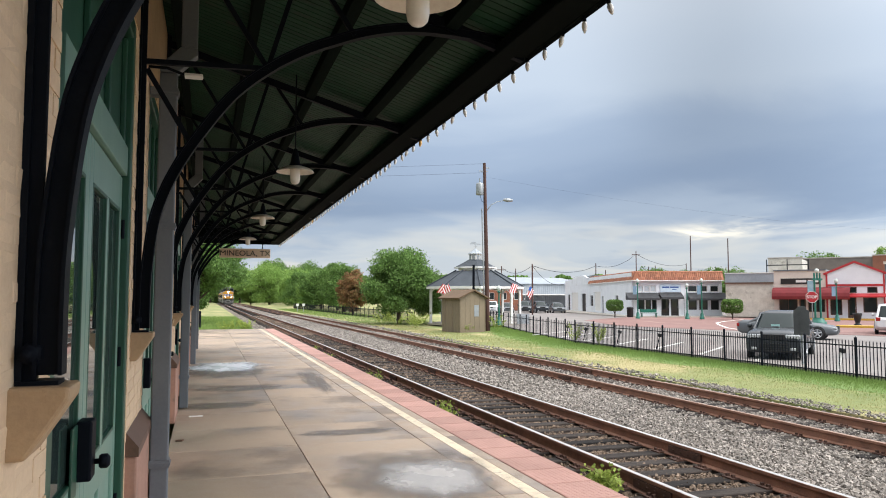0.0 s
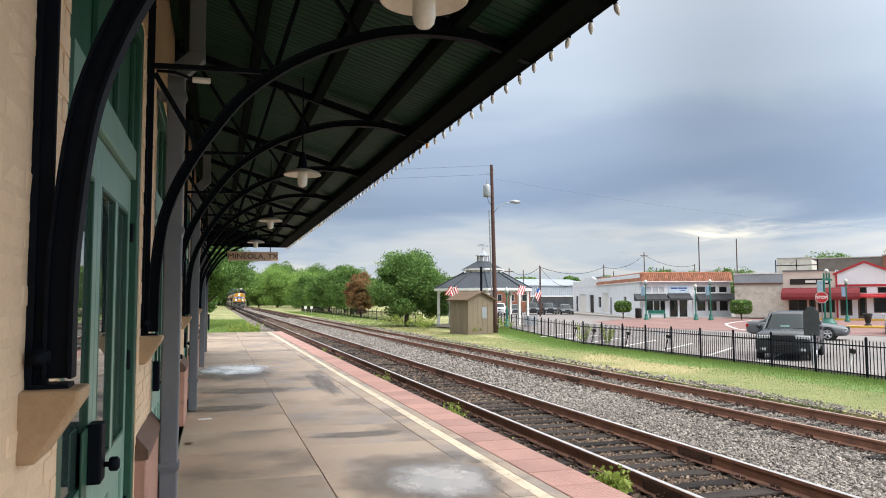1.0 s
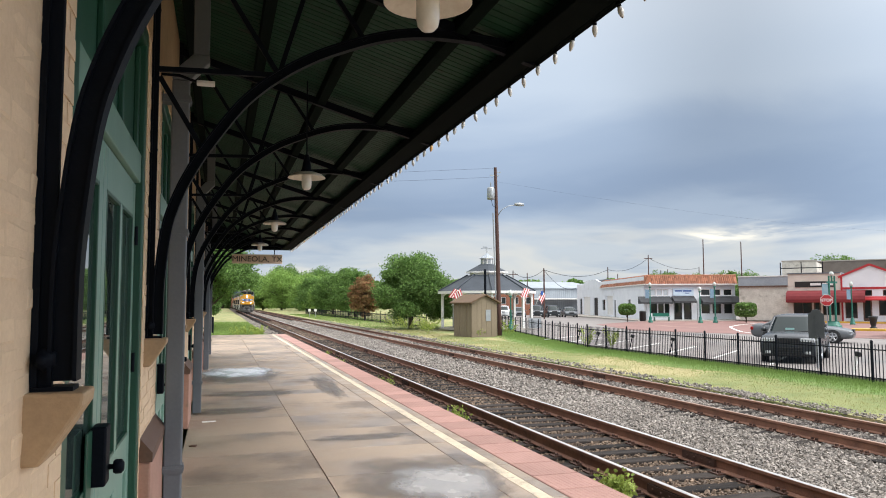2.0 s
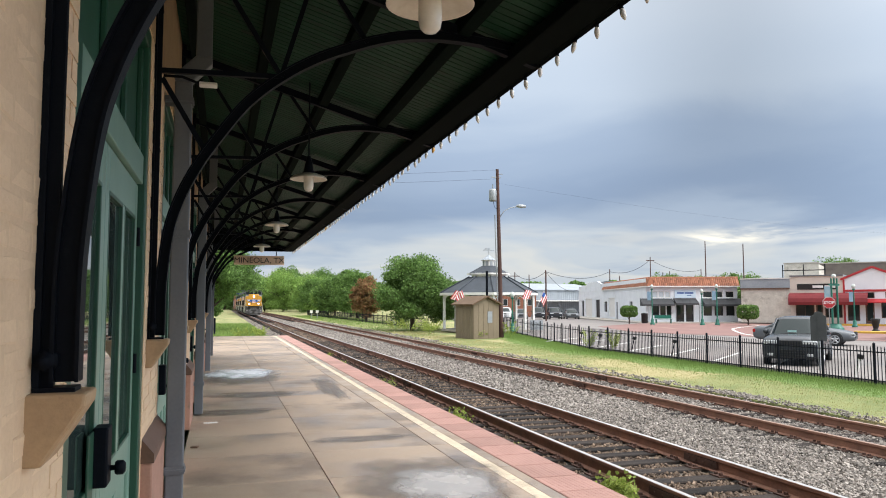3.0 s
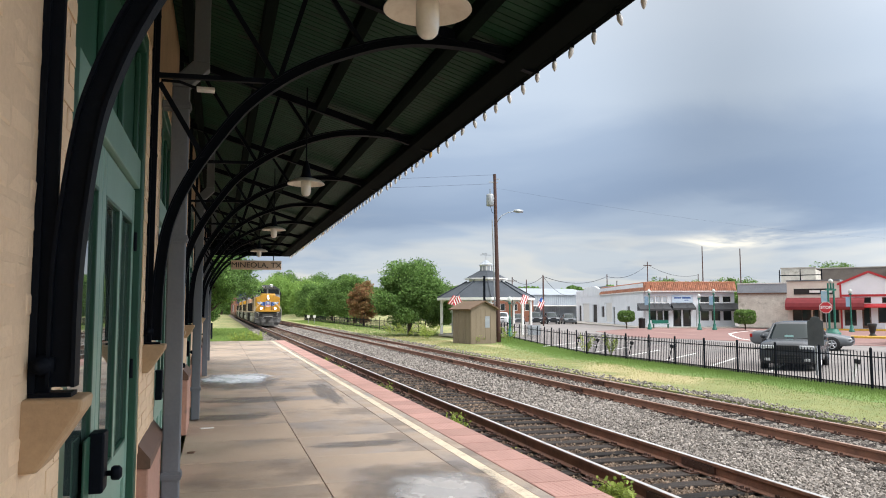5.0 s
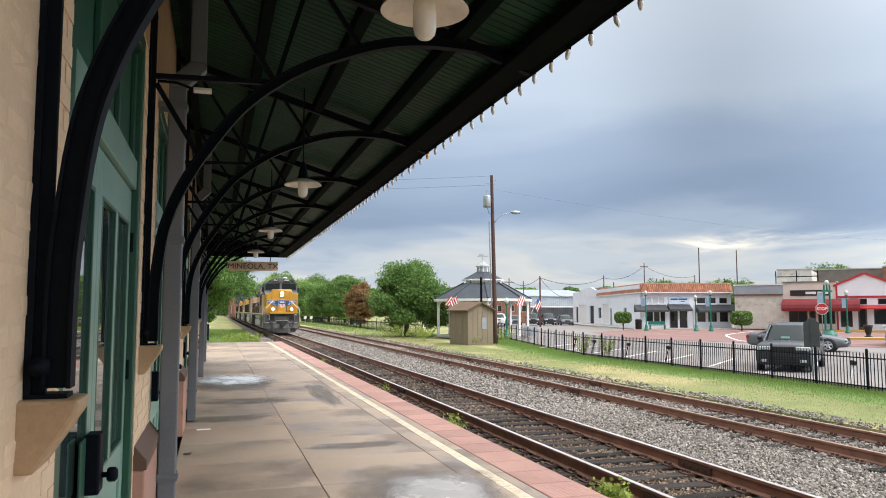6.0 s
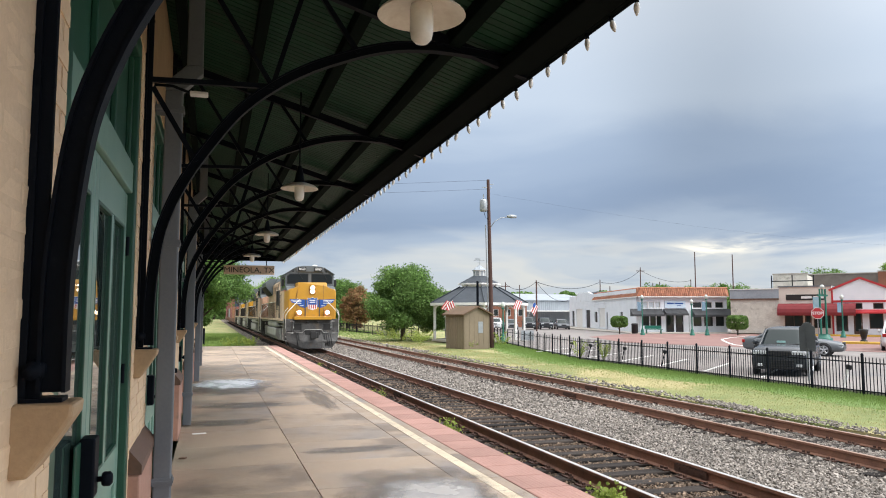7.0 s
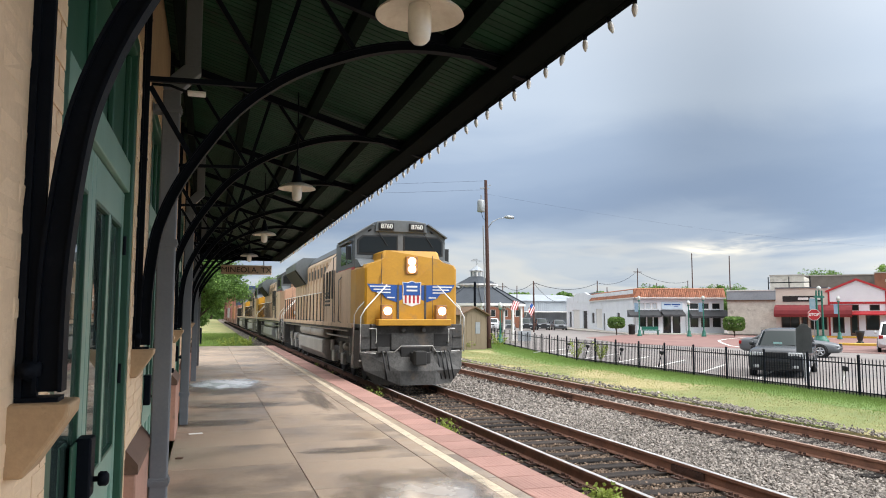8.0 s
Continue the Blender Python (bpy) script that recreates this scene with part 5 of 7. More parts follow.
    fs = [(a + i, a + i + 1, a + i + 5, a + i + 4) for a in (0, 4) for i in range(3)] + [(12 + a + i, 12 + a + i + 4, 12 + a + i + 5, 12 + a + i + 1) for a in (0, 4) for i in range(3)]
    g.add(vs, fs)
    part("plow", g, M["locodark"], L, "grey snow plow pilot")
    cp = part("coupler", Geo().box(-0.16, 0.16, -1.05, 0.1, 0.72, 0.98).box(-0.22, 0.10, -1.25, -0.95, 0.66, 1.04).box(0.08, 0.24, -1.15, -0.95, 0.70, 1.0), M["locoblack"], L, "knuckle coupler", bevel=0.03)
    part("coupler_pocket", Geo().box(-0.42, 0.42, -0.46, -0.34, 0.50, 1.12), M["locoblack"], L, "coupler pocket plate", bevel=0.02)
    for x in (-0.95, -0.83, 0.60, 0.72, 0.84, 0.96):
        part("air_hose", Geo().path([(x, -0.32, 1.05), (x + 0.02, -0.50, 0.95), (x + 0.06, -0.56, 0.6), (x + 0.12, -0.58, 0.24)], 0.022, 6), M["plastic"], L, "black air hose")
    # flat black plate on the front end, painted shade instead of a real hollow
    part("recess", Geo().box(-1.05, 1.05, -0.115, -0.10, 1.12, 1.46), M["locoblack"], L, "flat black plate painted as the shade under the nose")
    part("draft_plate", Geo().box(-0.62, 0.62, -0.16, -0.10, 1.02, 1.50), M["locodark"], L, "draft gear plate", bevel=0.02)
    for x in (-0.30, 0.30):
        part("cable_socket", Geo().lathe((x, -0.16, 1.58), [(0.07, 0.0), (0.07, -0.08), (0.05, -0.1), (0.0, -0.1)], 10, "y"), M["locodark"], L, "cable socket")
    for s in (-1, 1):
        for z in (0.72, 1.05, 1.38):
            part("step_tread", Geo().box(min(s * 1.2, s * 1.5), max(s * 1.2, s * 1.5), -0.09, 0.1, z, z + 0.04), M["whitetrim"] if z < 0.8 else M["locodark"], L, "step tread")
    part("hose_rack", Geo().box(-1.05, -0.72, -0.40, -0.30, 0.98, 1.12).box(0.5, 1.06, -0.40, -0.30, 0.98, 1.12), M["locodark"], L, "hose bracket")
    part("cut_lever", Geo().path([(-1.35, -0.28, 1.0), (-0.6, -0.46, 0.98), (-0.45, -0.60, 1.15), (0.45, -0.60, 1.15), (0.6, -0.46, 0.98), (1.35, -0.28, 1.0)], 0.018, 6), M["locotank"], L, "uncoupling lever")
    for s in (-1, 1):
        part("front_handrail", Geo().path([(s * 0.74, -0.10, 2.84), (s * 1.38, -0.22, 2.16), (s * 1.50, -0.22, 1.95), (s * 1.50, -0.18, 0.98), (s * 1.1, -0.35, 0.95)], 0.019, 6), M["whitetrim"], L, "white front handrail")
        part("front_handrail", Geo().path([(s * 0.84, 0.05, 2.90), (s * 1.50, 0.10, 2.20), (s * 1.58, 0.30, 2.0), (s * 1.58, 0.55, 0.6)], 0.019, 6), M["whitetrim"], L, "white front handrail")
        part("grab_iron", Geo().path([(s * 1.05, -0.14, 1.62), (s * 1.05, -0.2, 1.60), (s * 1.05, -0.2, 1.25), (s * 1.05, -0.12, 1.22)], 0.016, 6).path([(s * 1.25, -0.14, 1.62), (s * 1.05, -0.2, 1.62)], 0.016, 6), M["whitetrim"], L, "white grab iron")
        part("side_handrail", Geo().path([(s * 1.5, 7.3, 2.82), (s * 1.5, 20.8, 2.82), (s * 1.5, 21.6, 2.0)], 0.02, 6), M["whitetrim"], L, "white side handrail")
        st = Geo().tube((s * 1.5, 0, 0), (s * 1.5, 0, 1.10), 0.022, n=6).mesh("stanchion")
        st.materials.append(M["locoblack"])
        for k in range(14):
            part("stanchion", st, None, L, m=pose(0, 7.4 + 1.02 * k, 1.72))
        part("rear_step", Geo().box(min(s * 1.2, s * 1.5), max(s * 1.2, s * 1.5), 21.0, 21.8, 0.5, 1.5), M["locodark"], L, "rear stepwell", bevel=0.02)
        part("rear_handrail", Geo().path([(s * 1.55, 21.2, 0.7), (s * 1.55, 21.3, 2.0), (s * 0.8, 21.9, 2.8)], 0.02, 6), M["whitetrim"], L, "white rear handrail")
    part("horn", Geo().tube((-0.2, 3.6, 4.9), (-0.2, 3.9, 4.9), 0.06, 0.03, 8).tube((0.0, 3.6, 4.9), (0.0, 3.9, 4.9), 0.05, 0.03, 8).tube((0.2, 3.6, 4.9), (0.2, 3.9, 4.9), 0.06, 0.03, 8), M["locogrey"], L, "horn cluster")
    part("antenna_dome", Geo().lathe((0.5, 3.0, 4.86), [(0.2, 0.0), (0.2, 0.08), (0.12, 0.15), (0, 0.17)], 12), M["whitetrim"], L, "white antenna dome")
    return L


CONTAINER = {}
for nm, col in (("brick red", (0.33, 0.125, 0.10)), ("orange", (0.42, 0.19, 0.10)), ("navy blue", (0.03, 0.055, 0.13)), ("pale grey", (0.36, 0.37, 0.37)), ("maroon", (0.17, 0.04, 0.035))):
    CONTAINER[nm] = mat("container_" + nm.replace(" ", "_"), col, tuple(c * 0.75 for c in col), 0.55, scale=0.7, fine=12, bump=0.05, spot=tuple(c * 0.5 for c in col), spot_amount=0.2, spot_scale=0.8)


def container(parent, y, z, nm):
    g = Geo().box(-1.19, 1.19, y, y + 12.1, z, z + 2.85)
    for s in (-1, 1):
        for k in range(30):
            a = y + 0.3 + 0.385 * k
            g.prism([(s * 1.19, a), (s * 1.225, a + 0.06), (s * 1.225, a + 0.2), (s * 1.19, a + 0.26)], z + 0.15, z + 2.72, "z")
    for x in (-1.15, 1.15):
        g.box(x - 0.07, x + 0.07, y - 0.01, y + 0.14, z, z + 2.87).box(x - 0.07, x + 0.07, y + 11.96, y + 12.11, z, z + 2.87)
    part("container", g, CONTAINER[nm], parent, f"{nm} shipping container")


def make_well_car(lower, upper):
    w = thing("well_car", "double-stack container car of the freight train", "freight car", group="container cars of the train")
    part("well", Geo().box(-1.35, -1.24, 1.6, 14.6, 0.45, 1.25).box(1.24, 1.35, 1.6, 14.6, 0.45, 1.25).box(-1.24, 1.24, 1.6, 14.6, 0.40, 0.48).box(-1.2, 1.2, 0.0, 1.6, 0.95, 1.2).box(-1.2, 1.2, 14.6, 16.2, 0.95, 1.2), M["rail"], w, "rust-brown well frame")
    container(w, 2.0, 0.5, lower)
    container(w, 2.0, 3.4, upper)
    for y in (0.1, 16.1):
        g = Geo()
        for dy in (-0.85, 0.85):
            wheelset(g, y + dy)
        part("truck", g.box(-1.1, -0.95, y - 1.2, y + 1.2, 0.4, 0.75).box(0.95, 1.1, y - 1.2, y + 1.2, 0.4, 0.75), M["locodark"], w, "four-wheel truck")
    return w


TRAIN = []
TRAIN.append((make_loco(), 0.0))
TRAIN.append((make_loco(False, "locopink"), 23.0))
loco = make_loco(False)
TRAIN.append((loco, 46.0))
TRAIN.append((copy_thing(loco, pose(0, 0, 0)), 69.0))
for k, (lo, hi) in enumerate((("brick red", "navy blue"), ("orange", "brick red"), ("brick red", "orange"), ("pale grey", "brick red"), ("maroon", "brick red"), ("brick red", "maroon"))):
    TRAIN.append((make_well_car(lo, hi), 92.6 + 17.6 * k))


def train_y(t):
    """The nose's place along the track: it comes on at about 22 to 26 m/s and slows."""
    return 20.3 + 22.0 * (8.0 - t) + 0.27 * (8.0 - t) ** 2


def motions():
    for ob, back in TRAIN:
        walk(ob, [(0.5 * i, pose(5.5, train_y(0.5 * i) + back, -0.18)) for i in range(17)])

# ---- the town ----
def frame_on(a, b, z=0.0):
    """Local x runs from a to b, y points away behind that line."""
    ang = math.degrees(math.atan2(b[1] - a[1], b[0] - a[0]))
    return pose(a[0], a[1], z, 0, 0, ang), math.dist(a, b)


def wall_geo(g, L, h, holes, t=0.3, y=0.0, x_start=0.0):
    xs = sorted({x_start, L, *[v for o in holes for v in o[:2]]})
    for a, b in zip(xs[:-1], xs[1:]):
        cuts = sorted((o[2], o[3]) for o in holes if o[0] <= a + 1e-6 and o[1] >= b - 1e-6)
        z = 0.0
        for c0, c1 in cuts:
            if c0 > z:
                g.box(a, b, y, y + t, z, c0)
            z = c1
        if z < h:
            g.box(a, b, y, y + t, z, h)
    return g


def window_part(parent, o, frame_mat, y=0.0, bars=1):
    x0, x1, z0, z1 = o[:4]
    w = part("window", Geo().box(x0, x0 + 0.07, y + 0.06, y + 0.16, z0, z1).box(x1 - 0.07, x1, y + 0.06, y + 0.16, z0, z1).box(x0 + 0.07, x1 - 0.07, y + 0.06, y + 0.16, z0, z0 + 0.07).box(x0 + 0.07, x1 - 0.07, y + 0.06, y + 0.16, z1 - 0.07, z1), frame_mat, parent, "window frame")
    part("pane", Geo().box(x0 + 0.07, x1 - 0.07, y + 0.10, y + 0.12, z0 + 0.07, z1 - 0.07), M["glass"], w, "dark glass pane")
    if bars:
        xm = (x0 + x1) / 2
        part("glazing_bar", Geo().box(xm - 0.025, xm + 0.025, y + 0.08, y + 0.14, z0 + 0.07, z1 - 0.07), frame_mat, w)
    return w


def door_part(parent, o, m, y=0.0, glazed=True):
    x0, x1, z0, z1 = o[:4]
    d = part("door", Geo().box(x0, x1, y + 0.10, y + 0.15, z0, z1), m, parent, "shop door", bevel=0.01)
    if glazed:
        part("pane", Geo().box(x0 + 0.14, x1 - 0.14, y + 0.085, y + 0.10, z0 + 0.3, z1 - 0.15), M["glass"], d, "dark glass pane")
    part("door_handle", Geo().tube((x1 - 0.1, y + 0.06, 0.9), (x1 - 0.1, y + 0.06, 1.2), 0.02, n=6), M["steel"], d, "pull handle")
    return d


def awning_part(parent, x0, x1, z_top, z_low, out, m, drop=0.22, label="cloth awning"):
    g = Geo()
    prof = [(-out, z_low), (-out, z_low - drop), (-out + 0.03, z_low - drop), (-out + 0.03, z_low), (-0.0, z_top - 0.05), (0.0, z_top)]
    g.prism(prof, x0, x1, "x")
    for x in (x0, x1 - 0.02):
        g.prism([(-out, z_low), (0, z_top), (0, z_low - drop), (-out, z_low - drop)], x, x + 0.02, "x")
    a = part("awning", g, m, parent, label)
    n = max(2, int((x1 - x0) / 0.8))
    for i in range(n + 1):
        x = x0 + (x1 - x0) * i / n
        part("awning_rib", Geo().tube((x, -out, z_low + 0.01), (x, 0, z_top + 0.01), 0.02, n=5), m, a)
    return a


# white corner shop with a clay tile skirt roof
m0, L0 = frame_on((47.1, 74.6), (56.8, 71.7), -0.23)
shop = thing("corner_shop", "white painted corner shop with clay tile skirt roof and charcoal awnings", "shop", m=m0)
up_w = [(0.3, 0.95, 2.75, 3.5), (1.05, 1.7, 2.75, 3.5), (1.8, 2.4, 2.75, 3.5), (6.15, 7.25, 2.75, 3.5), (7.5, 8.45, 2.75, 3.5), (8.75, 9.75, 2.75, 3.5)]
lo_w = [(0.35, 1.1, 0.75, 1.95), (1.2, 1.85, 0.75, 1.95), (1.95, 2.5, 0.75, 1.95), (6.2, 7.15, 0.7, 1.95), (7.45, 8.45, 0.7, 1.95), (8.8, 9.75, 0.7, 1.95)]
doors = [(3.05, 3.95, 0.02, 2.15), (4.15, 5.05, 0.02, 2.15)]
part("front_wall", wall_geo(Geo(), L0, 5.0, up_w + lo_w + doors).mesh("front_wall", True), M["white"], shop, "white painted front wall")
PANE_COVER = mat("pale_pane_cover", (0.60, 0.65, 0.68), (0.45, 0.50, 0.54), 0.4, scale=1.5, fine=10, bump=0.02)
for o in up_w + lo_w:
    w_ = window_part(shop, o, M["whitetrim"] if o in up_w else M["awning"], bars=0)
    # the three left upper panes get a pale blue-grey sheet over the glass
    if o in up_w[:3]:
        part("blind", Geo().box(o[0] + 0.08, o[1] - 0.08, 0.085, 0.098, o[2] + 0.08, o[3] - 0.08), PANE_COVER, w_, "pale blue-grey sheet over the window pane")
door_part(shop, doors[0], M["plastic"])
door_part(shop, doors[1], M["plastic"])
SIDE = 42.0
side_holes = [(6.2, 7.6, 1.3, 2.35), (14.0, 14.9, 0.02, 2.3), (15.6, 19.6, 0.25, 2.9), (20.4, 22.3, 0.9, 2.4), (25.3, 28.3, 0.02, 2.7), (31.0, 36.5, 0.02, 2.9), (37.6, 39.6, 0.02, 2.6)]
sw = part("side_wall", wall_geo(Geo(), SIDE, 5.0, side_holes).mesh("front_wall", True), M["white"], shop, "long white painted side wall", m=pose(0, 0, 0, 0, 0, 90) @ pose(0.3, -0.0, 0))
for o, kind in zip(side_holes, "wdpwdpd"):
    if kind == "w":
        part("side_window", Geo().box(o[0], o[1], 0.1, 0.16, o[2], o[3]), M["glass"], sw, "dark side window")
    elif kind == "d":
        part("side_door", Geo().box(o[0], o[1], 0.1, 0.16, o[2], o[3]), M["plastic"], sw, "dark side door")
    else:
        part("garage_door", Geo().box(o[0], o[1], 0.1, 0.16, o[2], o[3]), M["whitetrim"], sw, "white double door")
        part("door_slot", Geo().box((o[0] + o[1]) / 2 - 0.05, (o[0] + o[1]) / 2 + 0.05, 0.085, 0.1, o[2], o[3]), M["pipe"], sw, "door joint")
part("roof", Geo().box(0.3, L0, 0.3, SIDE, 4.6, 4.75), M["metalroof"], shop, "flat roof")
part("back_wall", Geo().box(L0 - 0.3, L0, 0.3, SIDE, 0, 4.9).box(0.0, L0 - 0.3, SIDE, SIDE + 0.3, 0, 5.2), M["white"], shop, "plain rear walls")
part("gable_wall", Geo().prism([(24.0, 5.0), (27, 5.45), (33, 5.4), (SIDE, 4.3), (SIDE, 4.0), (24, 4.0)], -0.33, -0.003, "x"), M["white"], shop, "white stepped parapet")
part("dark_coping", Geo().box(0.0, 3.0, 22.0, 36.0, 5.0, 5.35), M["pipe"], shop, "dark roof edge behind the parapet")
# skirt roof: tiles in rows on the front and the side
skirt = part("skirt_roof", Geo().prism([(-0.45, 4.12), (0.0, 5.05), (0.3, 5.05), (0.3, 4.12)], -0.3, L0 + 0.1, "x").prism([(-0.45, 4.12), (0.0, 5.05), (0.3, 5.05), (0.3, 4.12)], -0.5, 23.5, "y"), M["tileroof"], shop, "clay tile skirt roof")
tile_me = Geo().add([(-0.10, 0.0, 0.0), (-0.05, -0.05, 0.02), (0.05, -0.05, 0.02), (0.10, 0.0, 0.0), (-0.10, 0.19, 0.44), (-0.05, 0.14, 0.46), (0.05, 0.14, 0.46), (0.10, 0.19, 0.44)],
                    [(0, 1, 5, 4), (1, 2, 6, 5), (2, 3, 7, 6), (0, 3, 2, 1), (4, 5, 6, 7)]).mesh("roof_tile")
tile_me.materials.append(M["tileroof"])
for row in range(3):
    for i in range(46):
        part("roof_tile", tile_me, None, skirt, m=pose(-0.2 + 0.225 * i, -0.47 + 0.15 * row, 4.10 + 0.32 * row) @ Matrix.Diagonal((1, 0.8, 0.78, 1)))
    for i in range(52):
        part("roof_tile", tile_me, None, skirt, m=pose(-0.47 + 0.15 * row, -0.3 + 0.45 * i, 4.10 + 0.32 * row, 0, 0, -90) @ Matrix.Diagonal((2.0, 0.8, 0.78, 1)))
part("tile_lip", Geo().box(-0.3, L0 + 0.1, -0.51, -0.41, 4.00, 4.11).box(-0.51, -0.41, -0.5, 23.5, 4.00, 4.11), M["whitetrim"], skirt, "white lower edge of the tiles")
part("ridge_cap", Geo().tube((0, 0, 5.08), (L0 + 0.1, 0, 5.08), 0.09, n=8).tube((0, 0, 5.08), (0, 23.5, 5.08), 0.09, n=8), M["tileroof"], skirt, "ridge tiles")
awning_part(shop, -1.1, 2.55, 2.68, 2.05, 1.1, M["awning"], label="charcoal cloth awning")
awning_part(shop, 2.75, 5.3, 2.68, 2.15, 1.1, M["awning"], label="charcoal cloth awning")
awning_part(shop, 6.0, 10.4, 2.68, 2.0, 1.1, M["awning"], label="charcoal cloth awning")
sg = part("shop_sign", Geo().box(2.9, 5.3, -0.08, 0.0, 2.75, 3.6), mat("pale_blue_board", (0.62, 0.74, 0.84), (0.56, 0.68, 0.78), 0.5, bump=0.02), shop, "white shop sign with unreadable blue lettering", bevel=0.01)
part("sign_bar", Geo().box(3.15, 3.95, -0.09, -0.08, 3.22, 3.38).box(4.05, 5.05, -0.09, -0.08, 3.22, 3.38).box(4.3, 4.8, -0.09, -0.08, 3.0, 3.08), M["blue"], sg, "plain blue bars")
for x in (2.7, 5.35):
    part("awning_post", Geo().tube((x, -1.0, 0.0), (x, -1.0, 2.1), 0.04, n=8), M["steel"], shop, "thin steel post")

# plaster building and the shop with the maroon awning
m1, L1 = frame_on((55.2, 69.05), (58.4, 65.25), -0.23)
pl = thing("plaster_building", "low building with a weathered grey plaster side wall", "building", m=m1)
part("front_wall", wall_geo(Geo(), L1, 3.85, []).mesh("front_wall", True), M["plaster"], pl, "stained grey plaster wall")
part("roof_band", Geo().box(-0.05, L1 + 0.02, -0.06, 12, 3.75, 4.75), M["metalroof"], pl, "grey sheet metal band", bevel=0.02)
part("eave", Geo().box(-0.1, L1, -0.16, -0.06, 3.62, 3.78), M["brown"], pl, "dark eave board")
part("coping", Geo().box(-0.1, L1 + 0.05, -0.12, 12, 4.75, 4.85), M["whitetrim"], pl, "white coping")
m2, L2 = frame_on((58.4, 65.25), (61.65, 61.35), -0.23)
cafe = thing("cafe", "cream shop front with a rounded maroon awning", "shop", m=m2)
ch = [(0.5, 2.3, 0.6, 2.3), (2.45, 3.1, 0.02, 2.3), (3.3, 4.9, 0.6, 2.3)]
part("front_wall", wall_geo(Geo(), L2, 4.95, ch).mesh("front_wall", True), M["cream"], cafe, "cream plaster front")
window_part(cafe, ch[0], M["brown"])
window_part(cafe, ch[2], M["brown"])
door_part(cafe, ch[1], M["brown"])
part("sign_board", Geo().box(0.7, 4.4, -0.06, 0.0, 3.55, 4.15), M["ink"], cafe, "dark sign board with unreadable white lettering")
part("sign_bar", Geo().box(2.2, 3.2, -0.075, -0.06, 3.72, 3.98).box(3.35, 3.85, -0.075, -0.06, 3.72, 3.98).box(3.95, 4.35, -0.075, -0.06, 3.72, 3.98), M["whitetrim"], cafe, "plain white bars")
part("coping", Geo().box(-0.02, L2, -0.1, 10, 4.95, 5.08), M["pipe"], cafe, "dark coping")
part("body", Geo().box(0.0, L2, 0.3, 10, 0, 4.7), M["plaster"], cafe)
g = Geo()
prof = [(-1.3, 1.95), (-1.33, 2.25), (-1.22, 2.62), (-0.98, 2.92), (-0.6, 3.12), (0.0, 3.2)]
g.ribbon(prof, [(y * 0.97, z - 0.03) for y, z in prof], 0.0, L2 + 2.2, "x")
part("awning", g, M["redawning"], cafe, "rounded maroon cloth awning")
part("awning_end", Geo().prism(prof + [(0.0, 1.95)], -0.03, 0.0, "x"), M["redawning"], cafe)

m3, L3 = frame_on((61.65, 61.35), (64.97, 57.31), -0.23)
gab = thing("gabled_shop", "white gabled shop front with bright red trim", "shop", m=m3)
gh = [(0.3, 1.4, 0.3, 2.2), (1.9, 2.7, 0.02, 2.35), (3.3, 4.55, 0.6, 2.2), (1.85, 2.75, 2.6, 3.2), (3.7, 4.6, 2.6, 3.2)]
part("front_wall", wall_geo(Geo(), L3, 4.3, gh).mesh("front_wall", True), M["white"], gab, "white painted front")
part("gable", Geo().prism([(0, 4.3), (L3, 4.3), (L3, 4.6), (L3 / 2, 5.65), (0, 4.6)], 0.0, 0.3, "y"), M["white"], gab, "white gable")
for a, b in (((-0.25, 4.55), (L3 / 2, 5.8)), ((L3 / 2, 5.8), (L3 + 0.25, 4.55))):
    g = Geo()
    bar(g, a, b, 0.20, -0.12, 0.02)
    part("gable_trim", g, M["red"], gab, "red barge board")
part("corner_trim", Geo().box(-0.05, 0.12, -0.05, 0.0, 0.0, 4.55), M["red"], gab, "red corner board")
part("corner_trim", Geo().box(L3 - 0.12, L3 + 0.05, -0.05, 0.0, 0.0, 4.55), M["red"], gab, "red corner board")
part("red_band", Geo().box(0.0, L3, -0.06, 0.0, 3.28, 3.5), M["red"], gab, "red painted band")
awning_part(gab, 1.6, 5.4, 2.55, 2.25, 0.9, M["red"], 0.12, "bright red awning")
for o in (gh[0], gh[2], gh[3], gh[4]):
    window_part(gab, o, M["brown"], bars=0)
door_part(gab, gh[1], M["brown"])
part("body", Geo().box(0.0, L3, 0.3, 14, 0, 4.5), M["white"], gab)
m4, L4 = frame_on((65.0, 57.25), (72.4, 48.2), -0.23)
bl = thing("grey_blue_building", "grey-blue painted shop building", "building", m=m4)
bh = [(0.6, 2.2, 0.4, 2.4), (3.0, 4.0, 0.02, 2.4), (4.6, 7.0, 0.4, 2.4)]
part("front_wall", wall_geo(Geo(), L4, 5.6, bh).mesh("front_wall", True), mat("slate_blue_paint", (0.12, 0.17, 0.21), rough=0.7), bl, "grey-blue wall")
for o in (bh[0], bh[2]):
    window_part(bl, o, M["whitetrim"])
door_part(bl, bh[1], M["brown"])
part("cornice", Geo().box(-0.1, L4, -0.2, 0.3, 5.5, 5.75), M["plaster"], bl, "pale cornice")


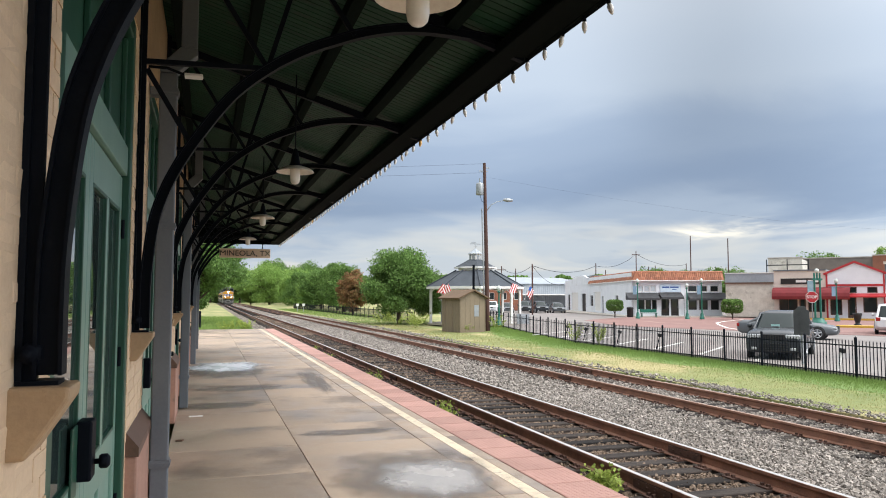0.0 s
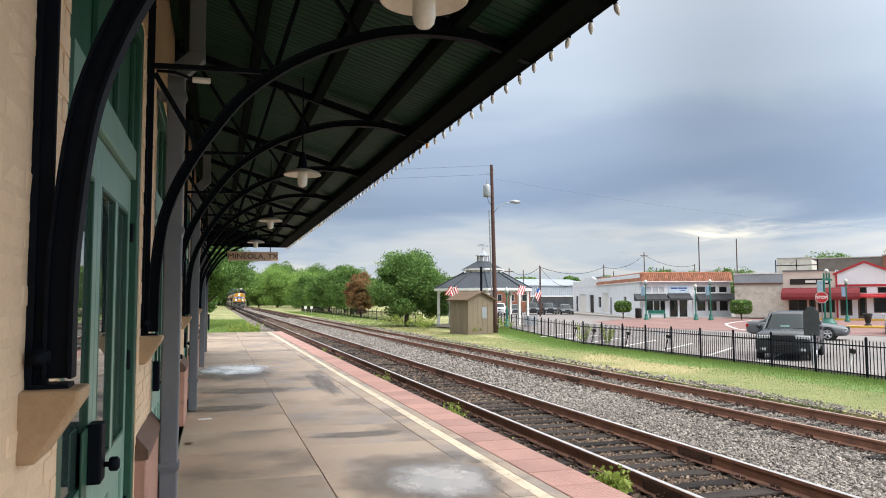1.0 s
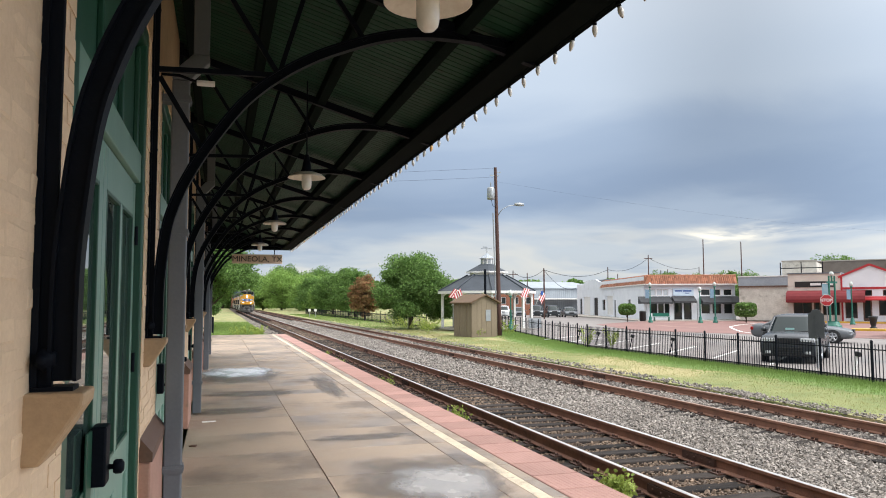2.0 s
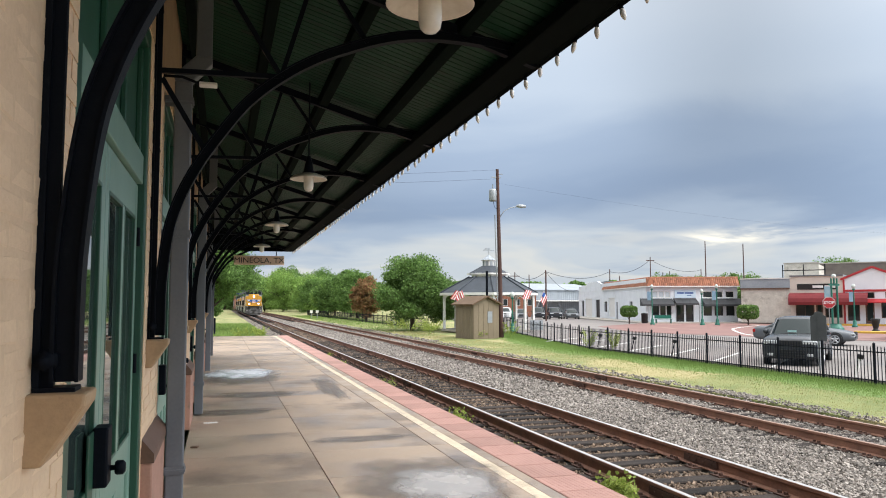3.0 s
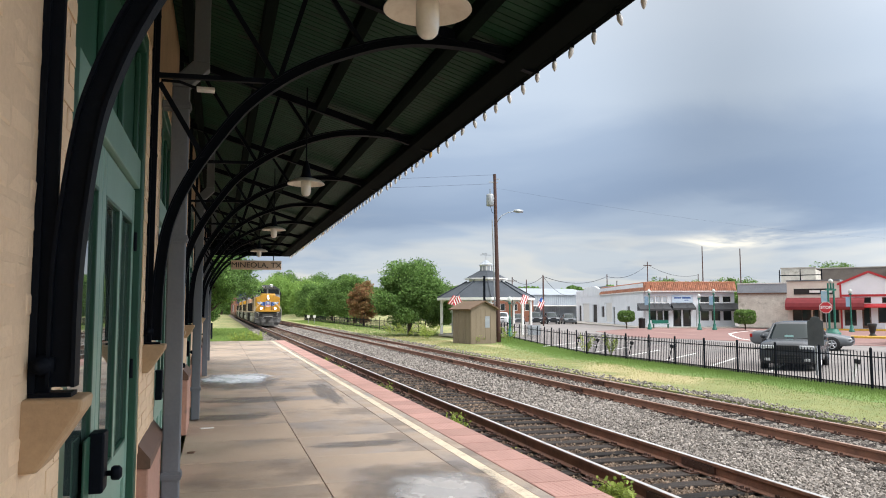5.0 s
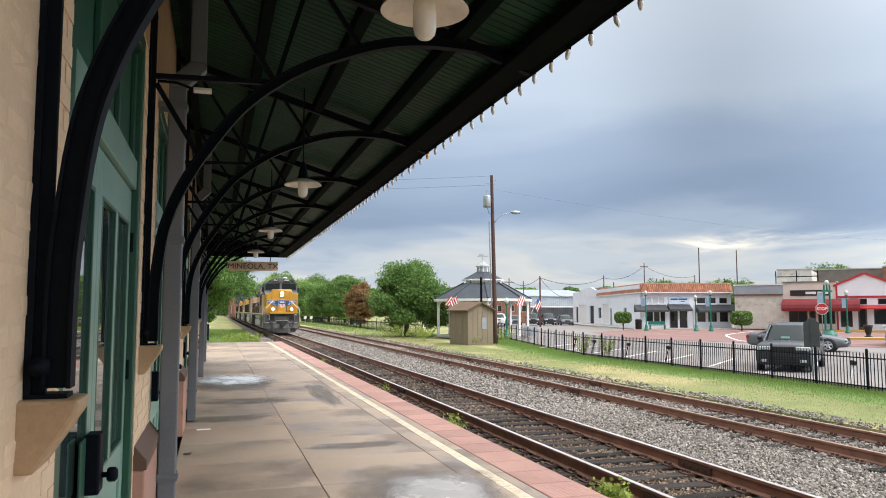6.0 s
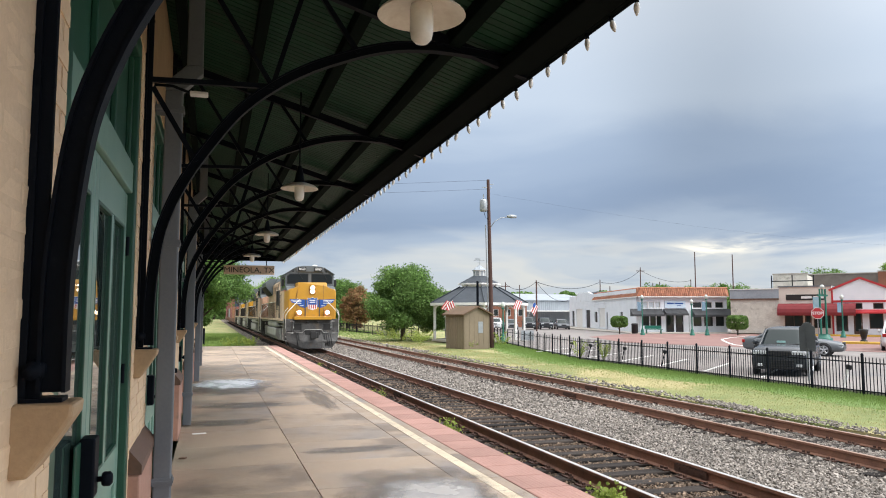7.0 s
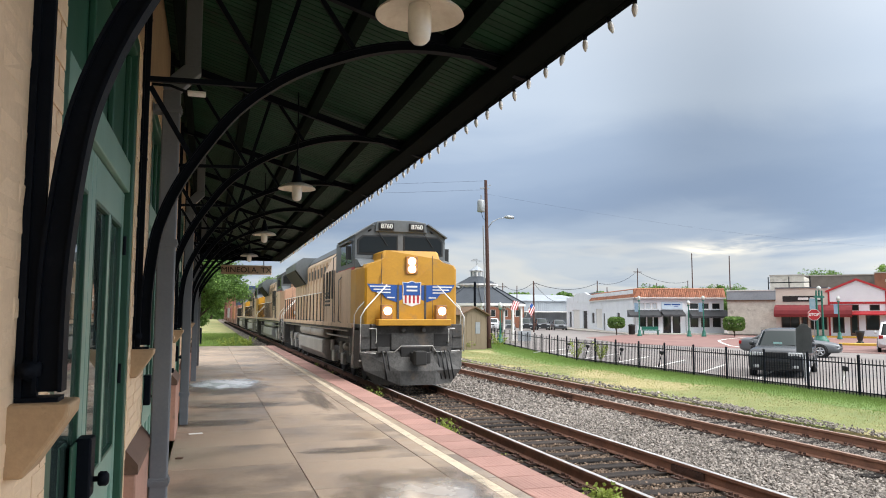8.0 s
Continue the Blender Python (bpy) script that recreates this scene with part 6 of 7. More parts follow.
def block(name, a, b, depth, h, m, label, category, windows=0):
    mm, L = frame_on(a, b, -0.3)
    t = thing(name, label, category, m=mm)
    holes = [(L * (i + 0.3) / windows, L * (i + 0.7) / windows, h * 0.45, h * 0.75) for i in range(windows)]
    part("front_wall", wall_geo(Geo(), L, h, holes).mesh("front_wall", True), m, t)
    for o in holes:
        window_part(t, o, M["whitetrim"], bars=0)
    part("body", Geo().box(0, L, 0.3, depth, 0, h - 0.15), m, t)
    part("coping", Geo().box(-0.08, L + 0.08, -0.08, 0.35, h, h + 0.15), M["kerb"], t, "pale coping")
    return t


block("brick_building", (87.6, 92.4), (98, 80), 14, 8.2, M["greybrick"], "tall grey-brown brick building behind the shops", "building")
block("brick_building", (92, 83), (102, 70), 14, 8.3, M["redbrick"], "red brick building behind the shops", "building")
block("white_annex", (78.4, 88.6), (81.4, 85.2), 8, 7.9, M["plaster"], "pale weathered building behind the roofs", "building")
fr = thing("steel_frame", "thin dark steel sign frame on a roof", "frame")
for x, y in ((74.6, 84.6), (76.3, 82.6), (78.0, 80.6)):
    part("post", Geo().tube((x, y, -0.64), (x, y, 7.2), 0.07, n=6), M["iron"], fr)
part("rail", Geo().tube((74.6, 84.6, 6.4), (78.0, 80.6, 6.4), 0.07, n=6), M["iron"], fr)
mh, Lh = frame_on((46, 131), (75, 136), -0.35)
hall = thing("metal_hall", "long pale blue-grey metal sided hall", "building", m=mh)
part("wall", Geo().box(0, Lh, 0, 20, 0, 5.0), M["metalroof"], hall, "ribbed pale metal siding")
g = Geo()
for i in range(58):
    g.box(0.5 * i, 0.5 * i + 0.1, -0.05, 0, 0, 5.0)
part("siding_rib", g, M["metalroof"], hall)
part("roof", Geo().prism([(-0.4, 4.9), (10, 6.5), (20.4, 4.9)], -0.3, Lh + 0.3, "x"), M["metalroof"], hall, "low pitched metal roof")
part("canopy", Geo().box(3, Lh - 2, -3.0, 0, 2.7, 2.9), M["whitetrim"], hall, "white porch roof")
block("red_barn", (45.0, 117.2), (51.0, 115.4), 10, 4.0, M["redbrick"], "dark red brick building", "building", 3)


# ---- street furniture ----
def street_lamp(x, y, h=4.3, banner=True):
    p = thing("street_lamp", "green cast-iron street lamp with a white globe", "street lamp", m=pose(x, y, -0.30), group="green street lamps")
    part("base", Geo().lathe((0, 0, 0), [(0.25, 0), (0.25, 0.12), (0.18, 0.2), (0.16, 0.5), (0.09, 0.65)], 10), M["lampgreen"], p, "flared cast base")
    part("pole", Geo().tube((0, 0, 0.6), (0, 0, h - 0.4), 0.07, 0.05, 10), M["lampgreen"], p)
    part("collar", Geo().lathe((0, 0, h - 0.45), [(0.06, 0), (0.14, 0.05), (0.14, 0.1), (0.08, 0.15)], 10), M["lampgreen"], p)
    part("globe", Geo().lathe((0, 0, h - 0.3), [(0.07, 0), (0.15, 0.07), (0.18, 0.19), (0.15, 0.31), (0.08, 0.38), (0.04, 0.43), (0, 0.45)], 14), M["lampglobe"], p, "white opal globe")
    if banner:
        part("banner", Geo().box(-0.55, -0.1, -0.01, 0.01, h - 1.5, h - 0.6), mat("banner_blue", (0.10, 0.2, 0.3), (0.2, 0.28, 0.33), 0.8, scale=4), p, "faded blue cloth banner")
    return p


for x, y, h, bn in ((42.6, 67.0, 4.0, True), (46.5, 64.1, 3.5, False), (47.9, 63.6, 4.0, True), (21.6, 53.4, 2.95, False), (55.4, 54.0, 3.8, True)):
    street_lamp(x, y, h, bn)
sigpost = thing("signal_post", "pair of green cast-iron posts with a white globe lamp", "lamp post", m=pose(47.2, 47.9, -0.28))
for x in (-0.28, 0.28):
    part("pole", Geo().tube((x, 0, 0.4), (x, 0, 4.15), 0.085, 0.07, 10), M["lampgreen"], sigpost)
part("base", Geo().lathe((0, 0, 0), [(0.62, 0), (0.62, 0.18), (0.5, 0.25), (0.42, 0.5)], 10), M["lampgreen"], sigpost, "flared green base")
part("arm", Geo().box(-0.5, 0.5, -0.05, 0.05, 3.55, 3.7).box(-0.05, 0.05, -0.05, 0.05, 3.6, 4.2), M["lampgreen"], sigpost)
part("globe", Geo().lathe((0, 0, 4.15), [(0.07, 0), (0.15, 0.06), (0.18, 0.16), (0.15, 0.27), (0.08, 0.34), (0, 0.36)], 14), M["lampglobe"], sigpost, "white opal globe")
part("banner", Geo().box(-1.0, -0.4, -0.01, 0.01, 2.6, 3.5), mat("banner_teal", (0.10, 0.22, 0.28), (0.22, 0.28, 0.3), 0.8, scale=4), sigpost, "faded blue banner")

stop = thing("stop_sign", "red octagonal stop sign with white letters on a steel post", "sign", m=pose(40.3, 41.4, -0.36, 0, 0, -44))
oc = [(0.42 * math.cos(math.radians(22.5 + 45 * i)), 2.26 + 0.42 * math.sin(math.radians(22.5 + 45 * i))) for i in range(8)]
part("border", Geo().prism(oc, -0.012, 0.0, "y"), M["whitetrim"], stop, "white border")
part("face", Geo().prism([(x * 0.92, 2.26 + (z - 2.26) * 0.92) for x, z in oc], -0.018, -0.012, "y"), M["red"], stop, "red sign face")
letters("STOP", 0.27, stop, pose(0, -0.022, 2.26, 90, 0, 0), M["whitetrim"], 0.002, label="white letters")
part("post", Geo().box(-0.03, 0.03, 0.0, 0.05, 0.0, 2.6), M["steel"], stop, "steel post")


def planter(x, y):
    p = thing("planter_urn", "black cast urn on a low foot", "urn", m=pose(x, y, -0.25), group="street urns")
    part("bowl", Geo().lathe((0, 0, 0), [(0.26, 0.0), (0.26, 0.08), (0.15, 0.16), (0.19, 0.3), (0.29, 0.72), (0.33, 0.90), (0.30, 0.95), (0.26, 0.9), (0, 0.8)], 14), M["plastic"], p)
    return p


planter(47.3, 44.2)
bin_ = thing("litter_bin", "dark round litter bin by the wall", "bin", m=pose(43.3, 69.6, -0.23))
part("body", Geo().lathe((0, 0, 0), [(0.3, 0), (0.34, 0.1), (0.34, 0.9), (0.38, 0.95), (0.3, 1.08), (0, 1.12)], 12), M["plastic"], bin_)


def clipped_bush(x, y, w, h, stem):
    b = thing("clipped_bush", "rounded clipped evergreen bush on a short stem", "bush", m=pose(x, y, -0.25), group="clipped bushes")
    part("stem", Geo().tube((0, 0, 0), (0.05, 0, stem + 0.2), 0.07, 0.05, 8).tube((0.02, 0, stem * 0.5), (-0.25, 0.1, stem + 0.2), 0.04, 0.03, 6), M["bark"], b, "bare stem")
    rr = np.random.default_rng(int(x * 10))
    d = rr.normal(size=(2600, 3))
    d /= np.linalg.norm(d, axis=1)[:, None]
    sup = np.abs(d) ** 0.6 * np.sign(d)
    c = sup * np.array([w / 2, w / 2, h / 2]) * rr.uniform(0.85, 1.03, (2600, 1)) + np.array([0, 0, stem + h / 2])
    v, f = leaf_quads(c, 0.09, rr)
    part("crown", raw_mesh("crown", v, f, M["leaf"]), None, b, "dense clipped leaves")
    return b


def leaf_quads(c, size, rr):
    n = len(c)
    R = turns(n, rr)
    q = np.array([[-1, -0.6, 0], [1, -0.6, 0.15], [1, 0.6, 0], [-1, 0.6, -0.15]], float)[None] * (size * rr.uniform(0.6, 1.3, n))[:, None, None]
    v = np.einsum("nij,nkj->nki", R, q) + c[:, None, :]
    return v.reshape(-1, 3), np.arange(n * 4).reshape(n, 4)


clipped_bush(41.2, 69.2, 1.5, 1.1, 0.75)
clipped_bush(49.9, 61.5, 1.75, 1.35, 0.6)

bench = thing("bench", "green slatted street bench", "bench", m=pose(44.2, 68.9, -0.23, 0, 0, -17))
part("seat", Geo().box(0, 1.8, 0, 0.45, 0.42, 0.47), M["lampgreen"], bench)
part("backrest", Geo().box(0, 1.8, 0.43, 0.48, 0.5, 0.85), M["lampgreen"], bench)
for x in (0.1, 1.65):
    part("leg", Geo().box(x, x + 0.06, 0.02, 0.45, 0, 0.42), M["lampgreen"], bench)


# ---- fence ----
def fence_line(pts):
    out = []
    for (x0, y0), (x1, y1) in zip(pts[:-1], pts[1:]):
        n = max(1, round(math.dist((x0, y0), (x1, y1)) / 1.86))
        out += [(x0 + (x1 - x0) * i / n, y0 + (y1 - y0) * i / n) for i in range(n)]
    return out + [pts[-1]]


fence = thing("fence", "black steel picket fence between the verge and the car park", "fence")
pts = fence_line([(17.5, 9.0), (17.5, 33.2), (19.1, 41.6), (21.2, 51.5), (23.6, 61)])
FZ = -0.47
pick = Geo().box(-0.009, 0.009, -0.009, 0.009, 0.06, 1.08).add([(-0.009, -0.009, 1.08), (0.009, -0.009, 1.08), (0.009, 0.009, 1.08), (-0.009, 0.009, 1.08), (0, 0, 1.12)], [(0, 1, 4), (1, 2, 4), (2, 3, 4), (3, 0, 4)]).mesh("picket")
post = Geo().box(-0.027, 0.027, -0.027, 0.027, -0.1, 1.18).add([(-0.034, -0.034, 1.18), (0.034, -0.034, 1.18), (0.034, 0.034, 1.18), (-0.034, 0.034, 1.18), (0, 0, 1.22)], [(3, 2, 1, 0), (0, 1, 4), (1, 2, 4), (2, 3, 4), (3, 0, 4)]).mesh("post")
for me in (pick, post):
    me.materials.append(M["iron"])
rest, n_pick = Geo(), 0
for (x0, y0), (x1, y1) in zip(pts[:-1], pts[1:]):
    part("post", post, None, fence, m=pose(x0, y0, FZ))
    for z in (0.16, 0.95):
        part("fence_rail", Geo().path([(x0, y0, FZ + z), (x1, y1, FZ + z)], 0.018, 4), M["iron"], fence)
    for i in range(1, 16):
        if y0 > 32.5 and i % 3:
            continue
        x, y = x0 + (x1 - x0) * i / 16, y0 + (y1 - y0) * i / 16
        if 13 < y < 48 and n_pick < 300:
            part("picket", pick, None, fence, m=pose(x, y, FZ))
            n_pick += 1
        else:
            rest.box(x - 0.006, x + 0.006, y - 0.006, y + 0.006, FZ + 0.06, FZ + 1.12)
tagged(part("far_pickets", rest, M["iron"], fence), "more pickets of the same fence", kind="stuff")
# a dark fence far along the siding, in front of the trees
f2 = thing("fence", "dark fence far off along the trees", "fence")
for i in range(40):
    y = 62 + 2.4 * i
    x = 17.2
    part("post", post, None, f2, m=pose(x, y, -0.4))
part("fence_rail", Geo().box(17.19, 17.21, 62, 156, -0.3, -0.24).box(17.19, 17.21, 62, 156, 0.5, 0.56), M["iron"], f2)
g = Geo()
for i in range(380):
    g.box(17.19, 17.21, 62 + 0.25 * i, 62.03 + 0.25 * i, -0.42, 0.62)
tagged(part("far_pickets", g, M["iron"], f2), kind="stuff")


# ---- shed, pole, pavilion ----
shed = thing("shed", "small khaki sided track-side shed with a brown gable roof", "shed", m=pose(15.38, 47.73, -0.46, 0, 0, 13))
SW = 2.0
part("wall_shell", Geo().box(0, SW, -1.9, 0.4, 0, 2.30).prism([(0, 2.30), (SW, 2.30), (SW / 2, 2.72)], -1.9, 0.4, "y"), M["shedwall"], shed, "khaki sheet siding")
for i in range(8):
    part("batten", Geo().box(-0.02, 0.0, -1.86 + 0.3 * i, -1.80 + 0.3 * i, 0.03, 2.28), M["shedwall"], shed)
for i in range(6):
    part("batten", Geo().box(0.02 + 0.38 * i, 0.06 + 0.38 * i, -1.915, -1.9, 0.03, 2.32), M["shedwall"], shed)
for a, b in (((-0.22, 2.24), (SW / 2, 2.80)), ((SW / 2, 2.80), (SW + 0.22, 2.24))):
    g = Geo()
    bar(g, a, b, 0.09, -2.12, 0.6)
    part("roof_slope", g, M["shedroof"], shed, "brown shingled roof slope")
part("notice", Geo().box(1.10, 1.46, -1.93, -1.91, 1.05, 1.80), M["steel"], shed, "pale notice board")

up = thing("utility_pole", "tall brown wooden utility pole with transformer and street light", "utility pole", m=pose(18.35, 47.4, -0.45, 0, 0.6, 0))
part("shaft", Geo().tube((0, 0, 0), (-0.35, 0, 11.6), 0.165, 0.105, 12), M["pole"], up, "weathered brown shaft")
part("transformer", Geo().lathe((-0.75, -0.2, 9.3), [(0, 0), (0.24, 0.02), (0.26, 0.1), (0.26, 0.75), (0.22, 0.85), (0.0, 0.9)], 14), M["steel"], up, "grey can transformer")
part("bushing", Geo().tube((-0.75, -0.2, 10.2), (-0.75, -0.2, 10.5), 0.04, n=6).tube((-0.75, -0.2, 9.8), (-0.3, 0, 9.9), 0.04, n=6), M["steel"], up)
part("lamp_arm", Geo().path([(-0.2, 0, 8.2), (0.15, -0.05, 8.7), (0.6, -0.1, 8.95), (1.2, -0.15, 9.05)], 0.03, 6), M["steel"], up, "curved lamp arm")
part("lamp_head", Geo().lathe((0, -0.15, 9.08), [(0.0, 1.0), (0.09, 1.05), (0.14, 1.35), (0.10, 1.7), (0.0, 1.75)], 10, "x"), M["steel"], up, "cobra street light head")
part("crossarm", Geo().box(-0.75, -0.1, -0.04, 0.04, 11.0, 11.06).box(-0.35, 0.05, -0.03, 0.03, 11.25, 11.30), M["steel"], up)
part("loop_wire", Geo().path([(-0.72, -0.2, 9.3), (-0.6, -0.2, 8.9), (-0.35, -0.1, 8.8), (-0.25, 0, 9.0)], 0.015, 5), M["iron"], up)
part("conduit", Geo().tube((-0.24, -0.05, 0.2), (-0.55, -0.1, 8.4), 0.04, n=6), M["steel"], up)
post2 = thing("signal_mast", "thin black pole beside the utility pole", "pole", m=pose(17.9, 49.0, -0.45))
part("shaft", Geo().tube((0, 0, 0), (0, 0, 4.6), 0.09, n=8), M["iron"], post2)


def wire(name, a, b, sag, rad, label):
    a, b = Vector(a), Vector(b)
    p = [a.lerp(b, i / 14) - Vector((0, 0, sag * 4 * (i / 14) * (1 - i / 14))) for i in range(15)]
    return tagged(part(name, Geo().path([tuple(q) for q in p], rad, 4), M["iron"]), label, "cable")


wire("overhead_wire", (18.0, 47.4, 11.1), (-60, 62, 12.0), 1.5, 0.006, "thin overhead power line")
wire("overhead_wire", (18.28, 47.4, 10.5), (-60, 60, 11.2), 1.5, 0.006, "thin overhead power line")
wire("overhead_wire", (18.0, 47.4, 10.2), (90, 62, 9.6), 1.2, 0.003, "thin overhead power line")

gz = thing("pavilion", "open white park pavilion with a two-tier dark shingle roof and cupola", "pavilion", m=pose(21.2, 57.6, -0.36, 0, 0, 8))
RO = 4.05
OCT = [(math.cos(math.radians(22.5 + 45 * i)), math.sin(math.radians(22.5 + 45 * i))) for i in range(8)]


def octo(g, r0, z0, r1, z1):
    for i in range(8):
        a, b = OCT[i], OCT[(i + 1) % 8]
        g.add([(a[0] * r0, a[1] * r0, z0), (b[0] * r0, b[1] * r0, z0), (b[0] * r1, b[1] * r1, z1), (a[0] * r1, a[1] * r1, z1)], [(0, 1, 2, 3)])
    return g


part("roof", octo(Geo(), RO, 3.08, 1.60, 4.42), M["shingle"], gz, "dark shingle main roof")
part("upper_roof", octo(Geo(), 1.75, 4.70, 0.55, 5.35), M["shingle"], gz, "dark shingle upper roof")
part("clerestory", octo(octo(Geo(), 1.42, 4.35, 1.42, 4.72), 1.78, 4.60, 1.78, 4.72), M["whitetrim"], gz, "white band between the roofs")
part("fascia", octo(octo(Geo(), RO + 0.03, 2.90, RO + 0.03, 3.10), RO + 0.03, 2.90, RO - 0.4, 2.92), M["whitetrim"], gz, "white eave board")
part("cupola", octo(octo(Geo(), 0.50, 5.2, 0.50, 5.82), 0.60, 5.78, 0.60, 5.86), M["whitetrim"], gz, "white louvred cupola")
for i in range(8):
    a = math.radians(45 * i)
    part("louvre", Geo().box(-0.12, 0.12, -0.02, 0.02, 5.35, 5.72, m=pose(0.47 * math.cos(a), 0.47 * math.sin(a), 0, 0, 0, 45 * i + 90)), M["steel"], gz)
part("cupola_roof", octo(Geo(), 0.64, 5.84, 0.02, 6.28), M["metalroof"], gz, "pale metal cupola roof")
part("weather_vane", Geo().tube((0, 0, 6.25), (0, 0, 6.8), 0.02, n=6).box(-0.5, 0.5, -0.01, 0.01, 6.62, 6.70).box(-0.35, 0.1, -0.01, 0.01, 6.70, 6.82).tube((-0.3, -0.3, 6.45), (0.3, 0.3, 6.45), 0.015, n=5), M["steel"], gz, "metal weather vane")
for i in range(8):
    x, y = OCT[i][0] * (RO - 0.35), OCT[i][1] * (RO - 0.35)
    part("column", Geo().box(x - 0.09, x + 0.09, y - 0.09, y + 0.09, 0, 2.95), M["whitetrim"], gz, "white square column", bevel=0.01)
    a, b = OCT[i], OCT[(i + 1) % 8]
    g = Geo()
    g.tube((a[0] * RO * 1.0, a[1] * RO, 3.12), (a[0] * 1.6, a[1] * 1.6, 4.46), 0.06, n=5)
    part("hip", g, M["shingle"], gz)
    g = Geo()
    for (p, q) in ((a, b), (b, a)):
        p0 = Vector((p[0], p[1], 0)) * (RO - 0.35)
        q0 = Vector((q[0], q[1], 0)) * (RO - 0.35)
        prev = p0 + Vector((0, 0, 2.2))
        for k in range(1, 5):
            t = k / 4
            cur = p0.lerp(q0, 0.28 * (1 - math.cos(t * math.pi / 2))) + Vector((0, 0, 2.2 + 0.7 * math.sin(t * math.pi / 2)))
            g.tube(prev, cur, 0.05, n=5)
            prev = cur
    part("arch_brace", g, M["whitetrim"], gz, "curved white brace")
part("floor_slab", octo(Geo(), RO - 0.1, 0.0, RO - 0.1, 0.12).prism([(x * (RO - 0.1), y * (RO - 0.1)) for x, y in OCT], 0.1, 0.14, "z"), M["kerb"], gz, "round concrete floor")
part("lattice", Geo().box(2.0, 3.2, -3.25, -3.2, 0.1, 0.9), M["steel"], gz, "white lattice rail")


def flag(x, y, z, lean, heading):
    f = thing("flag", "small striped flag with blue corner on a leaning staff", "flag", m=pose(x, y, z, 0, lean, heading) @ Matrix.Diagonal((0.75, 0.75, 0.75, 1)), group="flags on the pavilion")
    part("staff", Geo().tube((0, 0, -0.9), (0, 0, 1.0), 0.015, n=5), M["whitetrim"], f)
    for k in range(7):
        g = Geo()
        x0 = 0.12 * k
        g.add([(x0, 0.05 * math.sin(k), 0.95 - 0.12 * k * 0.3), (x0 + 0.12, 0.05 * math.sin(k + 1), 0.95 - 0.12 * (k + 1) * 0.3), (x0 + 0.12, 0.05 * math.sin(k + 1) + 0.04, 0.0 - 0.12 * (k + 1) * 0.5), (x0, 0.05 * math.sin(k) + 0.04, 0.0 - 0.12 * k * 0.5),
               (x0, 0.05 * math.sin(k) + 0.012, 0.95 - 0.12 * k * 0.3), (x0 + 0.12, 0.05 * math.sin(k + 1) + 0.012, 0.95 - 0.12 * (k + 1) * 0.3), (x0 + 0.12, 0.05 * math.sin(k + 1) + 0.052, 0.0 - 0.12 * (k + 1) * 0.5), (x0, 0.05 * math.sin(k) + 0.052, 0.0 - 0.12 * k * 0.5)],
              [(0, 1, 2, 3), (7, 6, 5, 4), (0, 4, 5, 1), (3, 2, 6, 7)])
        part("stripe", g, M["red"] if k % 2 == 0 else M["whitetrim"], f, "stripe of the flag")
    part("corner_field", Geo().box(0.02, 0.36, -0.03, -0.015, 0.42, 0.86), M["blue"], f, "blue corner field")
    return f


flag(17.5, 54.4, 2.1, -38, 180)
flag(17.9, 53.9, 2.2, 20, 170)
flag(22.9, 53.3, 2.2, -30, 200)
flag(24.0, 53.5, 2.2, 30, 20)
bunting = tagged(part("bunting", Geo().box(17.3, 18.2, 53.5, 53.54, -0.3, 0.9), mat("bunting_cloth", (0.75, 0.74, 0.74), (0.55, 0.06, 0.08), 0.8, scale=1.6, fine=4, spot=(0.05, 0.09, 0.32), spot_amount=0.5, spot_scale=1.7)), "white, red and blue bunting cloth on a rail", "bunting")

# far poles and masts
for x, y, h in ((39.9, 87.2, 6.6), (45.6, 111.6, 7.4), (50.0, 116, 7.2), (55, 120, 8.0), (72.3, 114.0, 10.5), (80.1, 122.1, 8.2), (81.4, 121.8, 8.4), (93.3, 128.6, 9.3), (75.4, 102.7, 12.4), (81.3, 100.9, 12.0), (62, 110, 8.0), (65, 112, 7.0)):
    p = thing("far_pole", "dark wooden pole beyond the roofs", "pole", m=pose(x, y, -0.4), group="poles beyond the roofs")
    part("shaft", Geo().tube((0, 0, 0), (0, 0, h), 0.115, 0.075, 8), M["pole"], p)
    if h in (10.5, 7.4):
        part("crossarm", Geo().box(-0.8, 0.8, -0.06, 0.06, h - 0.7, h - 0.58), M["pole"], p)
for a, b in (((39.9, 87.2, 6.0), (45.6, 111.6, 6.8)), ((39.9, 87.2, 6.0), (62, 110, 7.2)), ((39.9, 87.2, 6.0), (53, 104, 4.0)), ((62, 110, 7.2), (72.3, 114, 9.6)), ((72.3, 114, 9.6), (93.3, 128.6, 8.7))):
    wire("overhead_wire", a, b, 1.0, 0.03, "overhead cable between poles")

# historical marker, meter posts, track-side boxes
mk = thing("marker_plaque", "dark grey cast marker plaque on a steel post, seen from behind", "plaque", m=pose(18.95, 19.95, -0.40, 0, 0, -43))
outl = [(-0.24, 1.0), (0.24, 1.0), (0.24, 1.80), (0.20, 1.83), (0.15, 1.86), (0.11, 1.94), (0.0, 1.97), (-0.11, 1.94), (-0.15, 1.86), (-0.20, 1.83), (-0.24, 1.80)]
part("plate", Geo().prism(outl, -0.02, 0.02, "y"), M["plaque"], mk, "dark grey cast plate", bevel=0.01)
part("post", Geo().tube((0, 0, 0), (0, 0, 1.1), 0.04, n=8), M["steel"], mk, "steel post")
part("back_rib", Geo().box(-0.03, 0.03, -0.04, -0.02, 1.0, 1.8), M["plaque"], mk)
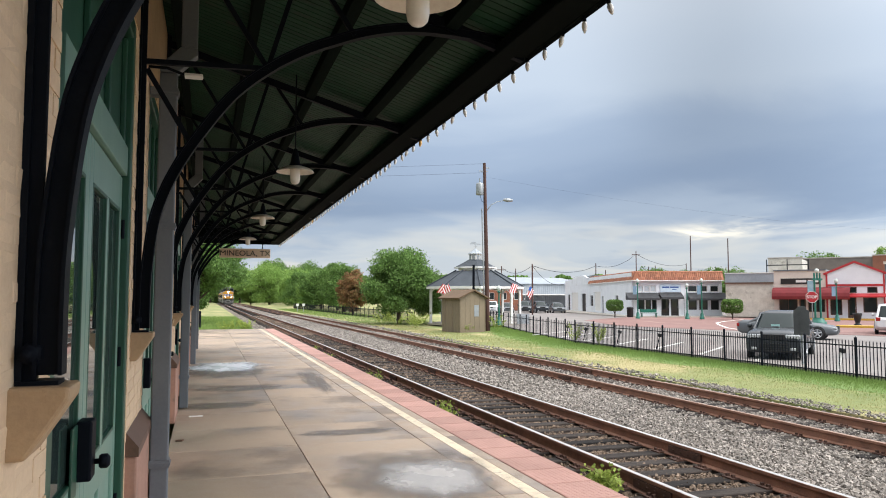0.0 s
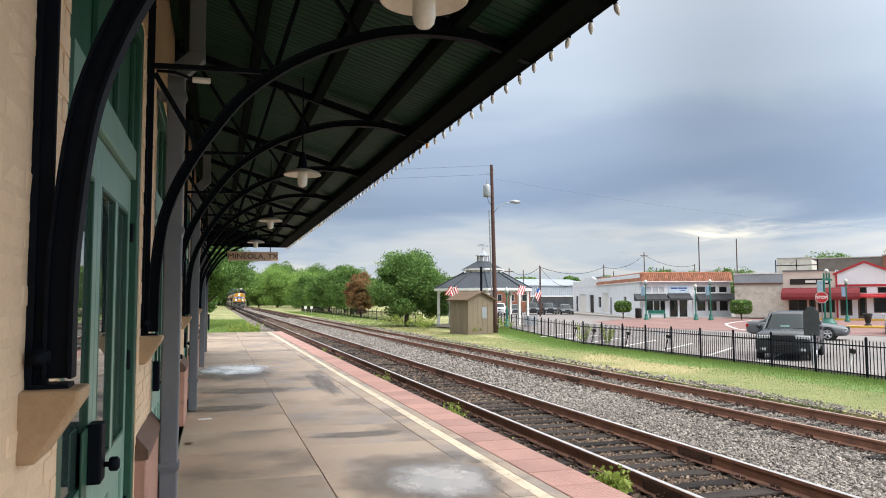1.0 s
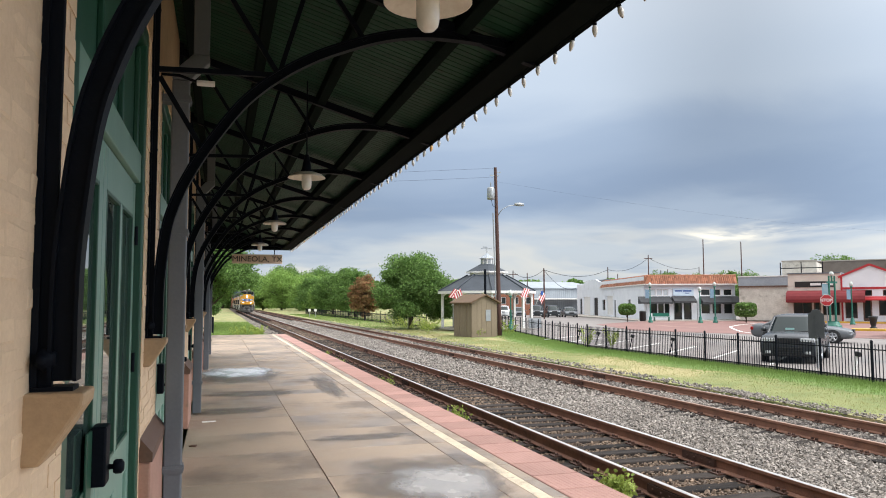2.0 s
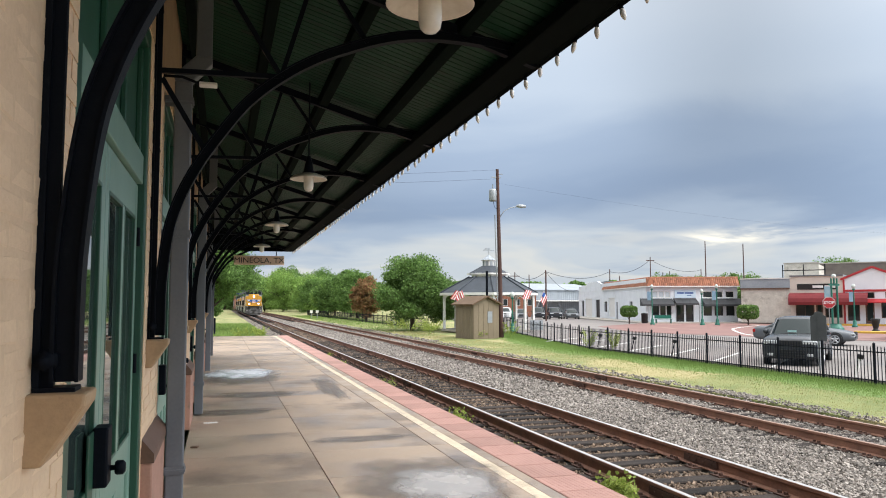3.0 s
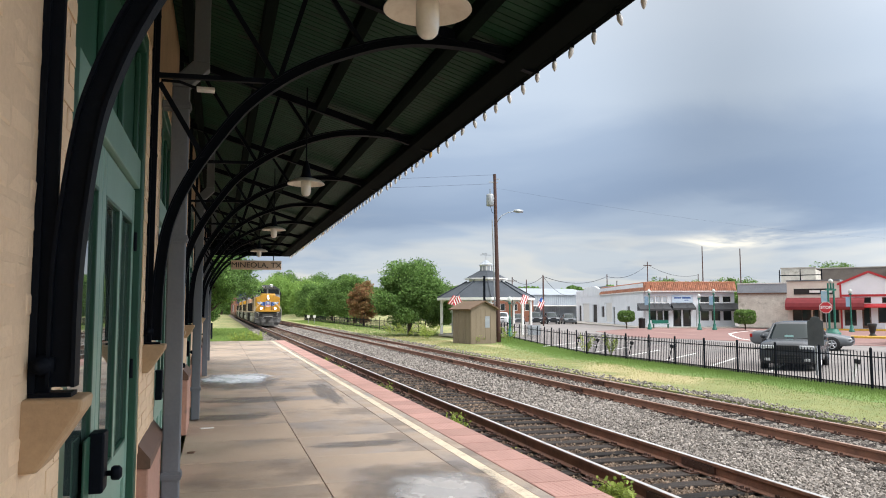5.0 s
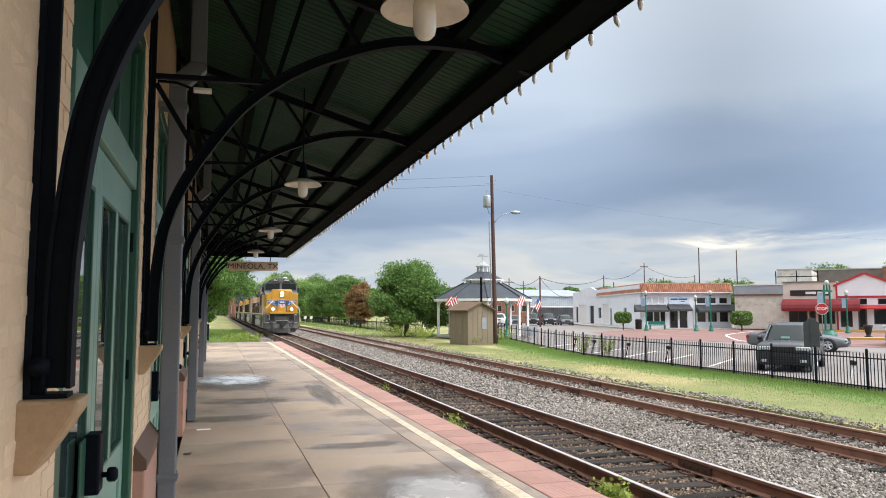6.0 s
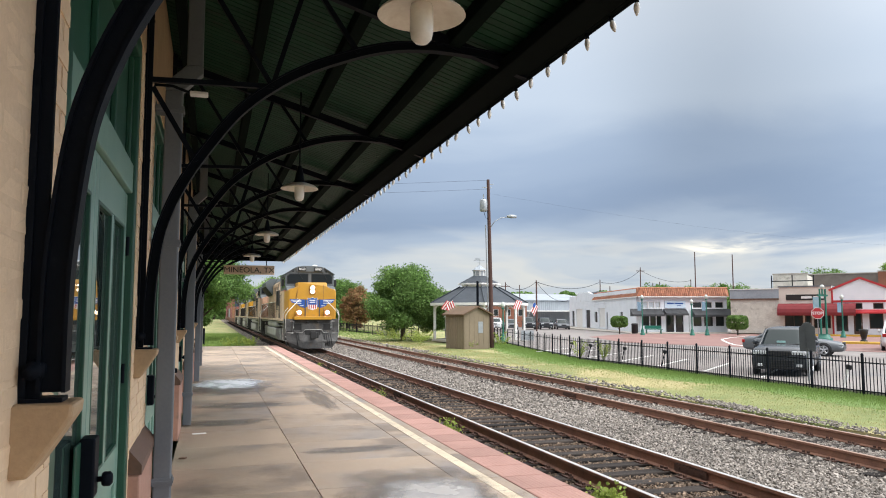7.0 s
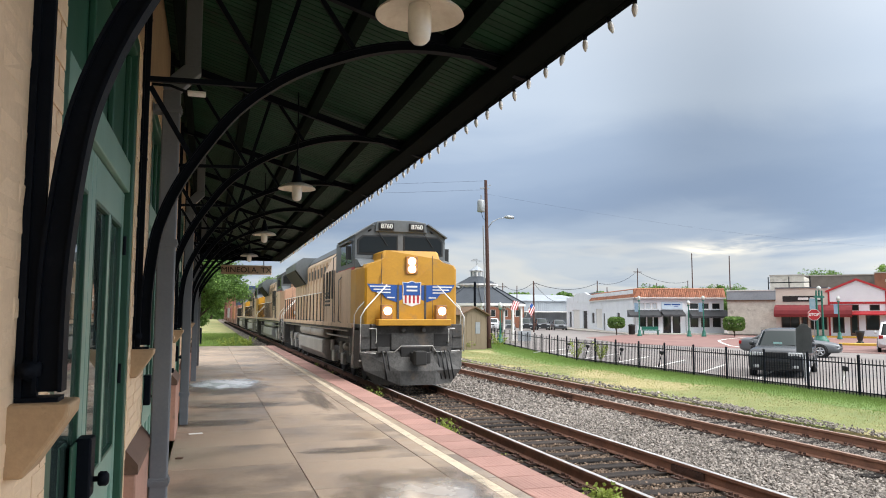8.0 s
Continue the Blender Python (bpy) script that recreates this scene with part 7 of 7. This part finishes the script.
for x, y in ((18.3, 17.9), (18.3, 27.4), (18.3, 30.6), (18.9, 37.0), (18.4, 34.0)):
    b = thing("lamp_stub", "low black ground lamp on a leaning stalk", "ground lamp", m=pose(x, y, -0.37, 0, 14, -45), group="low ground lamps")
    part("stalk", Geo().tube((0, 0, 0), (0, 0, 0.62), 0.045 if y < 20 else 0.022, n=8), M["whitetrim"] if y < 20 else M["iron"], b, "stalk")
    part("head", Geo().box(-0.085, 0.085, -0.07, 0.07, 0.56, 0.70), M["plastic"], b, "black lamp head", bevel=0.02)
for x, y in ((13.8, 120.0), (14.8, 120.4)):
    b = thing("relay_box", "small white track-side equipment box on a post", "equipment box", m=pose(x, y, -0.46), group="track-side boxes")
    part("box", Geo().box(-0.2, 0.2, -0.15, 0.15, 0.9, 1.3), M["whitetrim"], b, bevel=0.02)
    part("post", Geo().tube((0, 0, 0), (0, 0, 0.95), 0.06, n=6), M["steel"], b)
pp = thing("fence_post", "short dark post in the grass", "post", m=pose(-0.42, 51.0, -0.22))
part("shaft", Geo().tube((0, 0, 0), (0, 0, 1.15), 0.06, n=8), M["iron"], pp)


# ---- cars ----
def loop(w, z0, z1, crown):
    """Half-round body section: sill, flank, shoulder, crown; mirrored."""
    half = [(0.80 * w, z0), (0.95 * w, z0 + 0.05), (w, z0 + 0.16), (w, z0 + 0.55 * (z1 - z0)), (0.985 * w, z1 - 0.14), (0.94 * w, z1 - 0.05), (0.86 * w, z1), (0.5 * w, z1 + crown * 0.8), (0.0, z1 + crown)]
    return half + [(-x, z) for x, z in reversed(half[:-1])]


def loft(stations):
    """Skin through closed sections (y, points)."""
    g = Geo()
    n = len(stations[0][1])
    vs = [(x, y, z) for y, pts_ in stations for x, z in pts_]
    fs = [(a * n + i, a * n + (i + 1) % n, (a + 1) * n + (i + 1) % n, (a + 1) * n + i) for a in range(len(stations) - 1) for i in range(n)]
    g.add(vs, fs, True)
    g.add(vs[:n], [tuple(range(n))[::-1]])
    return g.add(vs[-n:], [tuple(range(n))])


def car(x, y, z, heading, L, W, H, paint, label, suv=True, category="car"):
    """Local y runs from the front (0) to the back (L)."""
    c = thing("parked_car", label, category, m=pose(x, y, z, 0, 0, heading))
    w = W / 2
    hz = 1.04 if suv else 0.86
    bz = 0.24 if suv else 0.24
    if suv:
        st = [(0.0, 0.88, 0.30, 0.78, 0.0), (0.05, 0.94, 0.25, 0.89, 0.01), (0.16, 0.98, 0.23, 0.96, 0.03), (0.5, 1.0, 0.22, 1.00, 0.05), (1.1, 1.0, 0.22, hz, 0.05), (L * 0.30, 1.0, 0.22, hz + 0.02, 0.03),
              (L * 0.6, 1.0, 0.22, hz + 0.03, 0.0), (L * 0.93, 1.0, 0.25, hz + 0.03, 0.0), (L - 0.06, 0.96, 0.40, hz - 0.02, 0.0), (L, 0.90, 0.48, hz - 0.12, 0.0)]
    else:
        st = [(0.0, 0.74, 0.34, 0.56, 0.0), (0.08, 0.86, 0.26, 0.64, 0.02), (0.3, 0.95, 0.24, 0.70, 0.05), (0.9, 1.0, 0.22, 0.80, 0.05), (L * 0.28, 1.0, 0.22, hz, 0.03), (L * 0.55, 1.0, 0.22, hz + 0.03, 0.0),
              (L * 0.80, 1.0, 0.23, hz + 0.07, 0.02), (L - 0.25, 0.97, 0.26, hz + 0.09, 0.02), (L - 0.05, 0.90, 0.34, hz + 0.02, 0.0), (L, 0.84, 0.42, hz - 0.12, 0.0)]
    part("body", loft([(yy, loop(w * k, z0, z1, cr)) for yy, k, z0, z1, cr in st]), paint, c, "smooth painted car body")
    c0, c1, c2, c3 = (L * 0.28, L * 0.43, L * 0.88, L * 0.975) if suv else (L * 0.27, L * 0.43, L * 0.68, L * 0.90)
    wt_, wl_ = (w - 0.27, w - 0.08) if suv else (w - 0.32, w - 0.08)
    lo_, hi_ = hz - 0.02, H

    def ring(f, zz, inset=0.0):
        """Rounded oblong of the cabin at a share f of its height."""
        ya, yb = c0 + (c1 - c0) * f + inset, c3 + (c2 - c3) * f - inset
        ww = wl_ + (wt_ - wl_) * f - inset
        out = []
        for q in range(28):
            a = 2 * math.pi * (q + 0.5) / 28
            ca, sa = math.cos(a), math.sin(a)
            out.append(((abs(ca) ** 0.32) * math.copysign(ww, ca), (ya + yb) / 2 + (abs(sa) ** 0.32) * math.copysign((yb - ya) / 2, sa), zz))
        return out

    rings = [ring(0, lo_), ring(0.5, lo_ + (hi_ - lo_) * 0.48), ring(0.93, hi_ - 0.10)]
    g = Geo()
    g.add([p for rg_ in rings for p in rg_], [(a * 28 + i, a * 28 + (i + 1) % 28, (a + 1) * 28 + (i + 1) % 28, (a + 1) * 28 + i) for a in range(2) for i in range(28)], True)
    part("car_window", g, M["carglass"], c, "dark tinted glass all round the cabin")
    rings = [ring(0.90, hi_ - 0.13, -0.012), ring(0.96, hi_ - 0.085, 0.0), ring(1.0, hi_ - 0.04, 0.06), ring(1.0, hi_ - 0.008, 0.20), ring(1.0, hi_, 0.42)]
    g = Geo()
    g.add([p for rg_ in rings for p in rg_], [(a * 28 + i, a * 28 + (i + 1) % 28, (a + 1) * 28 + (i + 1) % 28, (a + 1) * 28 + i) for a in range(4) for i in range(28)] + [tuple(range(4 * 28, 5 * 28))], True)
    part("roof", g, paint, c, "rounded car roof")
    for s in (-1, 1):
        for fa, fb, rad in ((0.0, 0.0, 0.05), (0.38, 0.34, 0.04), (0.68, 0.70, 0.045), (1.0, 1.0, 0.075)):
            ya, yb = c0 + 0.10 + (c3 - c0 - 0.20) * fa, c1 + 0.06 + (c2 - c1 - 0.12) * fb
            part("pillar", Geo().tube((s * (wl_ - 0.03), ya, lo_), (s * (wt_ - 0.01), yb, hi_ - 0.09), rad, rad * 0.9, 8), paint, c, "roof pillar")
        part("mirror", Geo().lathe((s * (w + 0.09), c0 + 0.42, hz + 0.10), [(0.0, -0.07), (0.075, -0.06), (0.10, 0.0), (0.085, 0.05), (0.0, 0.06)], 10, "y"), paint, c, "rounded wing mirror")
        part("headlight", Geo().box(min(s * (w - 0.56), s * (w - 0.10)), max(s * (w - 0.56), s * (w - 0.10)), 0.0 if suv else 0.03, 0.20, hz - (0.30 if suv else 0.29), hz - (0.15 if suv else 0.20)), M["lens"], c, "clear headlight", bevel=0.03)
        part("tail_light", Geo().box(min(s * (w - 0.30), s * (w - 0.06)), max(s * (w - 0.30), s * (w - 0.06)), L - 0.14, L + 0.008, hz - 0.22, hz + (0.0 if suv else -0.04)), M["redlens"], c, "red tail light", bevel=0.03)
        if suv:
            part("fog_light", Geo().box(min(s * (w - 0.42), s * (w - 0.22)), max(s * (w - 0.42), s * (w - 0.22)), -0.025, 0.06, bz + 0.10, bz + 0.20), M["lens"], c, "fog light", bevel=0.02)
        rw = 0.37 if suv else 0.33
        for yy in (L * 0.19, L * 0.80):
            part("wheel_arch", Geo().lathe((s * (w - 0.10), yy, rw), [(0.0, 0.0), (rw * 1.16, 0.0), (rw * 1.16, 0.106 * s), (rw * 1.06, 0.108 * s), (rw * 1.06, 0.02 * s), (0.0, 0.02 * s)], 22, "x"), M["plastic"], c, "dark wheel arch")
            t = part("wheel", Geo().lathe((s * (w - 0.005), yy, rw), [(0.0, -0.18 * s), (rw * 0.95, -0.18 * s), (rw, -0.12 * s), (rw, 0.0), (rw * 0.93, 0.025 * s), (rw * 0.72, 0.025 * s), (rw * 0.66, 0.0), (0.0, -0.03 * s)], 24, "x"), M["rubber"], c, "black tyre")
            g = Geo().lathe((s * (w + 0.004), yy, rw), [(rw * 0.70, 0.0), (rw * 0.66, 0.02 * s), (rw * 0.58, 0.0), (rw * 0.56, -0.03 * s)], 24, "x")
            for q in range(5):
                a = 2 * math.pi * q / 5 + 0.3
                g.tube((s * (w + 0.012), yy, rw), (s * (w + 0.012), yy + rw * 0.62 * math.cos(a), rw + rw * 0.62 * math.sin(a)), 0.05, 0.04, 6)
            part("rim", g, M["chrome"], t, "alloy wheel spokes")
    part("windscreen_wiper", Geo().tube((-0.5, c0 - 0.02, hz + 0.045), (0.05, c0 - 0.01, hz + 0.06), 0.012, n=5).tube((0.1, c0 - 0.02, hz + 0.045), (0.6, c0 - 0.01, hz + 0.06), 0.012, n=5), M["plastic"], c, "black wipers")
    part("grille", Geo().box(-w + 0.58, w - 0.58, -0.012, 0.10, hz - 0.32, hz - 0.14), M["plastic"], c, "black grille", bevel=0.02)
    if suv:
        g = Geo()
        for q in range(3):
            g.box(-w + 0.50, w - 0.50, -0.04, 0.02, bz + 0.12 + 0.09 * q, bz + 0.15 + 0.09 * q)
        part("bumper", g.box(-w + 0.12, w - 0.12, -0.03, 0.10, bz + 0.03, bz + 0.09), M["plastic"], c, "black lower bumper bars", bevel=0.01)
    part("number_plate", Geo().box(-0.16, 0.16, L, L + 0.012, bz + 0.34, bz + 0.46), M["whitetrim"], c, "plain pale plate")
    part("side_trim", Geo().box(-w - 0.008, -w + 0.02, L * 0.3, L * 0.7, bz + 0.3, bz + 0.35).box(w - 0.02, w + 0.008, L * 0.3, L * 0.7, bz + 0.3, bz + 0.35), M["plastic"], c, "side moulding")
    if label.startswith("charcoal"):
        part("visor_paper", Geo().box(-0.24, 0.06, c0 + 0.075, c0 + 0.085, hz + 0.10, hz + 0.17), mat("teal_paper", (0.42, 0.70, 0.66), rough=0.6), c, "pale green paper behind the windscreen")
    return c


car(19.24, 21.60, -0.36, 48.0 - 90 - 7, 4.75, 1.92, 1.71, M["suvpaint"], "charcoal sport utility vehicle parked nose to the fence")
car(31.85, 30.95, -0.36, 40, 4.95, 1.88, 1.45, M["silver"], "silver-grey saloon car parked on the street", suv=False)
car(42.4, 36.9, -0.36, 132, 4.9, 2.0, 1.85, M["whitecar"], "white sport utility vehicle by the kerb")
r = random.Random(3)
for i, (x, y) in enumerate(((38.6, 98.6), (41.0, 98.0), (43.4, 97.3), (45.8, 96.6), (48.2, 96.0), (24.6, 66.5))):
    pnt = (M["whitecar"], M["silver"], M["suvpaint"], M["suvpaint"], M["silver"], M["whitecar"])[i]
    car(x, y, -0.36, -20 + r.uniform(-8, 8), 4.7, 1.85, (1.7, 1.5, 1.75, 1.7, 1.5, 1.8)[i], pnt, ("white", "silver", "black", "dark", "silver-grey", "white")[i] + " car parked far across the street", suv=i in (0, 2, 3, 5))


# ---- trees ----
def leaf_tris(c, size, rr):
    n = len(c)
    q = np.array([[-1, -0.55, 0], [1.1, 0.0, 0.15], [-0.8, 0.65, -0.1]], float)[None] * (size * rr.uniform(0.6, 1.35, n))[:, None, None]
    v = np.einsum("nij,nkj->nki", turns(n, rr), q) + c[:, None, :]
    return v.reshape(-1, 3), np.arange(n * 3).reshape(n, 3)


def tree(x, y, z, h, w, lmat, seed, n=3500, size=0.30, low=0.22, name="tree", label="leafy green tree with an uneven crown"):
    t = thing(name, label, "tree", m=pose(x, y, z))
    n, size = int(n * 5.2), size * 0.50
    rr = np.random.default_rng(seed)
    tr = max(0.12, h * 0.028)
    g = Geo()
    top = h * 0.45
    g.tube((0, 0, -0.2), (0.02 * h * rr.normal(), 0.02 * h * rr.normal(), top), tr, tr * 0.6, 9)
    # uneven lobes set over an egg-shaped body, some thrust out past it
    k = 38
    lob = []
    zc, hz_ = h * (0.5 + 0.5 * low), h * (1 - low) * 0.5
    for i in range(k):
        cz = 1 - 2 * (i + 0.5) / k
        a = 2.39996 * i + rr.uniform(-0.6, 0.6)
        q = math.sqrt(max(0.0, 1 - cz * cz)) * (1.0 - 0.16 * cz)
        f_ = rr.uniform(0.42, 0.92)
        c = np.array([math.cos(a) * q * f_ * w * 0.5, math.sin(a) * q * f_ * w * 0.5, zc + cz * f_ * hz_])
        rx = w * rr.uniform(0.08, 0.17) * (1.15 - 0.35 * f_)
        lob.append((c, rx, min(rx * rr.uniform(0.6, 0.95), hz_ * 0.5)))
    for c, rx, rz in lob:
        s = Vector((0, 0, min(top, c[2] * rr.uniform(0.45, 0.8))))
        m_ = s.lerp(Vector(c), 0.5) + Vector((0, 0, 0.04 * h))
        g.tube(s, m_, tr * 0.42, tr * 0.28, 6, False)
        g.tube(m_, Vector(c), tr * 0.28, tr * 0.10, 6, False)
    part("trunk", g, M["bark"], t, "rough brown trunk and limbs")
    # sprays of leaves on each lobe
    cs = []
    per = 16
    for c, rx, rz in lob:
        m_ = max(4, n // (k * per))
        d = rr.normal(size=(m_, 3))
        d /= np.linalg.norm(d, axis=1)[:, None]
        spray = c + d * (rr.uniform(0.3, 1, (m_, 1)) ** 0.5) * np.array([rx, rx, rz]) * 1.30
        cs.append((spray[:, None, :] + rr.normal(size=(m_, per, 3)) * np.array([1, 1, 0.55]) * (0.22 * rx + 0.02 * w * 0.5)).reshape(-1, 3))
    v, f = leaf_tris(np.concatenate(cs), size, rr)
    part("crown", raw_mesh("crown", v, f, lmat), None, t, "crown of many small leaves")
    return t


# beside the siding, from the pavilion outwards
tree(15.9, 62.5, -0.5, 6.9, 6.9, M["leaf"], 11, 9500, 0.19, 0.12)
tree(19.4, 64.5, -0.5, 4.9, 4.6, M["leaf"], 12, 4500, 0.19, 0.12)
tree(18.4, 97.0, -0.5, 5.9, 4.6, M["leafred"], 14, 4200, 0.20, 0.08, label="small tree with russet and olive leaves")
tree(21.0, 118.0, -0.5, 7.6, 6.6, M["leaf"], 15, 4200, 0.25, 0.03)
tree(22.6, 134.0, -0.5, 8.9, 8.2, M["leaf"], 16, 4600, 0.27, 0.03)
tree(21.4, 146.0, -0.5, 8.4, 8.4, M["leaf"], 17, 4600, 0.28, 0.02)
tree(22.0, 160.0, -0.5, 7.2, 7.5, M["leaf2"], 18, 4000, 0.30, 0.02)
tree(22.8, 182.0, -0.5, 9.0, 11.0, M["leaf"], 19, 4500, 0.34, 0.02)
tree(23.6, 205.0, -0.5, 10.4, 13.0, M["leaf2"], 20, 5000, 0.36, 0.02)
tree(18.8, 240.0, -0.5, 13.6, 18.5, M["leaf2"], 21, 7500, 0.36, 0.0, label="broad bright green tree down to the ground")
tree(13.2, 243.0, -0.5, 10.0, 9.0, M["leaf2"], 22, 4500, 0.36, 0.0)
tree(27.0, 226.0, -0.5, 11.0, 12.0, M["leaf"], 23, 4500, 0.38, 0.01)
tree(34.0, 268.0, -0.5, 16.4, 16.0, M["leaf"], 24, 4500, 0.44, 0.02)
tree(24.0, 290.0, -0.5, 17.4, 17.0, M["leaf"], 25, 4500, 0.46, 0.02)
tree(44.0, 262.0, -0.5, 14.6, 14.0, M["leaf"], 26, 4000, 0.44, 0.02)
# left of the main track beyond the platform
tree(-0.7, 59.0, -0.3, 7.0, 7.0, M["leaf"], 31, 8000, 0.18, 0.36, label="dark leafy tree at the platform end")
tree(-2.4, 61.5, -0.3, 5.2, 4.4, M["leaf"], 39, 3500, 0.20, 0.12)
tree(-2.0, 68.0, -0.3, 6.0, 5.5, M["leaf"], 32, 4000, 0.22, 0.12)
tree(-3.4, 84.0, -0.3, 7.0, 7.0, M["leaf"], 33, 4000, 0.24, 0.1)
tree(-5.0, 110.0, -0.3, 8.0, 9.0, M["leaf"], 34, 4000, 0.3, 0.06)
tree(-6.0, 150.0, -0.3, 10.0, 11.0, M["leaf2"], 35, 4000, 0.36, 0.05)
tree(-4.0, 200.0, -0.3, 12.0, 13.0, M["leaf"], 36, 4000, 0.42, 0.04)
tree(1.0, 300.0, -0.5, 15.6, 15.0, M["leaf"], 37, 4000, 0.5, 0.03)
tree(12.5, 310.0, -0.5, 15.6, 15.0, M["leaf2"], 38, 4000, 0.5, 0.03)
# behind the roofs
for i, (x, y, h, w) in enumerate(((64, 150, 6.8, 9), (78, 118, 8.0, 10), (84, 120, 8.4, 9), (88, 113, 7.6, 9), (100, 100, 10.6, 12), (106, 92, 10.8, 10), (60, 165, 7.4, 12), (44, 170, 7.4, 12), (96, 118, 8.4, 10))):
    tree(x, y, -0.5, h, w, M["leaf2"] if i in (5, 6) else M["leaf"], 50 + i, 2500, 0.32, 0.05, label="tree top beyond the town roofs")
# a far belt of woods along the horizon
rr = np.random.default_rng(77)
cs = []
for i in range(150):
    a = math.radians(-8 + 78 * i / 150)
    d = rr.uniform(330, 420)
    c = np.array([math.sin(a) * d, math.cos(a) * d, 0])
    k = 300
    q = rr.normal(size=(k, 3))
    q /= np.linalg.norm(q, axis=1)[:, None]
    cs.append(c + q * np.array([9, 9, rr.uniform(5, 8)]) + np.array([0, 0, 4]))
v, f = leaf_quads(np.concatenate(cs), 1.0, rr)
tagged(new("far_woods", raw_mesh("far_woods", v, f, M["leaf"])), "distant belt of woods along the horizon", "woods", kind="stuff")


# ---- grass and weeds ----
def blades(n, xfun, y0, y1, hmin, hmax, material, name, label, seed, zfun, power=1.4):
    rr = np.random.default_rng(seed)
    y = y0 + (y1 - y0) * rr.uniform(0, 1, n) ** power
    x = xfun(y, rr)
    h = rr.uniform(hmin, hmax, n)
    a = rr.uniform(0, 2 * np.pi, n)
    w = h * 0.030 + 0.003 + 0.00025 * y
    lean = rr.normal(0, 0.35, (n, 2)) * h[:, None]
    b = np.stack([x, y, zfun(x)], 1)
    side = np.stack([np.cos(a) * w, np.sin(a) * w, np.zeros(n)], 1)
    v = np.stack([b - side, b + side, b + np.concatenate([lean, h[:, None]], 1)], 1).reshape(-1, 3)
    f = np.arange(n * 3).reshape(n, 3)
    return tagged(new(name, raw_mesh(name, v, f, material)), label, "grass", kind="stuff")


fence_x = lambda y: np.interp(y, [0, 33.2, 41.6, 51.5, 61], [17.5, 17.5, 19.1, 21.2, 23.6])
blades(34000, lambda y, q: fence_x(y) + np.clip(q.normal(-0.10, 0.20, len(y)), -0.6, 0.22), 10, 60, 0.03, 0.13, M["blade"], "long_grass", "longer grass along the foot of the fence", 2, lambda x: np.full_like(x, -0.47))
blades(30000, lambda y, q: q.uniform(-6, 2.8, len(y)), 45.4, 80, 0.04, 0.22, M["blade"], "rough_grass", "rough grass beyond the platform", 3, lambda x: np.full_like(x, -0.23))
blades(16000, lambda y, q: q.uniform(13.0, 20.5, len(y)), 60, 150, 0.04, 0.16, M["blade"], "verge_grass", "grass along the siding farther off", 4, lambda x: np.full_like(x, -0.47), 1.0)


blades(34000, lambda y, q: q.uniform(12.5, 15.9, len(y)), 8, 60, 0.012, 0.04, M["dryblade"], "dry_grass", "dry mown grass beside the siding", 5, lambda x: np.full_like(x, -0.465), 1.3)
blades(90000, lambda y, q: fence_x(y) - np.abs(q.normal(0, 1.1, len(y))) + 0.1, 8, 60, 0.025, 0.07, M["blade"], "mown_lawn_grass", "green mown grass near the fence", 6, lambda x: np.full_like(x, -0.465), 1.3)


def weed(x, y, z, h, w, seed, n=170, mname="weed"):
    t = thing("weed", "small bright green weed growing from the stones", "weed", m=pose(x, y, z), group="weeds by the platform edge")
    rr = np.random.default_rng(seed)
    g = Geo()
    tips = []
    for i in range(9):
        a = rr.uniform(0, 6.28)
        p = Vector((math.cos(a) * w * rr.uniform(0.2, 0.5), math.sin(a) * w * rr.uniform(0.2, 0.5), h * rr.uniform(0.6, 1.0)))
        g.path([(0, 0, 0), tuple(p * 0.5 + Vector((0, 0, 0.12 * h))), tuple(p)], 0.004, 4)
        tips.append(np.array(p))
    part("stem", g, M[mname], t, "thin green stems")
    cs = []
    for i in range(n):
        p = tips[i % 9] * rr.uniform(0.35, 1.05)
        cs.append(p + rr.normal(0, 0.045, 3))
    v, f = leaf_quads(np.array(cs), 0.021 + 0.012 * min(1.0, max(0.0, (y - 20) / 20)), rr)
    tagged(part("foliage", raw_mesh("foliage", v, f, M[mname]), None, t, "small bright leaves"), kind="stuff")


weed(4.16, 7.25, -0.45, 0.42, 0.38, 1, 700)
weed(4.02, 12.3, -0.50, 0.52, 0.36, 2, 520)
weed(4.0, 9.9, -0.50, 0.30, 0.4, 3, 120)
weed(4.02, 18.3, -0.50, 0.46, 0.35, 4, 200)
weed(4.0, 19.4, -0.50, 0.30, 0.6, 5)
weed(4.0, 26.5, -0.50, 0.35, 0.7, 6)
weed(4.1, 31.0, -0.50, 0.3, 0.8, 7)
weed(17.7, 31.2, -0.47, 1.15, 1.0, 8, 420)
weed(17.7, 33.6, -0.47, 1.0, 0.9, 9, 320)
weed(18.9, 47.0, -0.47, 1.1, 1.6, 10, 420)
weed(16.4, 46.2, -0.47, 0.5, 1.2, 12, 220)
weed(13.3, 11.4, -0.50, 0.5, 0.6, 13, 220)
for i, (x, y) in enumerate(((14.9, 53.5), (15.5, 55.2), (14.4, 57.5), (16.2, 56.8), (13.9, 60.2))):
    weed(x, y, -0.47, 1.2, 2.6, 20 + i, 420)
for i, (x, y) in enumerate(((2.2, 46.2), (1.6, 47.5), (2.4, 48.4), (1.0, 46.4))):
    weed(x, y, -0.25, 0.7, 1.2, 30 + i, 300)

motions()
